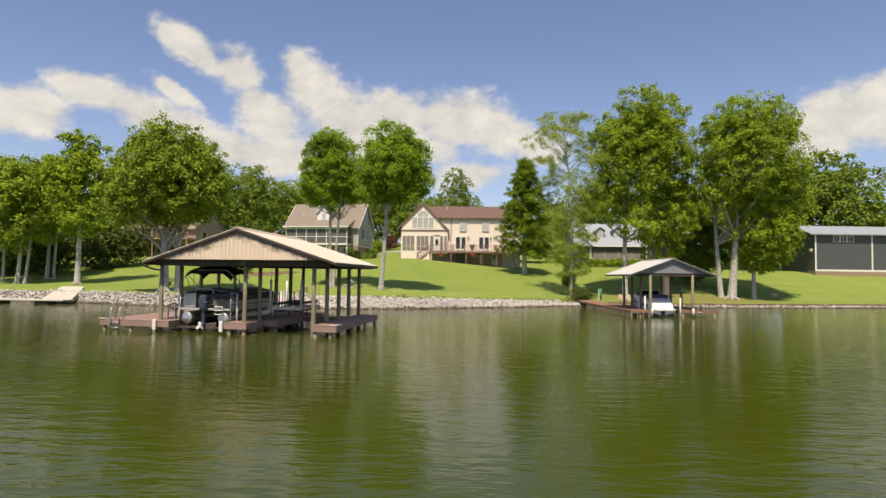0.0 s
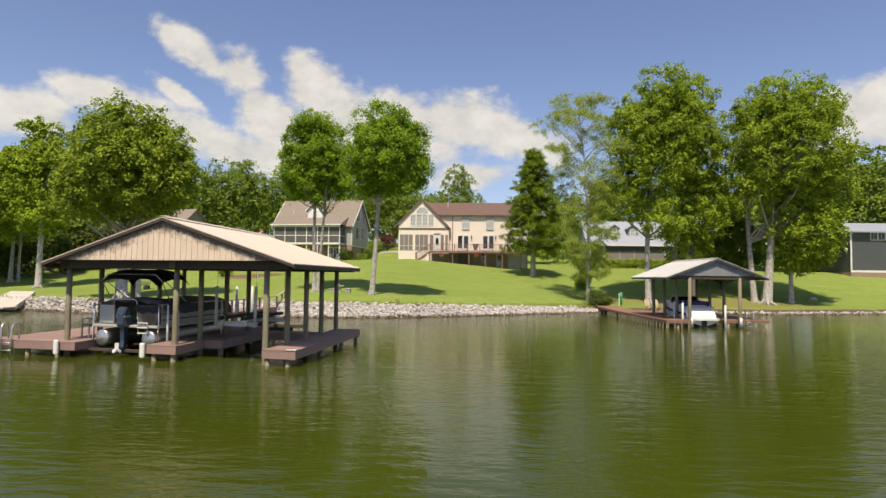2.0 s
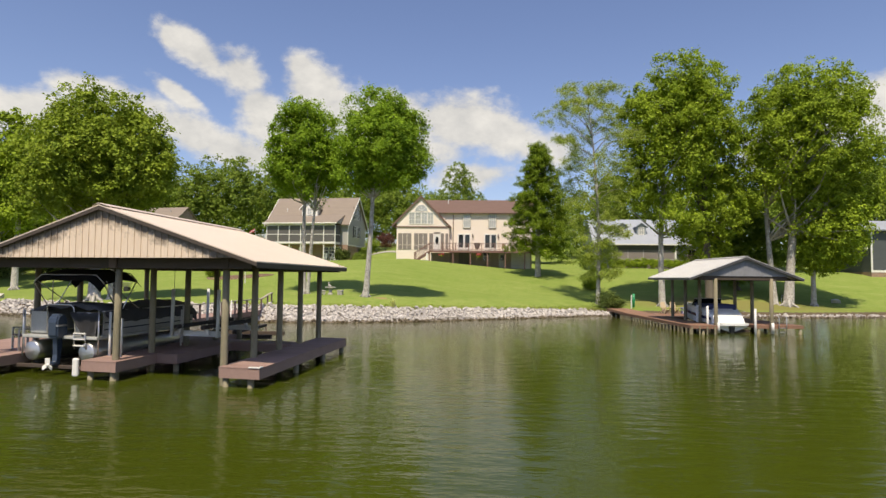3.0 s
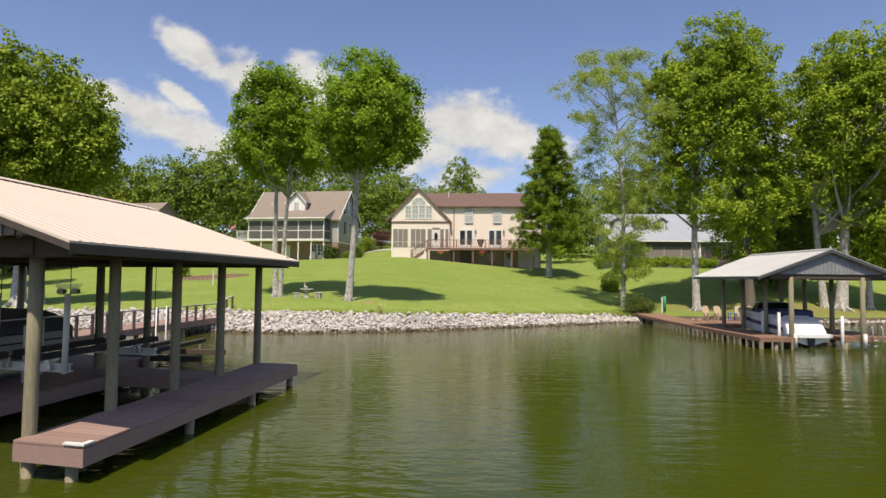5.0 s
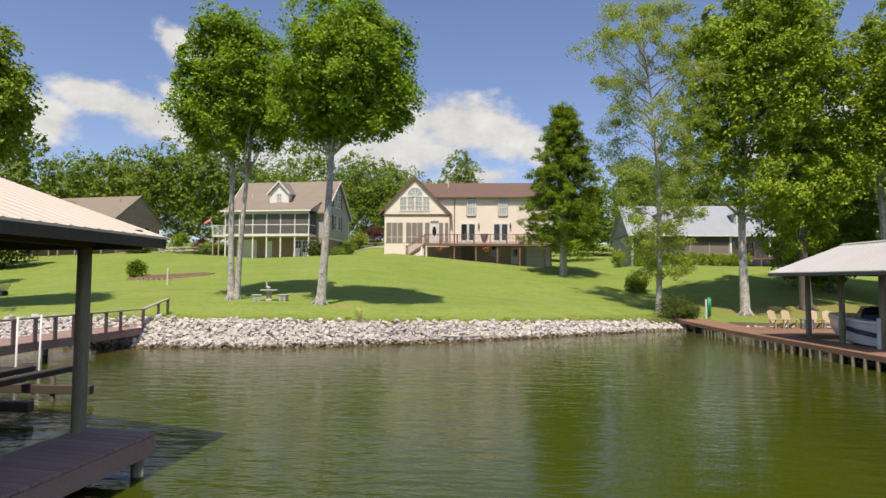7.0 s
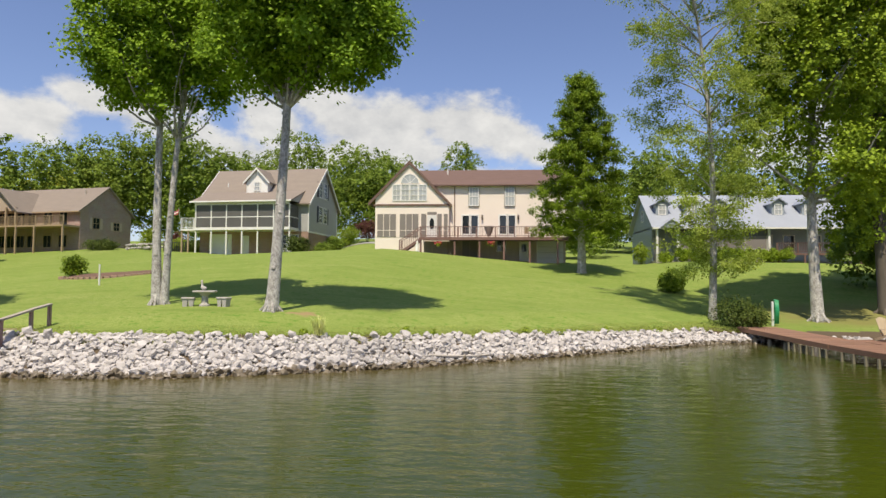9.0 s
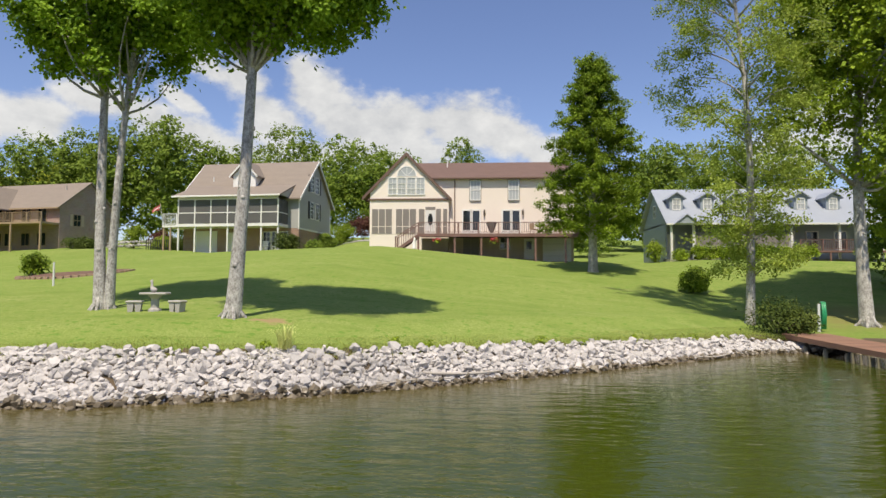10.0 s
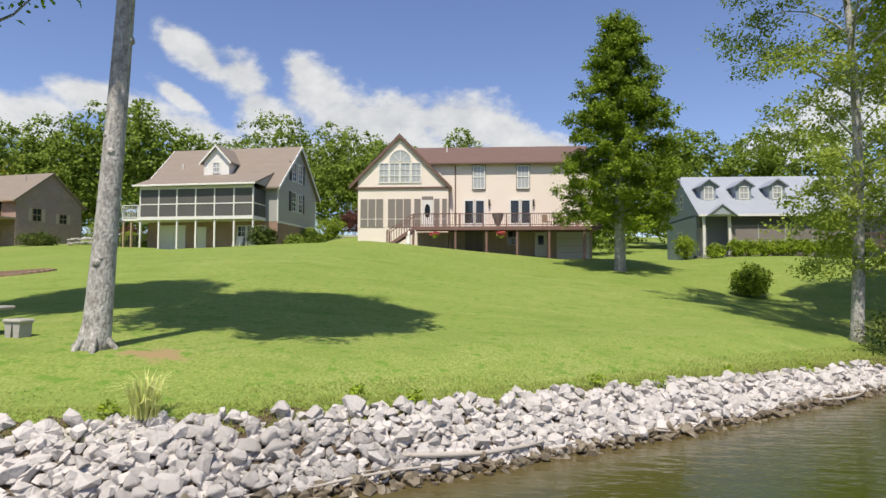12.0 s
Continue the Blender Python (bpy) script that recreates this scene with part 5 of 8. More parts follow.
M["stripe"] = surface("navy_hull_stripe", (0.015, 0.022, 0.09), (0.02, 0.03, 0.11), rough=0.2, scale=2, fine=30, bump=0.0)
M["glass_dark"] = glass_material("dark_glass")
M["black"] = surface("black_plastic", (0.02, 0.02, 0.02), (0.035, 0.035, 0.035), rough=0.5)


def build_boathouse():
    bh = empty("boathouse", BH, "open boathouse with galvanised gable roof and red stained decks", "boathouse")
    W, D, ez, rz = 6.08, 6.45, 2.97, 4.12
    rx = 3.05
    sl, sr = (rz - ez) / rx, (rz - ez) / (W - rx)

    def top(x):
        return rz - (rx - x) * sl if x < rx else rz - (x - rx) * sr

    for x in (1.5, 4.47):
        for k in range(4):
            y = 0.30 + k * 2.02
            part("post", tube([(x, y, -2.0), (x + 0.008 * k, y, 1.0), (x, y, 2.95)], [0.10, 0.10, 0.09], 12), M["post"], bh, smooth=True)
        part("beam", box(x - 0.08, x + 0.08, 0.36, 5.94, 2.9, 3.14, 0.01), M["beam"], bh)
    for y in (0.26, 5.95):
        part("beam", box(0.6, 5.3, y, y + 0.08, 2.86, 3.08, 0.01), M["beam"], bh)
        part("gable_siding", ribbed_gable(0.45, 5.62, 3.07, lambda x: top(x) - 0.07, y - 0.02 if y < 1 else y + 0.14, 0.16), M["siding_galv"], bh, "weathered grey gable boards")
    for x1, ze in ((0.0, ez), (W, ez)):
        part("roof_panel", ribbed_slope(rx, rz, x1, ze, 0.0, D, 0.2, 0.018), M["roof_galv"], bh)
        for y in (0.015, D - 0.06):
            part("rake_board", prism([(rx, rz - 0.035), (x1, ze - 0.035), (x1, ze - 0.14), (rx, rz - 0.15)], y, y + 0.04), M["trim_grey"], bh)
        part("eave_fascia", box(x1 - 0.03 if x1 else 0.005, x1 - 0.005 if x1 else 0.035, 0.05, D - 0.06, ez - 0.13, ez - 0.03), M["trim_grey"], bh)
    for k in range(8):
        y = 0.3 + k * 0.83
        for x1 in (0.1, W - 0.1):
            part("rafter", prism([(rx, rz - 0.05), (x1, top(x1) - 0.05), (x1, top(x1) - 0.13), (rx, rz - 0.15)], y, y + 0.04), M["beam"], bh)
    part("ridge_cap", prism([(rx - 0.2, rz - 0.04), (rx, rz + 0.035), (rx + 0.2, rz - 0.04), (rx, rz + 0.02)], -0.01, D + 0.01), M["roof_galv"], bh)
    # decks round the slip
    decks = [(-0.02, 1.42, -0.1, 7.4), (3.72, 6.25, 0.4, 7.4), (-0.02, 6.25, 7.4, 9.9), (1.8, 6.25, 9.9, 11.7)]
    for x0, x1, y0, y1 in decks:
        bm = bmesh.new()
        for a in ((x0, x1, y0, y0 + 0.045), (x0, x1, y1 - 0.045, y1), (x0, x0 + 0.045, y0 + 0.045, y1 - 0.045), (x1 - 0.045, x1, y0 + 0.045, y1 - 0.045)):
            add_box(bm, *a, 0.30, 0.43)
        part("rim_joist", bm, M["deck_red"], bh)
    for x, y in [(0.08, 0.05), (0.7, 0.05), (3.85, 0.5), (6.1, 0.5), (6.1, 4), (6.1, 7.2), (0.1, 3.5), (0.1, 7.0), (3.0, 9.7)]:
        part("piling", tube([(x, y, -2.0), (x, y, 0.25)], 0.08, 10), M["post"], bh, smooth=True)
    for k in range(18):
        y = -0.13 + k * 0.55
        part("fender_board", box(-0.06, 0.03, y, y + 0.07, -0.3, 0.295, 0.006), M["post"], bh, "weathered upright fender board")
    for k in range(4):
        x = 0.02 + k * 0.40
        part("fender_board", box(x, x + 0.075, -0.145, -0.102, -0.3, 0.42, 0.006), M["post"], bh)
    for x, y in ((1.60, 0.22), (4.47, 0.19)):
        part("bumper", tube([(x, y, 0.05), (x, y, 0.62)], 0.075, 12), M["pvc"], bh, "white vinyl bumper", smooth=True)
    for x in (4.88, 5.28):
        part("ladder_hoop", tube([(x, 0.33, -0.3), (x, 0.33, 0.85), (x, 0.40, 0.95), (x, 0.52, 0.95), (x, 0.58, 0.85), (x, 0.58, 0.42)], 0.024, 8), M["alu"], bh, smooth=True)
    for z in (-0.1, 0.12, 0.34):
        part("ladder_rung", tube([(4.88, 0.33, z), (5.28, 0.33, z)], 0.02, 8), M["alu"], bh, smooth=True)
    for x, y, z1 in ((1.36, 2.3, 1.45), (1.34, 0.95, 1.45), (3.60, 0.3, 1.35), (3.62, 4.6, 1.35)):
        part("guide_post", tube([(x, y, -0.4), (x, y, z1)], 0.06, 12), M["pvc"], bh, "white pvc guide post", smooth=True)
    plank_run(bh, "plank", M["deck_red"], [(-0.02, 1.42, -0.1, 7.4, 0.47), (3.72, 6.25, 0.4, 7.4, 0.47), (-0.02, 6.25, 7.4, 9.9, 0.47), (1.8, 6.25, 9.9, 11.7, 0.47)])
    return bh


build_boathouse()


def build_pier():
    """Walkway from the bank to the boathouse."""
    pier = empty("pier", Matrix(), "red stained timber pier from the bank to the boathouse", "pier")
    a, b = BH @ Vector((-0.02, 9.92, 0)), Vector((10.75, 55.2, 0))
    d = b - a
    ln = Vector((d.x, d.y, 0)).length
    m = Matrix.Translation((a.x, a.y, 0)) @ Matrix.Rotation(math.atan2(d.y, d.x) - math.pi / 2, 4, "Z")
    bm = bmesh.new()
    for xx in (0.0, 1.62):
        add_prism(bm, [(0.02, 0.30), (ln, 0.40), (ln, 0.54), (0.02, 0.43)], xx, xx + 0.05, "x")
    bmesh.ops.transform(bm, matrix=m, verts=bm.verts)
    part("stringer", bm, M["deck_red"], pier)
    n = int(ln / 0.145)
    w = (ln - 0.02) / n
    bm = box(0.0, 1.67, 0.003, w - 0.003, -0.035, 0, 0.005)
    bmesh.ops.transform(bm, matrix=m.to_3x3().to_4x4(), verts=bm.verts)
    me = mesh_of("plank", bm, M["deck_red"])
    for k in range(n):
        ob = new("plank", me)
        ob.parent = pier
        ob.location = m @ Vector((0, 0.02 + k * w, 0.47 + 0.11 * k / n))
    for k in range(5):
        bm = tube([(0.12, 0.5 + k * 1.1, -1.5), (0.12, 0.5 + k * 1.1, 0.25)], 0.07, 8)
        bmesh.ops.transform(bm, matrix=m, verts=bm.verts)
        part("piling", bm, M["post"], pier, smooth=True)
    for k in range(7):
        y = 0.1 + k * 0.36
        bm = box(-0.03, 0.04, y, y + 0.07, -0.3, 0.30, 0.006)
        bmesh.ops.transform(bm, matrix=m, verts=bm.verts)
        part("fender_board", bm, M["post"], pier)


build_pier()


def loft(sections, closed=True):
    """A skin over cross sections, each a list of points of equal count."""
    bm = bmesh.new()
    rings = [[bm.verts.new(p) for p in s] for s in sections]
    n = len(rings[0])
    for a, b in zip(rings, rings[1:]):
        for i in range(n if closed else n - 1):
            j = (i + 1) % n
            bm.faces.new((a[i], a[j], b[j], b[i]))
    bm.faces.new(rings[0][::-1]), bm.faces.new(rings[-1])
    return bm


def build_bowrider():
    boat = empty("bowrider_boat", BH @ pose(2.53, 0.62, 0.03) @ Matrix.Diagonal((0.9, 0.95, 0.95, 1.0)), "white sterndrive bowrider with navy stripe and cover", "boat")
    secs = []
    for y, hw, ch, keel, gun in ((0.12, 0.94, 0.84, 0.0, 0.46), (0.44, 0.97, 0.86, 0.0, 0.5), (0.46, 0.99, 0.90, 0.02, 0.66), (0.80, 1.0, 0.91, 0.08, 1.02), (1.5, 1.06, 0.95, 0.2, 1.32), (3.2, 1.06, 0.92, 0.2, 1.36), (4.6, 0.9, 0.7, 0.28, 1.42), (5.6, 0.55, 0.36, 0.5, 1.46), (6.3, 0.08, 0.05, 0.95, 1.44)):
        secs.append([(0, y, keel), (ch, y, keel + 0.28), (hw, y, gun - 0.12), (hw * 0.97, y, gun), (hw * 0.75, y, gun + 0.04), (-hw * 0.75, y, gun + 0.04), (-hw * 0.97, y, gun), (-hw, y, gun - 0.12), (-ch, y, keel + 0.28)])
    part("hull", loft(secs), M["gelcoat"], boat, smooth=False)
    for s in (-1, 1):
        st = []
        for y, hw, z in ((0.6, 1.005, 0.66), (1.5, 1.045, 0.72), (3.2, 1.04, 0.86), (4.4, 0.90, 0.98)):
            st.append([(s * hw, y, z), (s * (hw + 0.02), y, z), (s * (hw + 0.035), y, z + 0.17), (s * (hw - 0.0), y, z + 0.17)])
        part("hull_stripe", loft(st), M["stripe"], boat, "wide navy hull stripe")
    for s in (-1, 1):
        part("rub_rail", tube([(s * 1.0, 0.5, 1.18), (s * 1.07, 1.5, 1.22), (s * 1.07, 3.2, 1.26), (s * 0.92, 4.6, 1.32), (s * 0.57, 5.6, 1.37)], 0.022, 6), M["alu"], boat, smooth=True)
    part("swim_platform", prism([(-0.70, -0.22), (0.70, -0.22), (0.98, 0.0), (1.03, 0.47), (-1.03, 0.47), (-0.98, 0.0)], 0.42, 0.56, "z"), M["gelcoat"], boat, "white swim platform")
    part("outdrive", prism([(-0.16, 0.42), (0.16, 0.42), (0.13, 0.1), (0.06, -0.2), (-0.06, -0.2), (-0.13, 0.1)], 0.0, 0.42), M["black"], boat, "black sterndrive unit")
    part("sun_pad", prism([(0.50, 0.68), (1.30, 1.32), (1.30, 1.38), (0.50, 0.75)], -0.62, 0.62, "x"), M["cushion"], boat, "pale grey padded sun pad")
    part("cockpit_cover", box(-0.88, 0.88, 1.25, 3.2, 1.34, 1.56, 0.06), M["navy"], boat, "navy canvas cockpit cover")
    part("cover_skirt", box(-0.86, 0.86, 1.21, 1.25, 1.22, 1.52, 0.01), M["navy"], boat)
    bm = bmesh.new()
    ring = [(-0.85, 3.0), (-0.78, 3.5), (-0.4, 3.9), (0.4, 3.9), (0.78, 3.5), (0.85, 3.0)]
    lo = [bm.verts.new((x, y + 0.25, 1.40)) for x, y in ring]
    hi = [bm.verts.new((x * 0.92, y - 0.05, 1.82)) for x, y in ring]
    for i in range(5):
        bm.faces.new((lo[i], lo[i + 1], hi[i + 1], hi[i]))
    bmesh.ops.solidify(bm, geom=list(bm.faces), thickness=0.012)
    part("windshield", bm, M["glass_dark"], boat, "tinted curved windshield")
    part("windshield_frame", tube([(x * 0.92, y - 0.05, 1.83) for x, y in ring], 0.018, 8), M["alu"], boat, smooth=True)
    part("deck_name_bar", box(-0.12, 0.12, 0.455, 0.465, 0.60, 0.63), M["black"], boat)
    sup = empty("boat_hoist", BH, "steel hoist beams under the white boat", "boat lift")
    for y in (1.2, 4.2):
        part("cross_beam", box(1.5, 3.70, y - 0.07, y + 0.07, 0.02, 0.17, 0.01), M["rust"], sup)
    for x in (2.1, 2.85):
        part("bunk", prism([(0.8, 0.17), (4.8, 0.17), (4.8, 0.40), (0.8, 0.36)], x - 0.06, x + 0.06, "x"), M["carpet"], sup)


build_bowrider()


def adirondack(m, mat, label):
    c = empty("adirondack_chair", m, label, "chair", "chairs on the boathouse deck")
    for x in (-0.29, 0.25):
        part("front_leg", box(x, x + 0.04, -0.02, 0.09, 0, 0.52, 0.006), mat, c)
        part("side_rail", prism([(0.0, 0.34), (0.08, 0.38), (0.85, 0.10), (0.85, 0.0), (0.75, 0.0)], x + 0.005, x + 0.035, "x"), mat, c)
        part("arm", box(x - 0.05, x + 0.09, -0.06, 0.62, 0.52, 0.545, 0.008), mat, c)
    for k in range(5):
        part("seat_slat", box(-0.25, 0.25, 0.03 + k * 0.10, 0.115 + k * 0.10, 0.36 - 0.035 * k, 0.382 - 0.035 * k, 0.004), mat, c)
    for k in range(5):
        x = -0.25 + k * 0.102
        h = 0.80 + 0.10 * math.sin(math.pi * (k + 0.5) / 5)
        bm = box(x, x + 0.09, -0.011, 0.011, 0, h, 0.004, Matrix.Translation((0, 0.50, 0.22)) @ Matrix.Rotation(-0.38, 4, "X"))
        part("back_slat", bm, mat, c)
    return c


M["chair_tan"] = surface("tan_painted_wood", (0.52, 0.42, 0.28), (0.42, 0.33, 0.21), rough=0.6, scale=3, fine=25, bump=0.15)
for k, (x, y, mat, lab) in enumerate([(13.95, 49.95, "chair_tan", "tan wooden slatted lounge chair on the boathouse deck"), (14.58, 50.1, "chair_tan", "tan wooden slatted lounge chair on the boathouse deck"), (15.72, 50.2, "chair_tan", "tan wooden slatted lounge chair on the boathouse deck"), (16.35, 50.3, "chair_tan", "tan wooden slatted lounge chair on the boathouse deck")]):
    adirondack(pose(x, y, 0.472, 0, 0, (14, 6, -8, -16)[k]) @ Matrix.Scale(0.78, 4), M[mat], lab)
tab = empty("side_table", pose(15.12, 49.9, 0.472), "small blue side table between the lounge chairs", "table")
M["blue_paint"] = surface("blue_paint", (0.10, 0.14, 0.42), (0.08, 0.11, 0.33), rough=0.5)
part("tabletop", box(-0.24, 0.24, -0.24, 0.24, 0.42, 0.45, 0.01), M["blue_paint"], tab)
for x in (-0.2, 0.16):
    for y in (-0.2, 0.16):
        part("leg", box(x, x + 0.04, y, y + 0.04, 0, 0.42), M["blue_paint"], tab)


# ---- houses ----
M["cream"] = surface("cream_stucco", (0.83, 0.745, 0.66), (0.76, 0.675, 0.59), rough=0.8, scale=0.8, fine=30, bump=0.1)
M["shingle_brown"] = surface("brown_shingles", (0.17, 0.105, 0.085), (0.12, 0.075, 0.06), rough=0.85, scale=1.5, fine=14, bump=0.4, stretch=(0.6, 1, 2.2))
M["shingle_tan"] = surface("taupe_shingles", (0.26, 0.215, 0.175), (0.20, 0.165, 0.135), rough=0.85, scale=1.5, fine=14, bump=0.4, stretch=(0.6, 1, 2.2))
M["metal_grey"] = surface("pale_grey_roof", (0.34, 0.37, 0.42), (0.28, 0.31, 0.355), rough=0.5, scale=1.0, fine=12, bump=0.1)
M["siding_grey"] = surface("grey_lap_siding", (0.42, 0.42, 0.40), (0.35, 0.35, 0.335), rough=0.65, scale=1.0, fine=20, bump=0.15, stretch=(0.3, 0.3, 3))
M["siding_blue"] = surface("blue_grey_siding", (0.33, 0.375, 0.41), (0.27, 0.31, 0.345), rough=0.65, scale=1.0, fine=20, bump=0.15, stretch=(0.3, 0.3, 3))
M["siding_char"] = surface("charcoal_siding", (0.085, 0.095, 0.10), (0.065, 0.072, 0.078), rough=0.6, scale=1.0, fine=20, bump=0.15, stretch=(0.3, 0.3, 3))
M["screen"] = surface("insect_screen", (0.25, 0.225, 0.205), (0.18, 0.16, 0.145), rough=0.85, scale=0.7, fine=60, bump=0.1)
M["screen_dark"] = surface("dark_insect_screen", (0.08, 0.08, 0.08), (0.125, 0.12, 0.115), rough=0.8, scale=0.7, fine=60, bump=0.1)
M["rail_brown"] = surface("brown_stained_rail", (0.22, 0.125, 0.105), (0.155, 0.085, 0.075), rough=0.7, scale=2, fine=25, bump=0.15)
M["tan_wood"] = surface("tan_stained_wood", (0.42, 0.31, 0.20), (0.33, 0.24, 0.15), rough=0.7, scale=2, fine=25, bump=0.15)
M["concrete"] = surface("grey_concrete", (0.42, 0.40, 0.37), (0.33, 0.31, 0.285), rough=0.85, scale=1.5, fine=25, bump=0.25)
M["basement"] = surface("dim_basement_wall", (0.52, 0.43, 0.33), (0.37, 0.30, 0.23), rough=0.85, scale=1.5, fine=9, bump=0.25, stretch=(4, 4, 0.2))
M["door_white"] = surface("white_door", (0.74, 0.73, 0.70), (0.66, 0.65, 0.62), rough=0.4, scale=2, fine=20, bump=0.05)
M["shutter"] = surface("black_shutter", (0.02, 0.02, 0.022), (0.03, 0.03, 0.032), rough=0.5)
# panes with an even pale grey base colour
M["glass_pale"] = glass_material("pale_glass", (0.40, 0.42, 0.42))
M["red_flower"] = surface("red_petals", (0.55, 0.05, 0.06), (0.45, 0.10, 0.12), rough=0.7)


def brick_material(name, c1, c2, mortar):
    mat = bpy.data.materials.new(name)
    nt, bs = nodes_of(mat)
    N, L = nt.nodes.new, nt.links.new
    tc, mp, b = N("ShaderNodeTexCoord"), N("ShaderNodeMapping"), N("ShaderNodeTexBrick")
    mp.inputs["Rotation"].default_value = (math.pi / 2, 0, 0)
    sep, comb, add = N("ShaderNodeSeparateXYZ"), N("ShaderNodeCombineXYZ"), N("ShaderNodeMath")
    L(tc.outputs["Object"], sep.inputs[0])
    L(sep.outputs[0], add.inputs[0]), L(sep.outputs[1], add.inputs[1])
    L(add.outputs[0], comb.inputs[0]), L(sep.outputs[2], comb.inputs[1])
    L(comb.outputs[0], b.inputs["Vector"])
    b.inputs["Color1"].default_value, b.inputs["Color2"].default_value, b.inputs["Mortar"].default_value = (*c1, 1), (*c2, 1), (*mortar, 1)
    b.inputs["Scale"].default_value, b.inputs["Mortar Size"].default_value = 1.0, 0.008
    b.inputs["Brick Width"].default_value, b.inputs["Row Height"].default_value = 0.21, 0.075
    n = N("ShaderNodeTexNoise")
    n.inputs["Scale"].default_value = 1.3
    L(tc.outputs["Object"], n.inputs["Vector"])
    mx = N("ShaderNodeMix")
    mx.data_type, mx.blend_type = "RGBA", "MULTIPLY"
    mx.inputs["Factor"].default_value = 0.25
    L(b.outputs["Color"], mx.inputs["A"]), L(n.outputs["Color"], mx.inputs["B"])
    L(mx.outputs["Result"], bs.inputs["Base Color"])
    bs.inputs["Roughness"].default_value = 0.85
    bp = N("ShaderNodeBump")
    bp.inputs["Strength"].default_value, bp.inputs["Distance"].default_value = 0.4, 0.01
    L(b.outputs["Fac"], bp.inputs["Height"])
    bp.invert = True
    L(bp.outputs[0], bs.inputs["Normal"])
    return mat


M["brick_tan"] = brick_material("tan_brick", (0.44, 0.305, 0.245), (0.30, 0.200, 0.160), (0.46, 0.40, 0.36))
M["brick_brown"] = brick_material("brown_brick", (0.42, 0.26, 0.175), (0.30, 0.18, 0.125), (0.38, 0.32, 0.275))


def window(parent, x, y, z, w, h, cols=2, rows=2, face="y", trim="white", glass="glass_dark", name="window", border=0.07):
    """A framed window with panes, its outside towards -y (face y) or +x (face x) or -x (face -x); x, y, z: middle of the sill line on the wall."""
    turn = {"y": Matrix(), "x": Matrix.Rotation(math.pi / 2, 4, "Z"), "-x": Matrix.Rotation(-math.pi / 2, 4, "Z")}[face]
    m = Matrix.Translation((x, y, z)) @ turn
    bm = bmesh.new()
    for a in ((-w / 2 - border, -w / 2, -border, h + border), (w / 2, w / 2 + border, -border, h + border), (-w / 2, w / 2, h, h + border), (-w / 2, w / 2, -border, 0)):
        add_box(bm, a[0], a[1], -0.06, 0.02, a[2], a[3])
    bars = []
    for k in range(1, cols):
        xx = -w / 2 + w * k / cols
        bars.append((xx - 0.015, xx + 0.015, -0.04, 0.01, 0.001, h - 0.001))
    for k in range(1, rows):
        zz = h * k / rows
        t = 0.028 if rows == 2 or k == rows // 2 else 0.015
        bars.append((-w / 2 + 0.001, w / 2 - 0.001, -0.045, 0.008, zz - t, zz + t))
    bmesh.ops.transform(bm, matrix=m, verts=bm.verts)
    ob = part(name, bm, M[trim], parent)
    for b in bars:
        part("muntin", box(*b, 0.0, m), M[trim], ob)
    bm = box(-w / 2, w / 2, -0.012, 0.004, 0, h)
    bmesh.ops.transform(bm, matrix=m, verts=bm.verts)
    part("pane", bm, M[glass], ob)
    return ob


def railing(parent, pts, z, h, mat, post_gap=1.6, balusters=True):
    """Deck railing along a path of (x, y), with posts, rails and slim balusters."""
    for (x0, y0), (x1, y1) in zip(pts, pts[1:]):
        d = Vector((x1 - x0, y1 - y0, 0))
        ln = d.length
        m = Matrix.Translation((x0, y0, z)) @ Matrix.Rotation(math.atan2(d.y, d.x), 4, "Z")
        n = max(1, round(ln / post_gap))
        for k in range(n + 1):
            part("rail_post", box(ln * k / n - 0.045, ln * k / n + 0.045, -0.045, 0.045, 0, h + 0.03, 0.0, m), mat, parent)
        part("top_rail", box(0, ln, -0.06, 0.06, h, h + 0.045, 0.0, m), mat, parent)
        part("bottom_rail", box(0, ln, -0.03, 0.03, 0.09, 0.14, 0.0, m), mat, parent)
        if balusters:
            for k in range(int(ln / 0.14)):
                part("baluster", box(0.1 + k * 0.14, 0.128 + k * 0.14, -0.014, 0.014, 0.14, h, 0.0, m), mat, parent)


def slab(pts, thick):
    """A sloping roof sheet over four corners (x, y, z), thick downwards."""
    bm = bmesh.new()
    a = [bm.verts.new(p) for p in pts]
    b = [bm.verts.new((p[0], p[1], p[2] - thick)) for p in pts]
    bm.faces.new(a), bm.faces.new(b[::-1])
    for i in range(len(a)):
        j = (i + 1) % len(a)
        bm.faces.new((a[i], b[i], b[j], a[j]))
    return bm


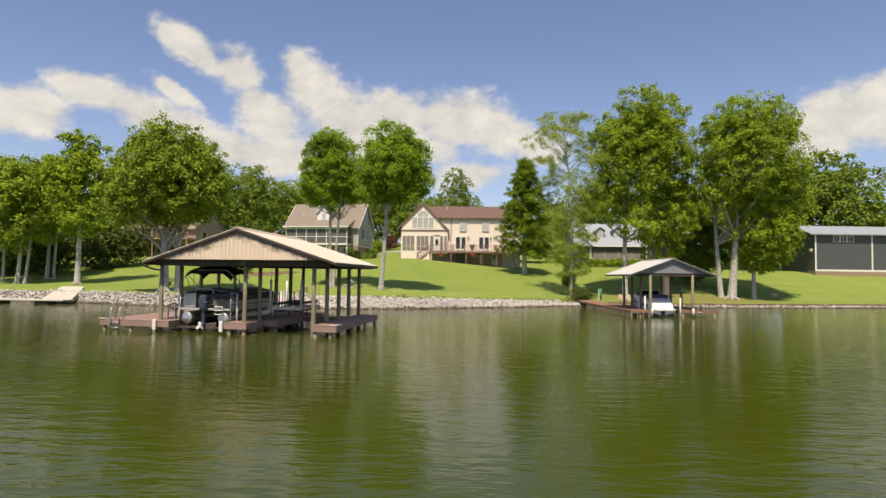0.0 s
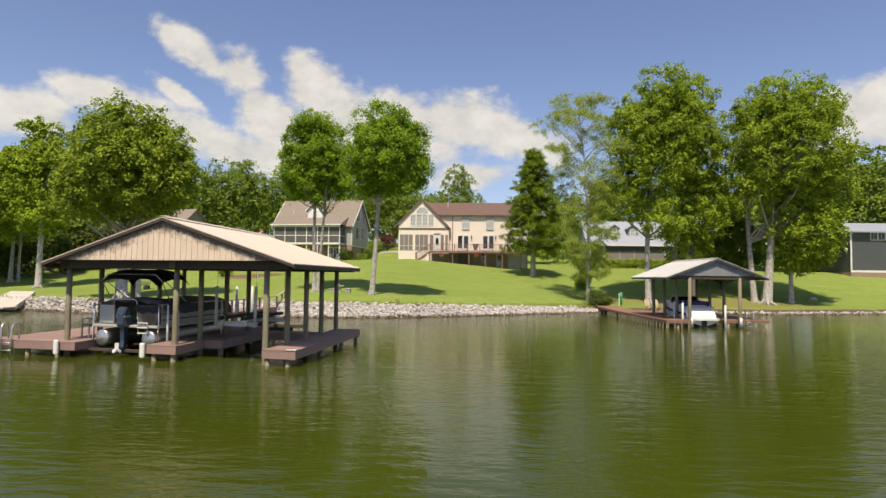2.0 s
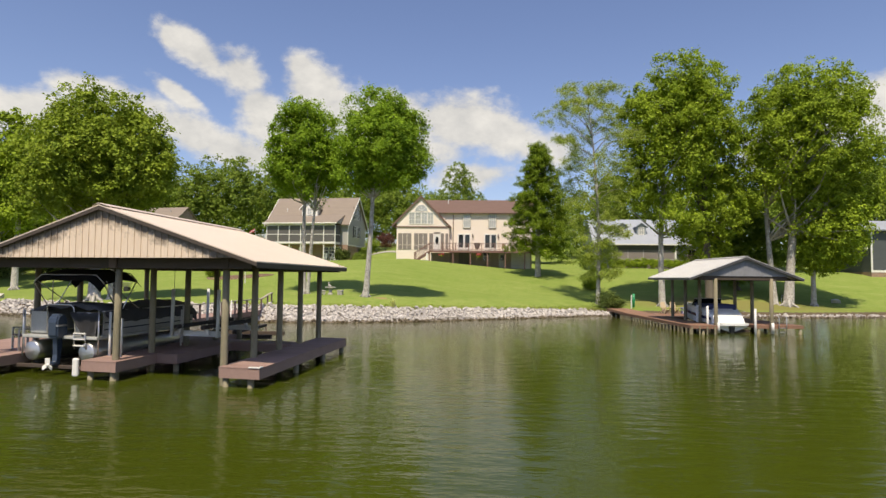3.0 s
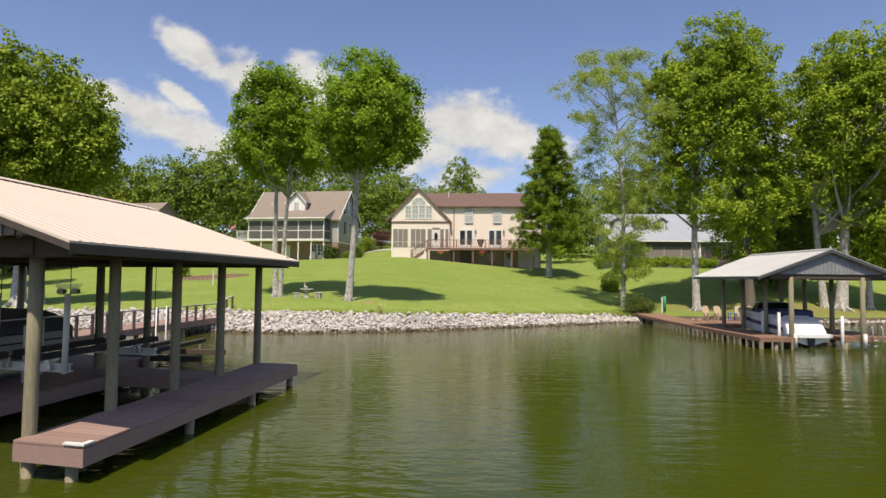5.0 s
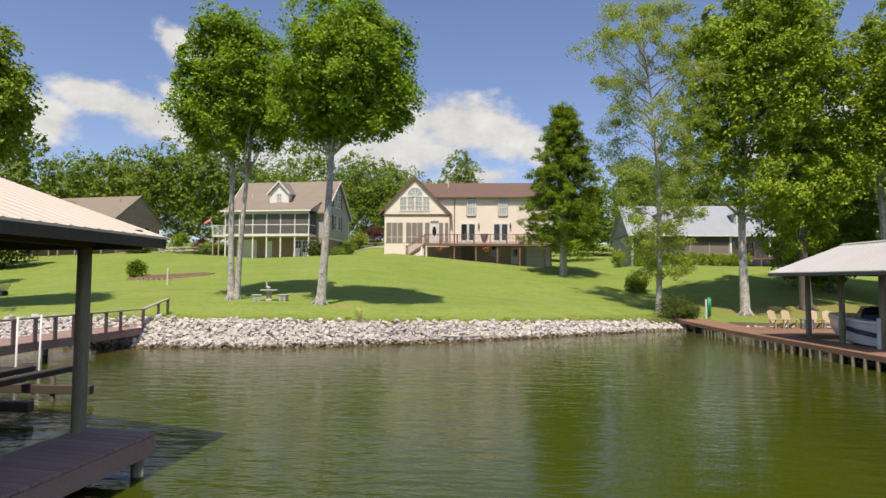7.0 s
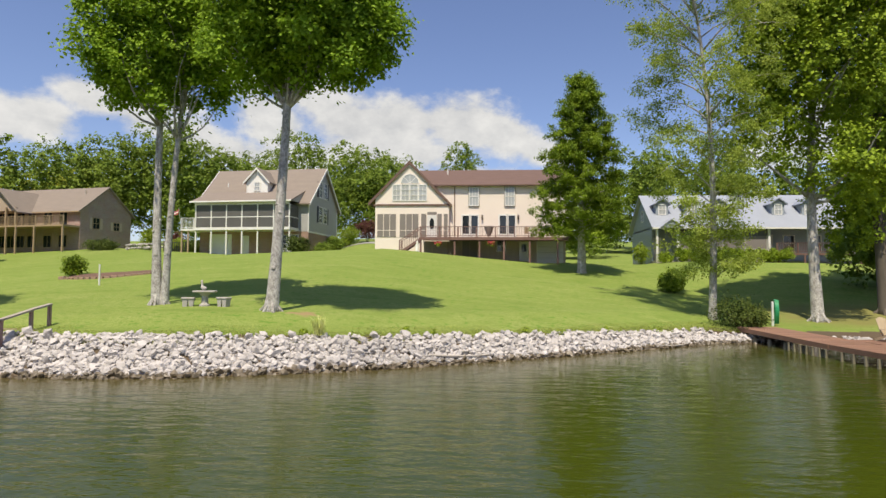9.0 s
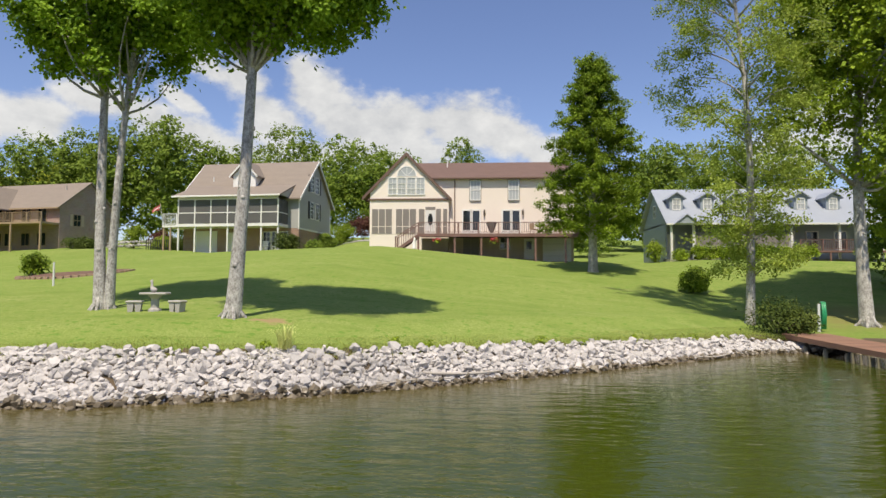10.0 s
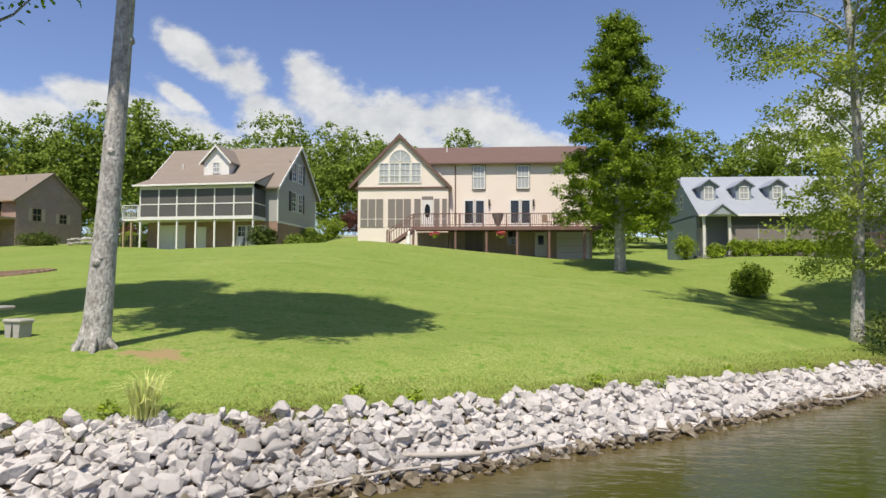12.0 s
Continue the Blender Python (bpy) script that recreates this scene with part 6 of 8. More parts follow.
def cream_house():
    h = empty("lake_house", Matrix(), "cream two-storey house with screened porch and brown shingle roof", "house")
    # main wing
    part("wall", box(-6.6, 7.0, 82.0, 91.0, 6.05, 11.0), M["cream"], h)
    part("basement_wall", box(-3.3, 6.95, 82.02, 90.9, 3.4, 6.05), M["basement"], h)
    for y0, z0, y1, z1 in ((81.7, 10.98, 86.5, 13.12), (91.45, 10.92, 86.5, 13.12)):
        part("roof", slab([(-6.8, y0, z0), (7.35, y0, z0), (7.35, y1, z1), (-6.8, y1, z1)], 0.12), M["shingle_brown"], h)
    part("end_gable", prism([(82.0, 11.0), (91.0, 11.0), (86.5, 12.98)], 6.86, 6.99, "x"), M["cream"], h)
    part("gutter", box(-3.9, 7.35, 81.60, 81.70, 10.84, 10.97, 0.02), M["shingle_brown"], h)
    part("downspout", tube([(-2.78, 81.95, 10.8), (-2.78, 81.95, 6.1)], 0.045, 8), M["shingle_brown"], h)
    # gabled porch wing
    part("wall", prism([(-9.8, 4.2), (-3.25, 4.2), (-3.25, 9.3), (-6.78, 12.80), (-9.8, 9.7)], 81.42, 91.2), M["cream"], h)
    for xe, ze in ((-10.42, 9.33), (-3.02, 9.2)):
        part("roof", slab([(-6.78, 81.24, 13.06), (-6.78, 91.5, 13.06), (xe, 91.5, ze), (xe, 81.24, ze)], 0.14), M["shingle_brown"], h)
        part("rake_board", prism([(-6.78, 13.0), (xe, ze - 0.06), (xe, ze - 0.30), (-6.78, 12.74)], 81.22, 81.28), M["shingle_brown"], h)
    part("trim_band", box(-9.95, -3.1, 81.33, 81.45, 9.05, 9.2), M["shingle_brown"], h)
    # great window: four lights under a half round
    for k in range(4):
        window(h, -7.92 + k * 0.78, 81.42, 9.55, 0.62, 1.35, 2, 3, glass="glass_pale")
    bm = bmesh.new()
    ring = [(math.cos(a), math.sin(a)) for a in np.linspace(0, math.pi, 15)]
    for (c0, s0), (c1, s1) in zip(ring, ring[1:]):
        add_prism(bm, [(-6.73 + 0.76 * c0, 11.05 + 0.80 * s0), (-6.73 + 0.84 * c0, 11.05 + 0.88 * s0), (-6.73 + 0.84 * c1, 11.05 + 0.88 * s1), (-6.73 + 0.76 * c1, 11.05 + 0.80 * s1)], 81.36, 81.44)
    for a in (0.0, math.pi / 4, math.pi / 2, 3 * math.pi / 4, math.pi):
        add_box(bm, 0, 0.78, -0.03, 0.0, -0.02, 0.02, 0, Matrix.Translation((-6.73, 81.41, 11.07)) @ Matrix.Rotation(-a, 4, "Y"))
    arch = part("arched_window", bm, M["white"], h, "white half-round window")
    part("pane", prism([(-6.73 + 0.76 * c, 11.05 + 0.80 * s) for c, s in ring], 81.395, 81.43), M["glass_pale"], arch)
    # screened openings with pale posts
    for x0, x1 in ((-9.62, -7.92), (-7.62, -5.92), (-5.72, -5.22), (-4.30, -3.86), (-3.72, -3.34)):
        s = part("screen_panel", box(x0, x1, 81.385, 81.425, 6.3, 8.33), M["screen"], h, "brown mesh screen")
        n = max(1, round((x1 - x0) / 0.55))
        for k in range(n + 1):
            x = x0 + (x1 - x0) * k / n
            part("screen_stile", box(x - 0.022, x + 0.022, 81.36, 81.384, 6.3, 8.33), M["cream"], s)
        part("screen_rail", box(x0, x1, 81.365, 81.384, 6.86, 6.90), M["cream"], s)
    door = part("porch_door", box(-5.16, -4.34, 81.34, 81.42, 6.2, 8.22, 0.01), M["door_white"], h, "white door with oval glass")
    part("pane", prism([(-4.75 + 0.2 * math.cos(a), 7.45 + 0.5 * math.sin(a)) for a in np.linspace(0, 2 * math.pi, 20)[:-1]], 81.325, 81.345), M["glass_dark"], door)
    part("transom_screen", box(-5.16, -4.34, 81.385, 81.425, 8.26, 8.5), M["screen"], h)
    # upper windows with dark surrounds, french doors below with lanterns
    for x in (-1.08, 2.09):
        part("shutter_trim", box(x - 0.49, x + 0.49, 81.955, 81.995, 9.05, 10.84), M["trim_dark"], h)
        window(h, x, 81.93, 9.15, 0.76, 1.58, 3, 2, glass="glass_pale")
    for x in (-1.4, 1.88):
        for dx in (-0.39, 0.39):
            window(h, x + dx, 81.99, 6.25, 0.56, 1.98, 1, 1, name="french_door", border=0.13)
            part("door_stud", box(x + dx - 0.26, x + dx + 0.26, 81.93, 81.96, 6.28, 6.62), M["door_white"], h)
    for x in (-0.33, 2.83):
        lamp = part("wall_lantern", box(x - 0.07, x + 0.07, 81.80, 81.96, 7.85, 8.2, 0.02), M["trim_dark"], h)
        part("lantern_cap", tube([(x, 81.88, 8.18), (x, 81.88, 8.34)], [0.10, 0.01], 8), M["trim_dark"], lamp)
    part("deck_skirting", box(-5.45, -3.26, 81.30, 81.41, 4.0, 5.86), M["basement"], h, "brown vertical board skirting")
    # basement: sliding door, small window, door, garage door
    window(h, -1.43, 82.02, 4.35, 1.3, 1.75, 2, 1, glass="screen", trim="basement")
    window(h, 1.37, 82.02, 5.1, 0.75, 0.9, 2, 2)
    d = part("basement_door", box(2.92, 3.74, 81.97, 82.03, 4.25, 5.9, 0.01), M["door_white"], h, "white half-glazed basement door")
    part("pane", box(3.12, 3.54, 81.955, 81.972, 5.05, 5.7), M["glass_dark"], d)
    g = part("garage_door", box(4.45, 6.75, 81.96, 82.03, 4.0, 5.95, 0.01), M["door_white"], h, "white sectional garage door")
    for k in range(1, 4):
        part("panel_seam", box(4.45, 6.75, 81.95, 81.962, 4.0 + 0.49 * k, 4.02 + 0.49 * k), M["concrete"], g)
    part("vent_pipe", tube([(-3.6, 85.0, 12.3), (-3.6, 85.0, 13.0)], 0.05, 8), M["white"], h)
    # deck along the lake side
    deck = empty("raised_deck", Matrix(), "brown stained raised deck with railing and stairs on the cream house", "deck")
    part("floor_boards", box(-5.5, 7.1, 78.75, 81.33, 5.98, 6.1, 0.01), M["rail_brown"], deck)
    part("floor_boards", box(-3.22, 7.1, 81.335, 81.97, 5.98, 6.1, 0.01), M["rail_brown"], deck)
    part("rim_joist", box(-5.52, 7.12, 78.70, 78.75, 5.86, 6.11), M["rail_brown"], deck)
    for x in (-5.45, -2.61, -0.54, 1.49, 3.61, 5.9):
        part("deck_post", box(x - 0.07, x + 0.07, 78.78, 78.92, gz(x, 78.8) - 0.4, 5.98), M["rail_brown"], deck)
    railing(deck, [(-5.45, 78.8), (7.05, 78.8)], 6.1, 0.85, M["rail_brown"])
    railing(deck, [(7.05, 78.85), (7.05, 81.3)], 6.1, 0.85, M["rail_brown"])
    for k in range(6):
        z = 6.1 - 0.19 * (k + 1)
        part("stair_tread", box(-5.55 - 0.28 * (k + 1), -5.50 - 0.28 * k, 78.95, 80.0, z - 0.05, z, 0.005), M["tan_wood"], deck)
    for y in (78.9, 80.0):
        part("stair_stringer", prism([(-5.5, 6.08), (-7.25, 4.9), (-7.25, 4.65), (-5.5, 5.8)], y, y + 0.05), M["rail_brown"], deck)
        part("stair_rail", prism([(-5.5, 7.0), (-7.25, 5.85), (-7.25, 5.78), (-5.5, 6.92)], y, y + 0.06), M["rail_brown"], deck)
        part("rail_post", box(-7.3, -7.2, y, y + 0.08, 4.6, 5.9), M["rail_brown"], deck)
        for k in range(9):
            x = -5.7 - k * 0.18
            part("baluster", box(x - 0.015, x + 0.015, y + 0.015, y + 0.045, 5.98 + (x + 5.5) * 0.66, 6.96 + (x + 5.5) * 0.66), M["rail_brown"], deck)
    # grey cone, wider at the top, standing in for chairs, and furniture on the deck
    par = empty("grey_deck_piece", pose(0.25, 80.0, 6.1), "grey piece of furniture, wider at the top, on the raised deck", "umbrella")
    part("canopy", tube([(0, 0, 0.15), (0, 0, 0.7), (0, 0, 1.0)], [0.14, 0.34, 0.42], 12), M["screen"], par)
    part("pole", tube([(0, 0, 0), (0, 0, 1.05)], 0.025, 8), M["alu"], par)
    t = empty("patio_table", pose(4.6, 80.3, 6.1), "brown patio table on the raised deck", "table")
    part("tabletop", tube([(0, 0, 0.70), (0, 0, 0.74)], 0.65, 16), M["rail_brown"], t)
    part("pedestal", tube([(0, 0, 0), (0, 0, 0.7)], [0.25, 0.06], 10), M["rail_brown"], t)
    for k, (x, y) in enumerate(((3.6, 80.2), (5.5, 80.4), (4.4, 79.4))):
        c = empty("patio_chair", pose(x, y, 6.1, 0, 0, 40 + 110 * k), "brown patio chair beside the deck table", "chair", "chairs round the deck table")
        part("seat", box(-0.25, 0.25, -0.25, 0.25, 0.40, 0.45, 0.01), M["tan_wood"], c)
        part("backrest", box(-0.25, 0.25, 0.22, 0.26, 0.45, 0.95, 0.01), M["tan_wood"], c)
        for sx in (-0.22, 0.18):
            for sy in (-0.22, 0.18):
                part("leg", box(sx, sx + 0.04, sy, sy + 0.04, 0, 0.40), M["rail_brown"], c)
    rng = np.random.default_rng(77)
    for x in (-4.0, 0.45):
        b = empty("hanging_basket", pose(x, 78.62, 5.45), "hanging flower basket with red blooms under the deck", "flower basket")
        part("basket", tube([(0, 0, -0.12), (0, 0, 0.05)], [0.1, 0.18], 10), M["rail_brown"], b)
        v, f, _ = leaf_cloud(rng, [(0, 0, 0.06, 0.22, 0.22, 0.12)], 10, 8, 0.09, 0.15)
        ob = new("foliage", raw_mesh("foliage", v, f, M["leaf_bright"]))
        ob.parent = b
        v, f, _ = leaf_cloud(rng, [(0, 0, 0.16, 0.28, 0.26, 0.12)], 22, 12, 0.09, 0.1)
        ob = new("blooms", raw_mesh("blooms", v, f, M["red_flower"]))
        ob.parent = b
        part("hanger", tube([(0, 0, 0.05), (0, 0, 0.5)], 0.008, 5), M["black"], b)


cream_house()


def grey_house():
    m = pose(-17.62, 81.55, 0, 0, 0, -5.5)
    h = empty("porch_house", m, "grey house with screened porch, dormer and taupe shingle roof", "house")
    X0, X1 = -9.9, 1.05
    part("wall", box(X0, X1, 1.95, 9.6, 6.95, 9.9), M["siding_grey"], h)
    part("basement_wall", box(X0, X1 - 0.02, 1.97, 9.58, 3.4, 6.95), M["brick_brown"], h)
    ry, rz = 5.75, 13.5
    for xg in (X1 - 0.08, X0):
        part("end_gable", prism([(1.95, 9.88), (9.6, 9.88), (ry, rz - 0.12)], xg, xg + 0.08, "x"), M["siding_grey"], h)
    sl = (rz - 9.55) / (ry - 1.5)
    part("roof", slab([(X0 - 0.3, 1.5, 9.55), (X1 + 0.3, 1.5, 9.55), (X1 + 0.3, ry, rz), (X0 - 0.3, ry, rz)], 0.14), M["shingle_tan"], h)
    part("roof", slab([(X0 - 0.3, ry, rz), (X1 + 0.3, ry, rz), (X1 + 0.3, 10.0, 9.55), (X0 - 0.3, 10.0, 9.55)], 0.14), M["shingle_tan"], h)
    for xg in (X1 + 0.27, X0 - 0.33):
        for ye in (1.5, 10.0):
            part("rake_board", prism([(ry, rz + 0.01), (ye, 9.56), (ye, 9.34), (ry, rz - 0.22)], xg, xg + 0.06, "x"), M["white"], h)
    part("corner_board", box(X1 - 0.06, X1 + 0.03, 1.90, 2.02, 6.95, 9.5), M["white"], h)
    part("corner_board", box(X1 - 0.06, X1 + 0.03, 9.5, 9.62, 6.95, 9.5), M["white"], h)
    part("trim_band", box(X1 - 0.01, X1 + 0.03, 1.9, 9.62, 6.85, 7.0), M["white"], h)
    # porch with its own shallow roof
    part("porch_roof", slab([(-9.55, -0.35, 9.62), (0.28, -0.35, 9.62), (0.28, 2.9, 10.9), (-9.55, 2.9, 10.9)], 0.12), M["shingle_tan"], h)
    part("porch_cheek", prism([(0.0, 9.6), (2.8, 10.75), (1.6, 9.6)], 0.16, 0.22, "x"), M["siding_grey"], h)
    part("gutter", box(-9.6, 0.32, -0.45, -0.35, 9.48, 9.62, 0.02), M["white"], h)
    part("porch_beam", box(-9.2, 0.0, -0.06, 0.06, 9.28, 9.5), M["white"], h)
    part("porch_floor", box(-9.2, 0.06, -0.08, 1.95, 6.98, 7.22), M["white"], h)
    for k, x in enumerate((-9.15, -7.6, -6.1, -4.57, -3.05, -1.5, 0.0)):
        part("porch_post", box(x - 0.05, x + 0.05, -0.05, 0.05, 7.2, 9.3), M["white"], h)
        part("ground_post", box(x - 0.06, x + 0.06, 0.0, 0.12, 4.2, 7.0), M["white"], h)
        if x < 0:
            s = part("screen_panel", box(x + 0.05, x + 1.5, -0.012, 0.012, 7.25, 9.28), M["screen_dark"], h, "dark mesh porch screen")
            part("screen_rail", box(x + 0.05, x + 1.5, -0.04, -0.013, 8.12, 8.2), M["white"], s)
            part("kick_panel", box(x + 0.05, x + 1.5, -0.03, -0.013, 7.25, 7.95), M["screen_dark"], s)
    for y0 in (0.05, 0.7, 1.33):
        s = part("screen_panel", box(-0.012, 0.012, y0, y0 + 0.6, 7.25, 9.28), M["screen_dark"], h)
        part("screen_rail", box(0.013, 0.04, y0, y0 + 0.6, 8.12, 8.2), M["white"], s)
    railing(h, [(-10.6, 0.0), (-9.3, 0.0)], 7.1, 1.0, M["white"])
    part("side_deck", box(-10.65, -9.2, -0.05, 3.0, 6.95, 7.12), M["white"], h)
    for x in (-10.55, -9.9):
        part("ground_post", box(x - 0.06, x + 0.06, 0.0, 0.12, 4.0, 6.95), M["tan_wood"], h)
    # dormer
    dm = part("dormer", prism([(-5.5, 10.5), (-3.35, 10.5), (-3.35, 11.85), (-4.43, 13.0), (-5.5, 11.85)], 2.55, 5.2), M["white"], h, "small white gabled dormer")
    for xe in (-5.78, -3.08):
        part("dormer_roof", slab([(-4.43, 2.3, 13.16), (-4.43, 5.5, 13.16), (xe, 5.5, 11.72), (xe, 2.3, 11.72)], 0.1), M["shingle_tan"], dm)
        part("dormer_rake", prism([(-4.43, 13.13), (xe, 11.70), (xe, 11.52), (-4.43, 12.94)], 2.27, 2.32), M["white"], dm)
    for x in (-5.5, -3.43):
        part("corner_board", box(x, x + 0.08, 2.52, 2.56, 10.6, 11.85), M["white"], dm)
    window(h, -4.43, 2.55, 10.95, 0.5, 0.75, 2, 2, glass="glass_pale")
    # side windows with black shutters
    for z in (8.05, 10.5):
        for y in (4.8, 6.1):
            window(h, X1 + 0.01, y, z, 0.75, 1.45, 2, 4, face="x")
        for y in (4.15, 6.75):
            part("shutter", box(X1, X1 + 0.06, y - 0.18, y + 0.18, z - 0.05, z + 1.5), M["shutter"], h)
    # basement doors
    part("garage_door", box(-8.9, -6.6, 1.92, 1.99, 4.3, 6.75, 0.01), M["door_white"], h)
    part("basement_door", box(-5.6, -4.85, 1.92, 1.99, 4.3, 6.6, 0.01), M["door_white"], h)
    for x in (-1.9, -1.1, -0.3):
        window(h, x, 1.97, 5.0, 0.62, 1.6, 2, 4, name="french_door")
    part("vent_pipe", tube([(-8.0, 3.6, 11.3), (-8.0, 3.6, 11.9)], 0.05, 8), M["white"], h)
    fl = empty("flag", m @ pose(-10.55, -0.1, 8.0), "small red and white flag on the porch corner", "flag")
    part("flag_pole", tube([(0, 0, -0.9), (0, -0.2, 0.1), (0, -0.45, 1.0)], 0.02, 6), M["white"], fl)
    part("cloth", prism([(0.0, 0.9), (-0.15, 0.75), (-0.5, 0.62), (-0.75, 0.35), (-0.7, 0.15), (-0.4, 0.35), (-0.05, 0.4)], -0.45, -0.43), M["red_flower"], fl)
    part("stripe", prism([(-0.02, 0.68), (-0.4, 0.52), (-0.62, 0.33), (-0.6, 0.26), (-0.38, 0.44), (-0.02, 0.58)], -0.46, -0.45), M["white"], fl)
    for x in (-1.6, -0.5):
        adirondack(m @ pose(x, 0.6, gz(-18.5, 82) + 0.02, 0, 0, 8), M["white"], "white slatted chair on the grey house patio")
    return h


grey_house()


def blue_house():
    h = empty("long_house", Matrix(), "long blue-grey house with dormers and pale grey roof", "house")
    X0, X1, Y0, Y1 = 15.0, 32.0, 83.5, 91.8
    ry, rz, ez = 87.7, 10.75, 7.28
    part("wall", box(X0, X1, 85.2, Y1, 3.4, 7.4), M["siding_blue"], h)
    part("end_wall", box(X0, X0 + 0.15, Y0 + 1.0, 85.2, 3.4, 7.35), M["siding_blue"], h)
    for xg in (X0, X1 - 0.1):
        part("end_gable", prism([(Y0 + 0.2, 7.3), (Y1, 7.3), (ry, rz - 0.12)], xg, xg + 0.1, "x"), M["siding_blue"], h)
    for ye in (Y0 - 0.5, Y1 + 0.5):
        part("roof", slab([(X0 - 0.35, ye, ez), (X1 + 0.35, ye, ez), (X1 + 0.35, ry, rz), (X0 - 0.35, ry, rz)], 0.12), M["metal_grey"], h)
    part("gutter", box(X0 - 0.3, X1 + 0.3, Y0 - 0.58, Y0 - 0.5, ez - 0.14, ez), M["white"], h)
    for x in (15.15, 16.95, 24.75, 28.5, 31.8):
        part("porch_post", box(x - 0.09, x + 0.09, Y0 - 0.25, Y0 - 0.07, 3.6, ez - 0.05), M["white"], h)
    part("porch_floor", box(X0, X1, Y0 - 0.3, 85.2, 3.5, 4.35), M["concrete"], h)
    s = part("screen_panel", box(17.1, 24.6, Y0 - 0.1, Y0 - 0.05, 4.35, 6.55), M["screen"], h, "grey-brown mesh porch screen")
    part("screen_header", box(17.05, 24.66, Y0 - 0.12, Y0 - 0.02, 6.55, 7.2), M["screen_dark"], h)
    for k in range(5):
        x = 17.1 + 7.5 * k / 4
        part("screen_stile", box(x - 0.04, x + 0.04, Y0 - 0.14, Y0 - 0.10, 4.35, 6.6), M["siding_grey"], s)
    part("screen_rail", box(17.1, 24.6, Y0 - 0.135, Y0 - 0.10, 5.35, 5.43), M["siding_grey"], s)
    part("entry_door", box(15.25, 16.0, 85.12, 85.2, 4.35, 6.5, 0.01), M["door_white"], h)
    pg = part("entry_gable", prism([(15.35, 7.25), (17.1, 7.25), (16.25, 7.95)], Y0 - 0.75, Y0 + 0.9), M["siding_blue"], h)
    for xe in (15.2, 17.3):
        part("gable_roof", slab([(16.25, Y0 - 0.85, 8.02), (16.25, Y0 + 1.2, 8.02), (xe, Y0 + 1.2, 7.2), (xe, Y0 - 0.85, 7.2)], 0.08), M["metal_grey"], pg)
    for k, x in enumerate((16.0, 18.55, 20.95, 26.2, 28.8)):
        dm = part("dormer", prism([(x - 0.55, 8.2), (x + 0.55, 8.2), (x + 0.55, 9.6), (x, 9.95), (x - 0.55, 9.6)], 84.7, 87.2), M["siding_blue"], h, "small dormer")
        for xe in (x - 0.78, x + 0.78):
            part("dormer_roof", slab([(x, 84.45, 10.1), (x, 87.5, 10.1), (xe, 87.5, 9.55), (xe, 84.45, 9.55)], 0.09), M["metal_grey"], dm)
        window(h, x, 84.7, 8.62, 0.55, 0.85, 2, 2, glass="glass_pale")
    window(h, 27.3, 85.2, 5.3, 0.9, 1.4, 2, 2)
    window(h, 29.6, 85.2, 5.3, 0.9, 1.4, 2, 2)
    part("entry_door", box(25.1, 25.9, 85.12, 85.2, 4.7, 6.8, 0.01), M["door_white"], h)
    window(h, X0, 88.3, 5.0, 0.8, 1.3, 2, 2, face="-x")
    window(h, X0, 87.7, 8.2, 0.6, 1.0, 2, 2, face="-x")
    part("side_deck", box(24.9, 31.9, 82.2, 83.2, 4.85, 5.0), M["rail_brown"], h)
    for x in (25.0, 27.2, 29.5, 31.8):
        part("deck_post", box(x - 0.06, x + 0.06, 82.2, 82.32, 3.6, 4.85), M["rail_brown"], h)
    railing(h, [(24.9, 82.25), (31.9, 82.25)], 5.0, 0.85, M["rail_brown"])


blue_house()


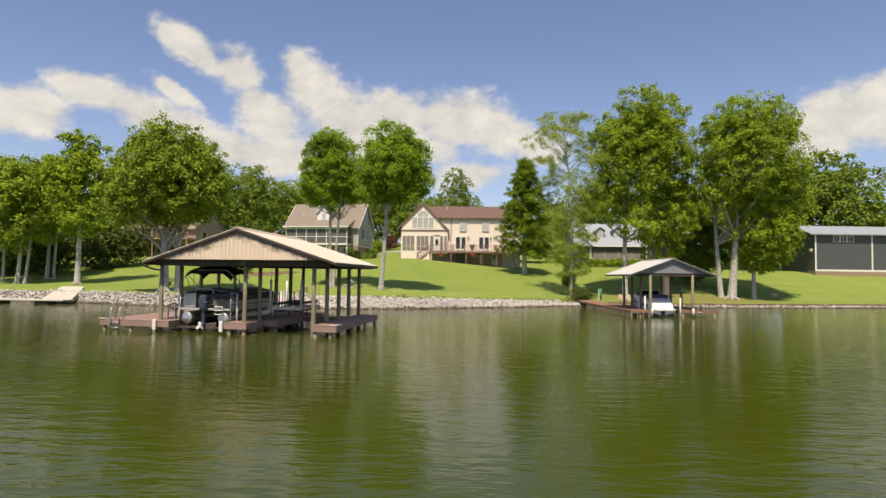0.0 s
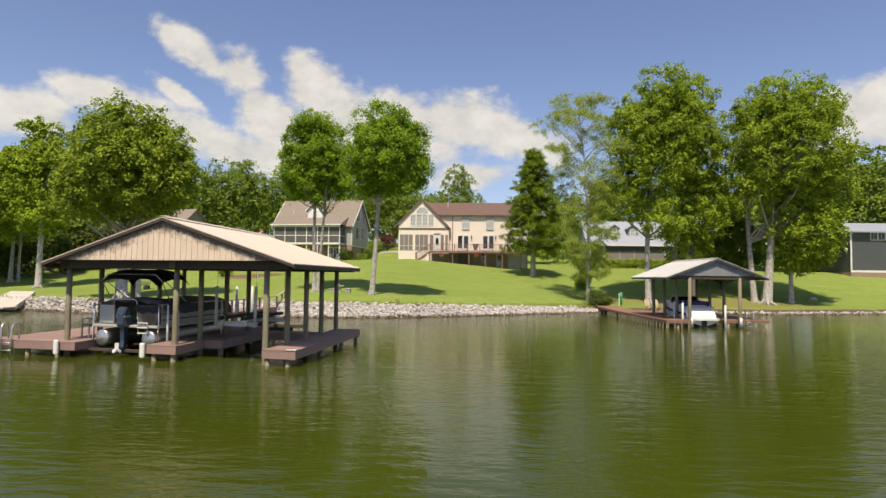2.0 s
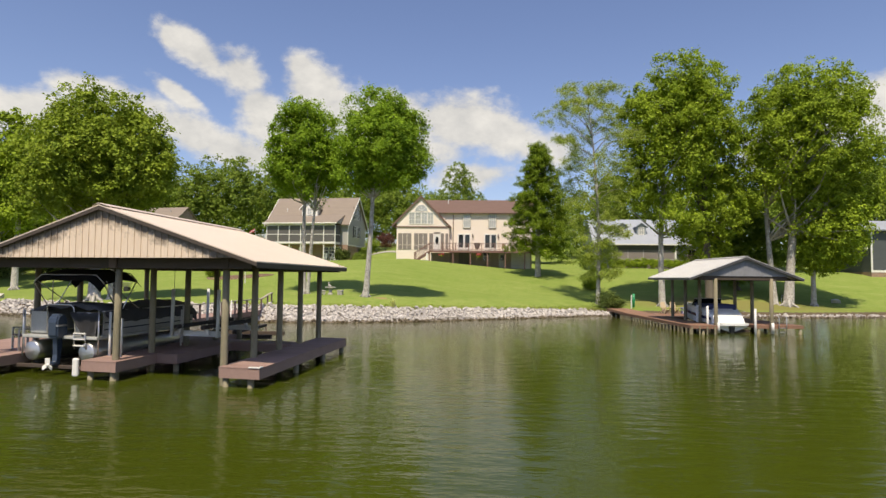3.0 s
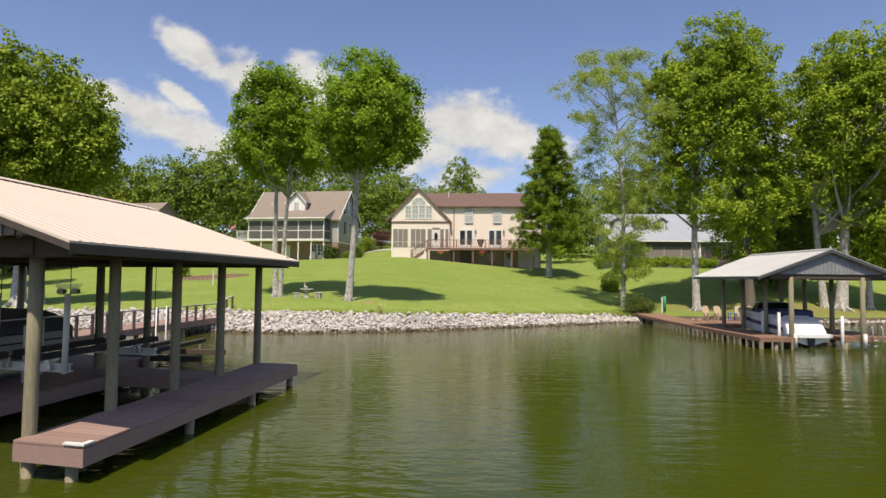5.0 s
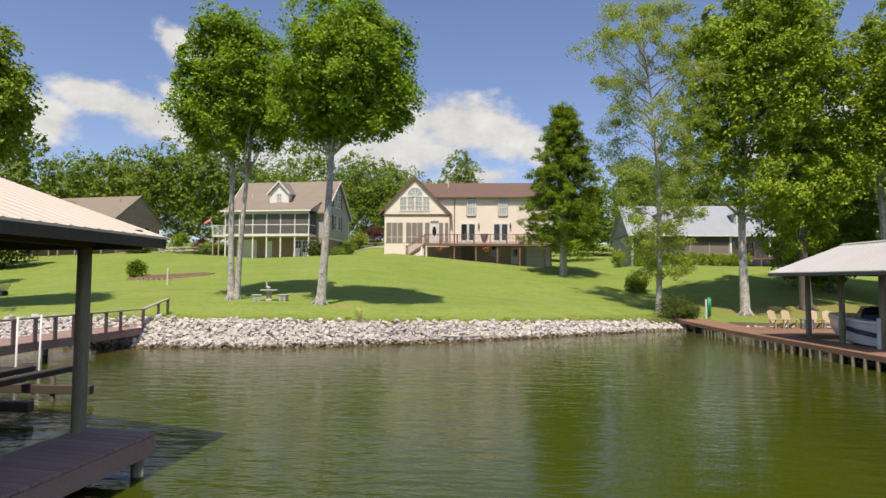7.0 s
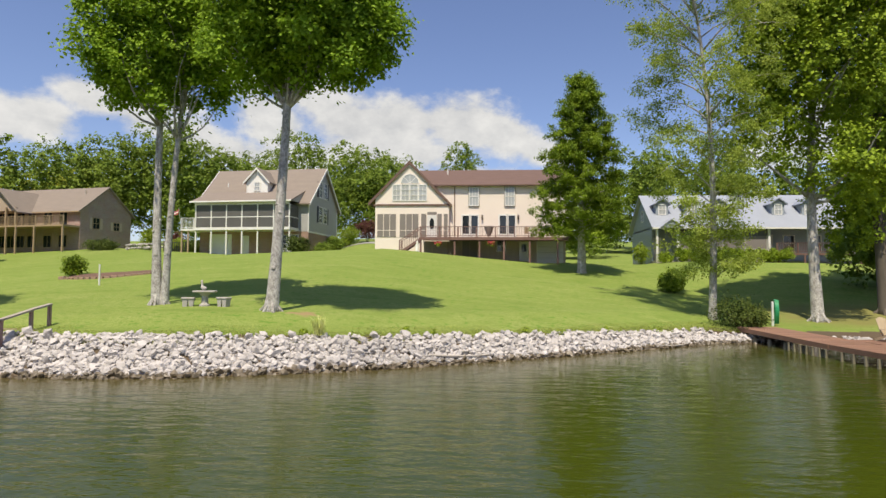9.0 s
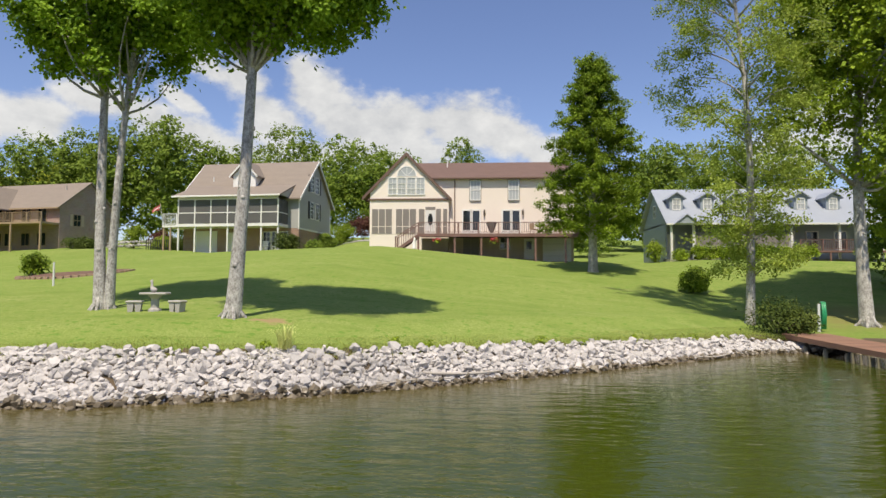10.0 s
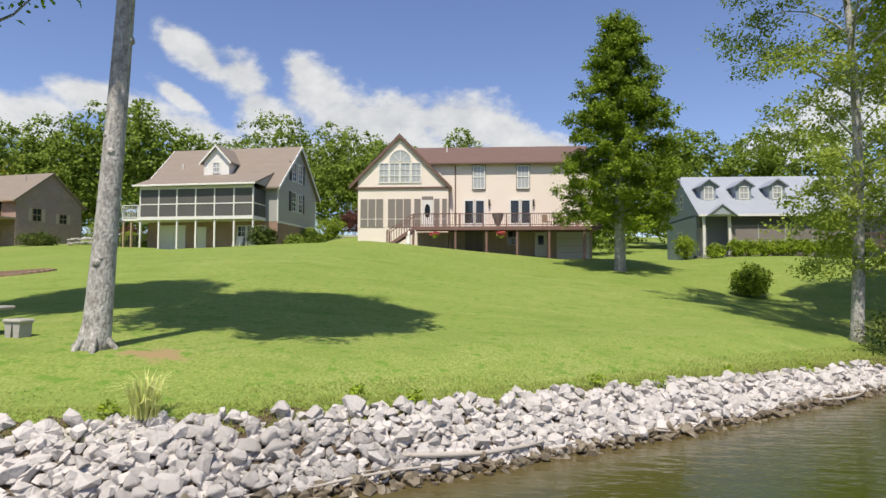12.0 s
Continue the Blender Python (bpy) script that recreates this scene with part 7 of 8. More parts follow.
def brick_house():
    m = pose(-45.3, 93.0, 0, 0, 0, -11)
    h = empty("brick_house", m, "tan brick house with long balcony and taupe shingle roof", "house")
    X0 = -14.5
    ry, rz, ez = 3.75, 13.25, 10.15
    part("wall", box(X0, 0, 0, 7.5, 4.4, 10.2), M["brick_tan"], h)
    for xg in (-0.1, X0):
        part("end_gable", prism([(0, 10.18), (7.5, 10.18), (ry, rz - 0.1)], xg, xg + 0.1, "x"), M["brick_tan"], h)
    for ye in (-0.45, 7.95):
        part("roof", slab([(X0 - 0.3, ye, ez - 0.15), (0.3, ye, ez - 0.15), (0.3, ry, rz), (X0 - 0.3, ry, rz)], 0.14), M["shingle_tan"], h)
    part("gutter", box(X0, 0.3, -0.55, -0.45, ez - 0.3, ez - 0.15), M["tan_wood"], h)
    for y, w, hh in ((2.2, 0.9, 1.2), (5.2, 0.8, 0.9)):
        window(h, 0.01, y, 8.2, w, hh, 2, 2, face="x", trim="tan_wood")
        for ys in (y - w / 2 - 0.28, y + w / 2 + 0.28):
            part("shutter", box(0.0, 0.05, ys - 0.18, ys + 0.18, 8.15, 8.25 + hh), M["siding_tan"], h, "pale tan shutter")
    # front gable over the balcony
    xg = -9.2
    part("front_gable", prism([(xg - 2.6, 10.0), (xg + 2.6, 10.0), (xg, 12.35)], -1.9, 3.0), M["siding_tan"], h)
    for xe in (xg - 3.0, xg + 3.0):
        part("roof", slab([(xg, -2.4, 12.6), (xg, 3.6, 12.6), (xe, 3.6, 9.85), (xe, -2.4, 9.85)], 0.14), M["shingle_tan"], h)
    part("balcony_floor", box(X0 - 0.8, 0.0, -2.2, 0.0, 8.15, 8.35), M["tan_wood"], h)
    railing(h, [(X0 - 0.8, -2.15), (0.0, -2.15)], 8.35, 0.95, M["tan_wood"], 2.0)
    for x in (X0 - 0.7, -12.0, -10.6, -8.0, -6.6, -4.0, -0.1):
        part("balcony_post", box(x - 0.08, x + 0.08, -2.2, -2.04, 4.6, 8.2), M["tan_wood"], h)
    for x in (-11.7, -10.3, -8.1, -6.7):
        part("porch_post", box(x - 0.09, x + 0.09, -2.2, -2.02, 8.3, 10.4), M["tan_wood"], h)
    for k, x in enumerate((-13.2, -11.2, -9.8, -8.4, -6.8, -4.5, -2.3)):
        window(h, x, 0, 8.45, 1.1, 1.5, 2, 1, trim="tan_wood")
        window(h, x, 0, 6.0, 1.1, 1.3, 2, 1, trim="tan_wood")
    part("chimney_vent", tube([(-2.0, 2.6, 12.2), (-2.0, 2.6, 12.8)], 0.06, 8), M["concrete"], h)
    for k in range(10):
        part("stair_tread", box(X0 - 1.1 - 0.28 * k, X0 - 0.8 - 0.28 * k, -2.1, -1.0, 8.1 - 0.2 * k, 8.15 - 0.2 * k), M["tan_wood"], h)
    part("stair_stringer", prism([(X0 - 0.8, 8.2), (X0 - 3.7, 6.1), (X0 - 3.7, 5.8), (X0 - 0.8, 7.9)], -2.15, -2.09), M["tan_wood"], h)


brick_house()


def dark_shed():
    m = pose(45.9, 80.0, 0, 0, 0, 4)
    h = empty("garage_building", m, "charcoal sided outbuilding with white trim and pale roof", "outbuilding")
    part("base_course", box(0, 15.0, 0.0, 8.0, 3.0, 4.05), M["brick_brown"], h)
    part("wall", box(0.05, 14.95, 0.05, 7.95, 4.05, 9.1), M["siding_char"], h)
    part("trim_band", box(-0.02, 15.0, -0.02, 0.05, 4.0, 4.25), M["white"], h)
    for x in (-0.02, 7.55):
        part("corner_board", box(x, x + 0.18, -0.03, 0.05, 4.26, 9.05), M["white"], h)
    for ye, ze in ((-0.55, 9.0), (8.5, 9.0)):
        part("roof", slab([(-0.9, ye, ze), (15.6, ye, ze), (15.6, 4.0, 10.4), (-0.9, 4.0, 10.4)], 0.16), M["metal_grey"], h)
    for xg in (0.0, 14.9):
        part("end_gable", prism([(0, 9.0), (8, 9.0), (4, 10.25)], xg, xg + 0.1, "x"), M["siding_char"], h)
    for k in range(3):
        window(h, 2.9 + 0.92 * k, 0.05, 8.0, 0.78, 0.85, 2, 1)
    part("side_lamp", tube([(-0.2, 0.3, 6.9), (-0.45, 0.3, 6.75)], [0.06, 0.3], 10), M["white"], h)


dark_shed()


# ---- shore rocks ----
def rock_mesh(name, rng, mat, worn=0.05, points=14):
    """A broken, angular stone: the hull of a few points strewn over a ball."""
    bm = bmesh.new()
    for _ in range(points):
        d = Vector(rng.normal(size=3)).normalized()
        bm.verts.new(d * rng.uniform(0.72, 1.08))
    r = bmesh.ops.convex_hull(bm, input=bm.verts)
    loose = [v for v in bm.verts if not v.link_faces]
    bmesh.ops.delete(bm, geom=loose, context="VERTS")
    if worn:
        bmesh.ops.bevel(bm, geom=list(bm.edges), offset=worn, segments=1, affect="EDGES")
    bmesh.ops.triangulate(bm, faces=bm.faces)
    return mesh_of(name, bm, mat)


def build_rocks():
    rng = np.random.default_rng(8)
    bank = empty("riprap_bank", Matrix(), "loose bank of pale limestone rocks along the shore", "rock bank")
    kinds = [rock_mesh("rock", rng, M["rock"], 0.10, 16) for _ in range(14)]
    plain = [rock_mesh("rock", rng, M["rock"], 0, 15) for _ in range(14)]
    spots, bed = [], []
    for x in np.concatenate([np.arange(-75, -20, 0.16), np.arange(-20, 13, 0.105), np.arange(13, 70, 0.15)]):
        wide = np.interp(x, [-60, -12, 2, 9, 12, 30], [1.6, 1.5, 1.45, 1.2, 0.75, 0.7])
        rows = int(wide / 0.105)
        for k in range(rows):
            s = -0.26 + wide * (k + rng.uniform(0.1, 0.9)) / rows
            if s > wide - 0.45 and rng.random() < 0.35 + 0.4 * noise.noise((x * 0.5, 3.1, 0)):
                continue
            xx = x + rng.uniform(-0.1, 0.1)
            size = min(0.165, 0.092 * math.exp(rng.normal() * 0.28))
            spots.append((xx, float(shore(xx)) + s, size))
            if -22 < xx < 14 and s > 0.05:
                bed.append((xx + 0.06, float(shore(xx)) + s + 0.05, 0.105))
    near = [p for p in spots if -8.5 < p[0] < 5.5]
    near.sort(key=lambda p: (p[0] + 2.0) ** 2 + (p[1] - 43.5) ** 2)
    chosen = set(id(p) for p in near[:300])
    base = [np.array([v.co[:] for v in k.vertices]) for k in plain]
    tris = [np.array([list(f.vertices) for f in k.polygons]) for k in plain]
    V, Fc, n = [], [], 0
    wetV, wetF, wn = [], [], 0
    under = set(id(p) for p in bed)
    for p in spots + bed:
        x, y, r = p
        k = int(rng.integers(len(kinds)))
        sx, sy, sz = r * rng.uniform(0.9, 1.35), r * rng.uniform(0.85, 1.2), r * rng.uniform(0.7, 0.95)
        z = gz(x, y) + (0.25 * sz if id(p) in under else 0.45 * sz + rng.uniform(-0.03, 0.09))
        e = Euler((rng.uniform(-0.5, 0.5), rng.uniform(-0.5, 0.5), rng.uniform(0, 6.28)))
        m = Matrix.LocRotScale((x, y, z), e, (sx, sy, sz))
        if id(p) in chosen and y - float(shore(x)) >= 0.10:
            ob = new("rock", kinds[k])
            ob.parent = bank
            ob.matrix_basis = m
        else:
            A = np.array(m)
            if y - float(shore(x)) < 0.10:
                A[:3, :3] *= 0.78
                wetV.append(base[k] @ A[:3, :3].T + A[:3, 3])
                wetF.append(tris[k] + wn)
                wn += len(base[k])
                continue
            V.append(base[k] @ A[:3, :3].T + A[:3, 3])
            Fc.append(tris[k] + n)
            n += len(base[k])
    heap = new("riprap", raw_mesh("riprap", np.concatenate(V), np.concatenate(Fc), M["rock_far"]))
    heap.parent = bank
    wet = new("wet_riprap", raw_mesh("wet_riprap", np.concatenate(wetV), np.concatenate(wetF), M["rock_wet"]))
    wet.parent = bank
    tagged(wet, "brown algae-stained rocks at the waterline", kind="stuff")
    tagged(heap, "pale limestone rocks heaped on the bank", kind="stuff")


build_rocks()


# ---- lawn furniture, shrubs and small things ----
def shrub(name, x, y, w, h, leafmat, label, seed, leaf=0.09, clumps=90, per=40, category="shrub", z=None, spread=0.3, group=""):
    rng = np.random.default_rng(seed)
    zz = gz(x, y) if z is None else z
    ob = empty(name, pose(x, y, zz), label, category, group)
    lobes = [(0, 0, h * 0.5, w * 0.42, w * 0.42, h * 0.45)] + [(rng.uniform(-0.25, 0.25) * w, rng.uniform(-0.2, 0.2) * w, h * rng.uniform(0.4, 0.75), w * 0.25, w * 0.25, h * 0.25) for _ in range(4)]
    v, f, c = leaf_cloud(rng, lobes, clumps, per, leaf, spread, 0.5)
    v[:, 2] = np.maximum(v[:, 2], 0.02)
    crown = new("foliage", raw_mesh("foliage", v, f, leafmat))
    crown.parent = ob
    bm = bmesh.new()
    for k in range(5):
        q = c[k]
        add_tube(bm, [(0.05 * k - 0.1, 0, -0.05), (q[0] * 0.5, q[1] * 0.5, max(q[2] * 0.5, 0.1)), tuple(q)], [0.03, 0.02, 0.008], 6)
    part("stems", bm, M["bark_dark"], ob)
    return ob


def stone_set():
    x0, y0 = -9.72, 48.75
    t = empty("garden_table", pose(x0, y0, gz(x0, y0), 0, 0, 12), "pale concrete garden table on the lawn", "table")
    part("tabletop", box(-0.37, 0.37, -0.27, 0.27, 0.50, 0.57, 0.025), M["concrete"], t)
    part("pedestal", tube([(0, 0, -0.03), (0, 0, 0.08), (0, 0, 0.13), (0, 0, 0.38), (0, 0, 0.505)], [0.20, 0.19, 0.12, 0.11, 0.22], 8), M["concrete"], t)
    bird = tube([(-0.20, 0, 0.10), (-0.12, 0, 0.10), (0.0, 0, 0.10), (0.10, 0, 0.14), (0.13, 0, 0.26), (0.12, 0, 0.36), (0.15, 0, 0.42), (0.24, 0, 0.40)], [0.02, 0.07, 0.10, 0.08, 0.045, 0.04, 0.06, 0.012], 12)
    thing("bird_statue", bird, M["concrete"], pose(x0 - 0.05, y0, gz(x0, y0) + 0.57, 0, 0, 150) @ Matrix.Scale(0.78, 4), "small grey concrete bird statue on the garden table", "statue", smooth=True)
    for x, y, r in ((-10.25, 48.62, 20), (-8.98, 48.62, -14)):
        b = empty("garden_bench", pose(x, y, gz(x, y), 0, 0, r), "short pale concrete garden bench on the lawn", "bench", "benches at the garden table")
        part("seat", box(-0.23, 0.23, -0.15, 0.15, 0.28, 0.35, 0.025), M["concrete"], b)
        for sx in (-0.1, 0.1):
            part("leg", prism([(sx - 0.06, -0.03), (sx + 0.06, -0.03), (sx + 0.09, 0.28), (sx - 0.09, 0.28)], -0.12, 0.12), M["concrete"], b)


stone_set()

M["green_paint"] = surface("green_plastic", (0.015, 0.30, 0.13), (0.02, 0.24, 0.10), rough=0.4)
hp = empty("hose_post", pose(13.35, 57.4, gz(13.35, 57.4)), "white post with a coiled green garden hose", "hose post")
part("post", box(-0.16, -0.07, -0.05, 0.05, -0.2, 1.12, 0.01), M["pvc"], hp)
bmh = bmesh.new()
for k in range(5):
    x = -0.02 + 0.035 * k
    add_tube(bmh, [(x, -0.06 + 0.02 * (k % 2), 1.2), (x + 0.01, -0.10, 0.7), (x, -0.06, 0.12), (x, 0.04, 0.10), (x, 0.06, 0.7), (x, 0.03, 1.22)], 0.022, 6)
part("hose", bmh, M["green_paint"], hp, "bright green hose", smooth=True)
part("hook", tube([(-0.08, 0, 1.15), (0.14, 0, 1.2)], 0.02, 6), M["black"], hp)

shrub("shrub", 10.9, 55.6, 2.2, 1.1, M["leaf_dark"], "dark loose shrub beside the pier landing", 61, clumps=105, per=24, spread=0.62, leaf=0.08)
shrub("shrub", 11.6, 55.7, 1.2, 0.8, M["leaf_dark"], "dark loose shrub beside the pier landing", 62, clumps=80)
shrub("round_shrub", 11.7, 67.5, 1.75, 1.45, M["leaf_cedar"], "rounded evergreen shrub on the lawn", 63, clumps=170, per=45)
for k in range(10):
    shrub("hedge_shrub", 16.9 + 0.95 * k, 82.2, 1.25, 1.15, M["leaf_bright"], "clipped bright green hedge shrub along the porch", 70 + k, clumps=70, per=36, spread=0.3, group="hedge along the porch")
shrub("flowering_shrub", 13.6, 82.6, 1.7, 1.7, M["leaf_olive"], "reddish shrub beside the blue-grey house", 81, clumps=80)
shrub("shrub", 15.4, 81.9, 1.2, 0.8, M["leaf_bright"], "low bright shrub at the house corner", 82, clumps=60)
shrub("shrub", 29.3, 81.2, 1.6, 1.5, M["leaf_wood"], "green shrub beside the side deck", 83, clumps=70)
for k, (x, y, w, h2, mt) in enumerate([(-16.4, 80.6, 2.1, 1.35, "leaf_dark"), (-14.9, 83.0, 1.2, 0.8, "leaf_wood"), (-15.2, 88.5, 1.3, 1.5, "leaf_wood"), (-16.5, 99.5, 3.0, 2.6, "leaf_olive")]):
    shrub("shrub", x, y, w, h2, M[mt], "leafy shrub beside the grey house", 90 + k, clumps=110, leaf=0.12, spread=0.4)
for k, (x, y, w, h2) in enumerate([(-41.2, 90.5, 3.6, 1.1), (-38.8, 96.0, 2.6, 2.6), (-36.5, 98.0, 2.0, 1.4), (-33.0, 92.0, 3.0, 1.4), (-30.5, 90.0, 2.0, 1.2)]):
    shrub("shrub", x, y, w, h2, M["leaf_dark"] if k % 2 == 0 else M["leaf_olive"], "dark clipped shrub beside the brick house", 100 + k, clumps=100, leaf=0.12, spread=0.4)
shrub("round_shrub", -25.3, 64.0, 1.25, 1.15, M["leaf_cedar"], "small round shrub in the lawn bed", 110, clumps=90)


def far_bits():
    mp = empty("marker_post", pose(-19.56, 57.8, gz(-19.56, 57.8)), "white marker post on the lawn", "post")
    part("post", tube([(0, 0, -0.2), (0, 0, 1.05)], 0.045, 10), M["pvc"], mp)
    # brick edging of the flower bed
    bed = empty("flower_bed_edging", pose(-22.0, 62.8, gz(-22.0, 62.8)), "low curved brick edging of a flower bed", "edging")
    me = mesh_of("brick", box(-0.15, 0.15, -0.08, 0.08, -0.05, 0.10, 0.01), M["brick_brown"])
    for k in range(26):
        a = math.pi + math.pi * k / 25
        ob = new("brick", me)
        ob.parent = bed
        ob.location = (3.1 * math.cos(a), 1.5 * math.sin(a), gz(-22.0 + 3.1 * math.cos(a), 62.8 + 1.5 * math.sin(a)) - gz(-22.0, 62.8))
        ob.rotation_euler = (0, 0, a + math.pi / 2)
    bm = bmesh.new()
    mid = bm.verts.new((0, 0, 0.14))
    rim = []
    for k in range(28):
        a = 2 * math.pi * k / 28
        x, y = 3.0 * math.cos(a), 1.42 * math.sin(a)
        rim.append(bm.verts.new((x, y, gz(-22.0 + x, 62.8 + y) - gz(-22.0, 62.8) + 0.03)))
    for k in range(28):
        bm.faces.new((mid, rim[k], rim[(k + 1) % 28]))
    part("mulch", bm, M["mulch"], bed, "brown bark mulch")
    # grass tuft among the rocks
    rng = np.random.default_rng(33)
    v, f = [], []
    for k in range(150):
        a, ln, lean = rng.uniform(0, 6.28), rng.uniform(0.25, 0.68), rng.uniform(0.15, 1.0)
        d = np.array([math.cos(a), math.sin(a), 0])
        s = np.array([-d[1], d[0], 0]) * 0.008
        p0 = d * 0.05 + rng.normal(size=3) * 0.05 * np.array([1, 1, 0])
        p1 = p0 + d * lean * ln * 0.4 + np.array([0, 0, ln * 0.7])
        p2 = p0 + d * lean * ln + np.array([0, 0, ln * (1 - 0.4 * lean)])
        n = len(v)
        v += [p0 - s, p0 + s, p1 + s * 0.8, p1 - s * 0.8, p2 + s * 0.1, p2 - s * 0.1]
        f += [(n, n + 1, n + 2, n + 3), (n + 3, n + 2, n + 4, n + 5)]
    M["grass_blade"] = leaf_material("pale_grass_blade", (0.52, 0.58, 0.16), (0.74, 0.74, 0.34), 0.25)
    ob = new("grass_clump", raw_mesh("grass_clump", np.array(v), np.array(f), M["grass_blade"]))
    ob.location = (-4.75, 45.45, gz(-4.75, 45.45) + 0.1)
    tagged(ob, "tall pale grass clump growing among the rocks", "grass", kind="stuff")
    # weeds between the stones
    for k, (x, s) in enumerate(((-5.2, 1.3), (-2.4, 1.5), (-1.6, 1.2), (1.4, 1.3), (2.6, 1.0), (4.5, 1.2), (6.8, 1.0))):
        y = float(shore(x)) + s
        v, ff, _ = leaf_cloud(rng, [(0, 0, 0.05, 0.10, 0.09, 0.05)], 10, 12, 0.045, 0.08)
        w = new("weed", raw_mesh("weed", v, ff, M["leaf_bright"]))
        w.location = (x, y, gz(x, y) + 0.08)
        tagged(w, "small green weed sprouting between shore rocks", "weed", kind="stuff")
    # driftwood at the waterline
    M["driftwood"] = surface("bleached_driftwood", (0.50, 0.465, 0.42), (0.34, 0.30, 0.255), rough=0.85, scale=3, fine=30, bump=0.3, stretch=(0.5, 3, 3))
    for (x0, s0, x1, s1, r) in ((-1.7, 0.30, 0.3, 0.16, 0.036), (-2.6, -0.04, -1.0, 0.02, 0.02), (-3.3, 0.0, -1.9, 0.16, 0.015), (1.0, 0.1, 1.8, 0.2, 0.025), (6.3, -0.12, 8.0, -0.06, 0.028), (2.2, 0.02, 2.9, 0.12, 0.02)):
        y0, y1 = float(shore(x0)) + s0, float(shore(x1)) + s1
        lift = 0.12 if s0 > -0.2 else -0.02
        z0, z1 = max(gz(x0, y0), 0) + r + lift, max(gz(x1, y1), 0) + r + lift
        p = limb_path(rng, (x0, y0, z0), (x1, y1, z1), 0.05, 7)
        thing("driftwood", tube(p, [r * q for q in (0.7, 1, 0.95, 1, 0.9, 0.75, 0.5)], 8), M["driftwood"], Matrix(), "bleached driftwood branch lying on the waterline rocks", "driftwood", smooth=True)
    M["drift_twig"] = surface("washed_up_twig", (0.34, 0.26, 0.17), (0.20, 0.15, 0.095), rough=0.85, scale=4, fine=40, bump=0.2)
    # tangle of thin twigs and roots washed up along the waterline
    bm = bmesh.new()
    for k in range(170):
        x = rng.uniform(-14, 10)
        y = float(shore(x)) + rng.uniform(-0.10, 0.16)
        a, ln = rng.uniform(-0.9, 1.5), rng.uniform(0.15, 0.55)
        z = max(gz(x, y), 0) + rng.uniform(0.03, 0.13)
        p = limb_path(rng, (x, y, z), (x + ln * math.cos(a), y + ln * math.sin(a) * 0.4, max(0.0, z + rng.uniform(-0.10, 0.06))), 0.05, 4)
        q = rng.uniform(0.004, 0.008)
        add_tube(bm, p, [q, q, q * 0.8, q * 0.5], 5)
    thing("twigs", bm, M["drift_twig"], Matrix(), "thin washed-up twigs and roots along the waterline", "twigs", kind="stuff")
    # neighbour's concrete ramp and low dock
    M["pale_concrete"] = surface("pale_concrete", (0.56, 0.53, 0.46), (0.44, 0.41, 0.355), rough=0.85, scale=1.2, fine=20, bump=0.2)
    ramp = thing("boat_ramp", slab([(-36.8, 49.6, 1.30), (-34.4, 49.2, 1.30), (-32.3, 44.5, 0.36), (-35.0, 44.6, 0.36)], 0.3), M["pale_concrete"], Matrix(), "pale concrete landing slab on the rocky bank", "landing")
    low = empty("low_dock", Matrix(), "low pale floating dock beside the rocks", "dock")
    part("dock_deck", box(-56, -32.0, 43.0, 44.45, 0.24, 0.36, 0.02), M["pale_concrete"], low)
    for x in (-54, -50, -46, -42, -38, -34):
        part("float", box(x - 0.6, x + 0.6, 43.2, 44.3, -0.15, 0.22, 0.05), M["black"], low)
    # garden cart, far on the lawn
    c = empty("garden_cart", pose(-29.6, 56.0, gz(-29.6, 56.0), 0, 0, 20), "pale grey garden cart on the lawn", "cart")
    part("tub", loft([[(-0.6, -0.35, 0.35), (0.6, -0.35, 0.35), (0.6, 0.35, 0.35), (-0.6, 0.35, 0.35)], [(-0.8, -0.5, 0.75), (0.8, -0.5, 0.75), (0.8, 0.5, 0.75), (-0.8, 0.5, 0.75)]]), M["alu"], c)
    for x in (-0.45, 0.45):
        for y in (-0.45, 0.45):
            part("wheel", tube([(x, y - 0.05, 0.2), (x, y + 0.05, 0.2)], 0.2, 14), M["black"], c)
    # street lamp and driveway between the houses
    lampx, lampy = -11.6, 96.0
    lp = empty("lamp_pole", pose(lampx, lampy, gz(lampx, lampy)), "slim pale pole with a small lamp behind the houses", "lamp post")
    part("pole", tube([(0, 0, -0.3), (0, 0, 4.6)], [0.09, 0.06], 10), M["concrete"], lp)
    part("lamp_head", box(-0.15, 0.35, -0.12, 0.12, 4.5, 4.65, 0.03), M["white"], lp)
    xs, rows = np.linspace(0, 1, 14), []
    bm = bmesh.new()
    for t in xs:
        cx, cy = -16.5 + 7.5 * t, 93.5 + 3.0 * t * t
        rows.append([bm.verts.new((cx, cy - 1.6, gz(cx, cy - 1.6) + 0.06)), bm.verts.new((cx, cy + 1.6, gz(cx, cy + 1.6) + 0.06))])
    for a, b in zip(rows, rows[1:]):
        bm.faces.new((a[0], b[0], b[1], a[1]))
    thing("driveway", bm, M["concrete"], Matrix(), "pale concrete driveway curving between the houses", "driveway", kind="structure")


far_bits()


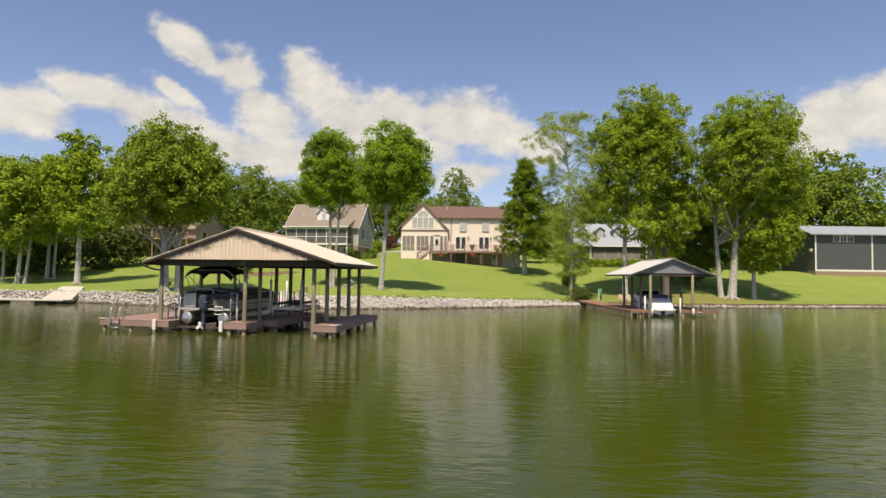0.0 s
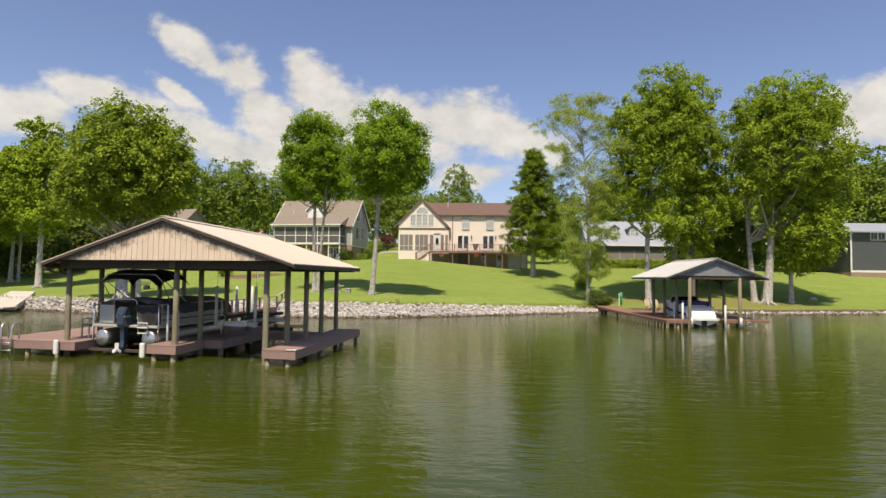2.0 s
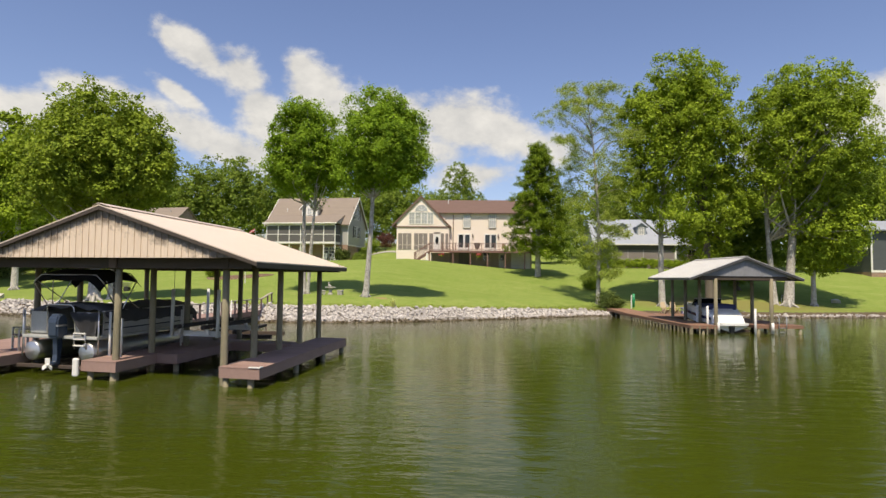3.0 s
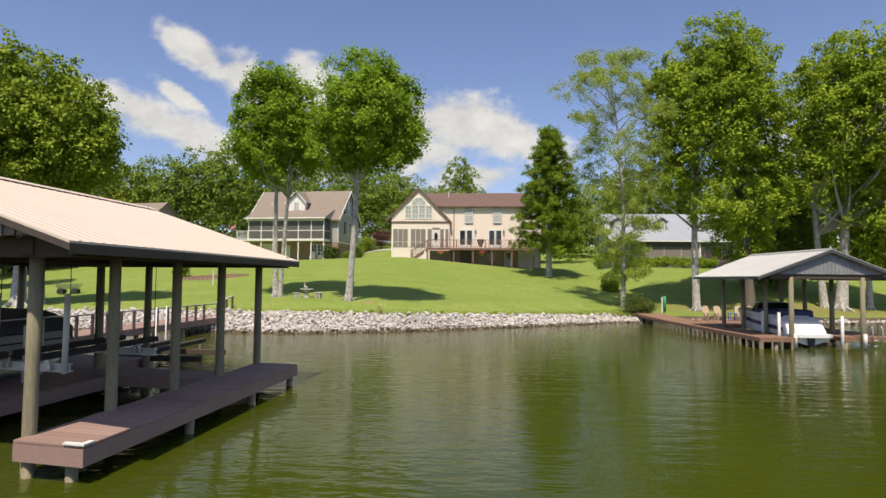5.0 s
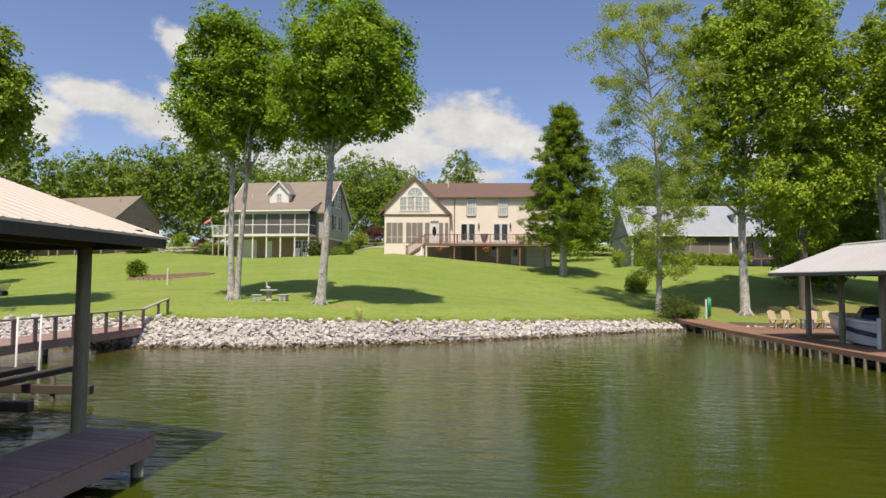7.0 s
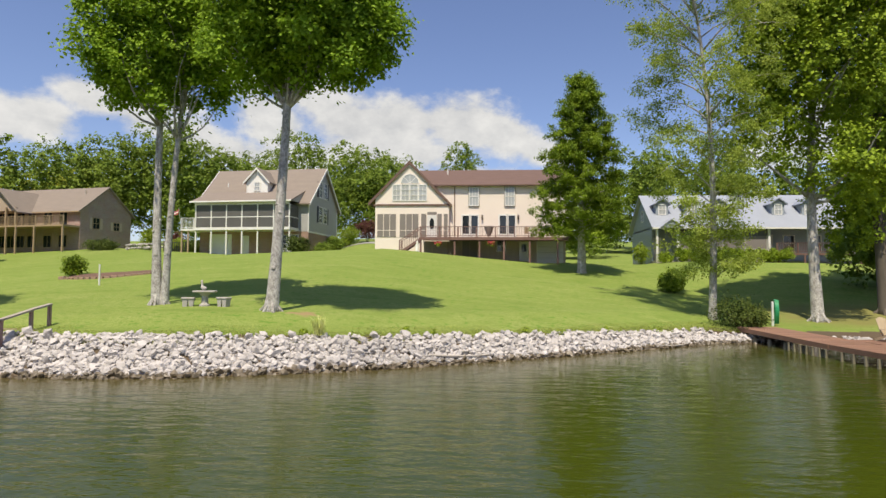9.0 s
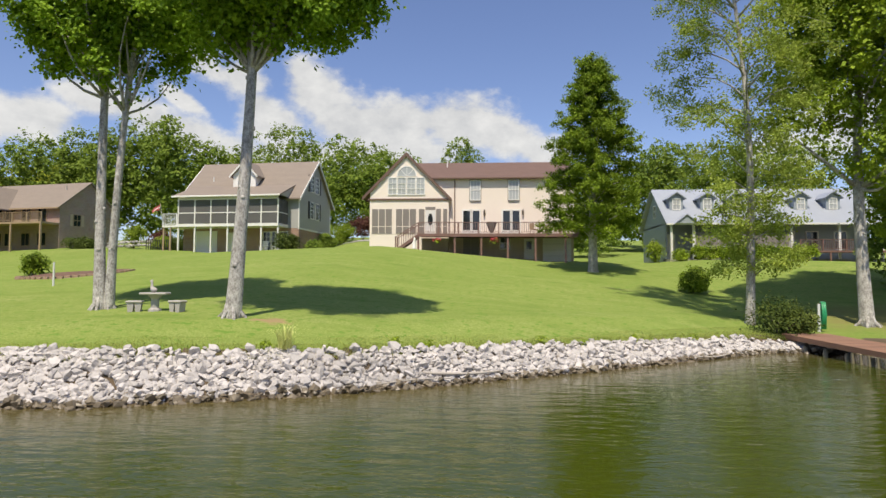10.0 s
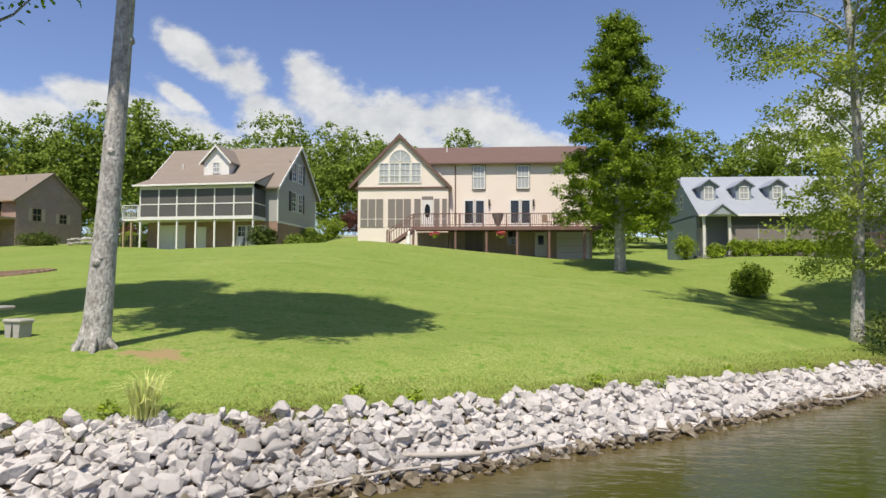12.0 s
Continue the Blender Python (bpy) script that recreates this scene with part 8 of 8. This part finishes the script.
def shore_bits():
    """Bench and stone under the poplars, and the terrace between the brick and the grey house."""
    slat_bench(pose(28.6, 63.9, gz(28.6, 63.9), 0, 0, 180), "dark slatted bench in the shade under the poplars")
    rng = np.random.default_rng(91)
    me = rock_mesh("stone", rng, M["rock"])
    ob = new("boulder", me)
    ob.matrix_world = Matrix.LocRotScale((33.5, 65.0, gz(33.5, 65.0) + 0.12), Euler((0.1, 0.05, 0.4)), (0.75, 0.45, 0.32))
    tagged(ob, "pale flat boulder lying on the shaded lawn", "boulder")
    wall = empty("retaining_wall", Matrix(), "low stacked wall of pale field stones on the terrace", "stone wall")
    mes = [rock_mesh("stone", rng, M["concrete"]) for _ in range(4)]
    for k in range(34):
        t = (k % 17) / 16
        x, y = -38.8 + 5.6 * t, 91.5 - 2.2 * t
        st = new("stone", mes[k % 4])
        st.parent = wall
        st.matrix_basis = Matrix.LocRotScale((x, y + 0.1 * (k // 17), gz(x, y) + 0.15 + 0.36 * (k // 17) + 0.3 * t), Euler((rng.uniform(-0.2, 0.2), rng.uniform(-0.2, 0.2), rng.uniform(0, 6))), (rng.uniform(0.16, 0.36), 0.24, rng.uniform(0.13, 0.26)))
    fence = empty("terrace_fence", Matrix(), "low dark iron fence beside the terrace wall", "fence")
    for k in range(12):
        x, y = -33.0 + 0.28 * k, 88.4 - 0.1 * k
        part("fence_post" if k % 4 == 0 else "picket", box(x - 0.03, x + 0.03, y - 0.03, y + 0.03, gz(x, y) - 0.1, gz(x, y) + 1.0), M["black"], fence)
    for dz in (0.25, 0.95):
        part("rail", tube([(-33.0, 88.4, gz(-33, 88.4) + dz), (-29.92, 87.3, gz(-29.92, 87.3) + dz)], 0.025, 6), M["black"], fence)
    M["leaf_red"] = leaf_material("plum_leaf", (0.075, 0.030, 0.025), (0.20, 0.085, 0.06), 0.3)
    shrub("shrub", -35.2, 95.0, 2.6, 2.0, M["leaf_red"], "rounded dark red shrub beside the brick house", 120, clumps=110, leaf=0.12, spread=0.4)
    shrub("shrub", -14.3, 101.0, 3.2, 2.8, M["leaf_red"], "pinkish red shrub between the two houses", 121, clumps=110, leaf=0.12, spread=0.4)
    x, y = -5.7, 78.25
    st = tube([(0, 0, -0.05), (0, 0, 0.12), (0, 0, 0.2), (0, 0, 0.5), (0.02, 0, 0.66), (0.02, 0, 0.72), (0.03, 0, 0.9)], [0.17, 0.17, 0.12, 0.15, 0.08, 0.1, 0.04], 10)
    thing("garden_statue", st, M["white"], pose(x, y, gz(x, y)), "small white garden statue beside the deck stairs", "statue", smooth=True)


shore_bits()


def lawn_blades():
    """Blades of grass along the ragged edge of the lawn above the rocks and over the nearest turf."""
    rng = np.random.default_rng(55)
    n = 26000
    x = rng.uniform(-15, 11, n)
    s = 0.95 + 1.5 * rng.random(n) ** 1.6
    y = shore(x) + s
    z = ground_z(x, y)
    h = rng.uniform(0.018, 0.036, n) * np.where(s < 1.7, 2.2, 1.0)
    a = rng.uniform(0, 6.283, n)
    d = np.stack([np.cos(a), np.sin(a), 0 * a], -1)
    w = np.stack([-d[:, 1], d[:, 0], 0 * a], -1) * rng.uniform(0.006, 0.011, n)[:, None]
    p = np.stack([x, y, z], -1)
    tip = p + d * (h * rng.uniform(0.5, 1.8, n))[:, None] + np.stack([0 * h, 0 * h, h], -1)
    v = np.stack([p - w, p + w, tip + w * 0.25, tip - w * 0.25], 1).reshape(-1, 3)
    M["turf_blade"] = leaf_material("turf_blade", (0.300, 0.370, 0.085), (0.440, 0.480, 0.150), 0.55)
    ob = new("grass", raw_mesh("grass", v, np.arange(4 * n).reshape(-1, 4), M["turf_blade"]))
    tagged(ob, "short green grass blades at the lawn edge above the rocks", "grass", kind="stuff")


lawn_blades()
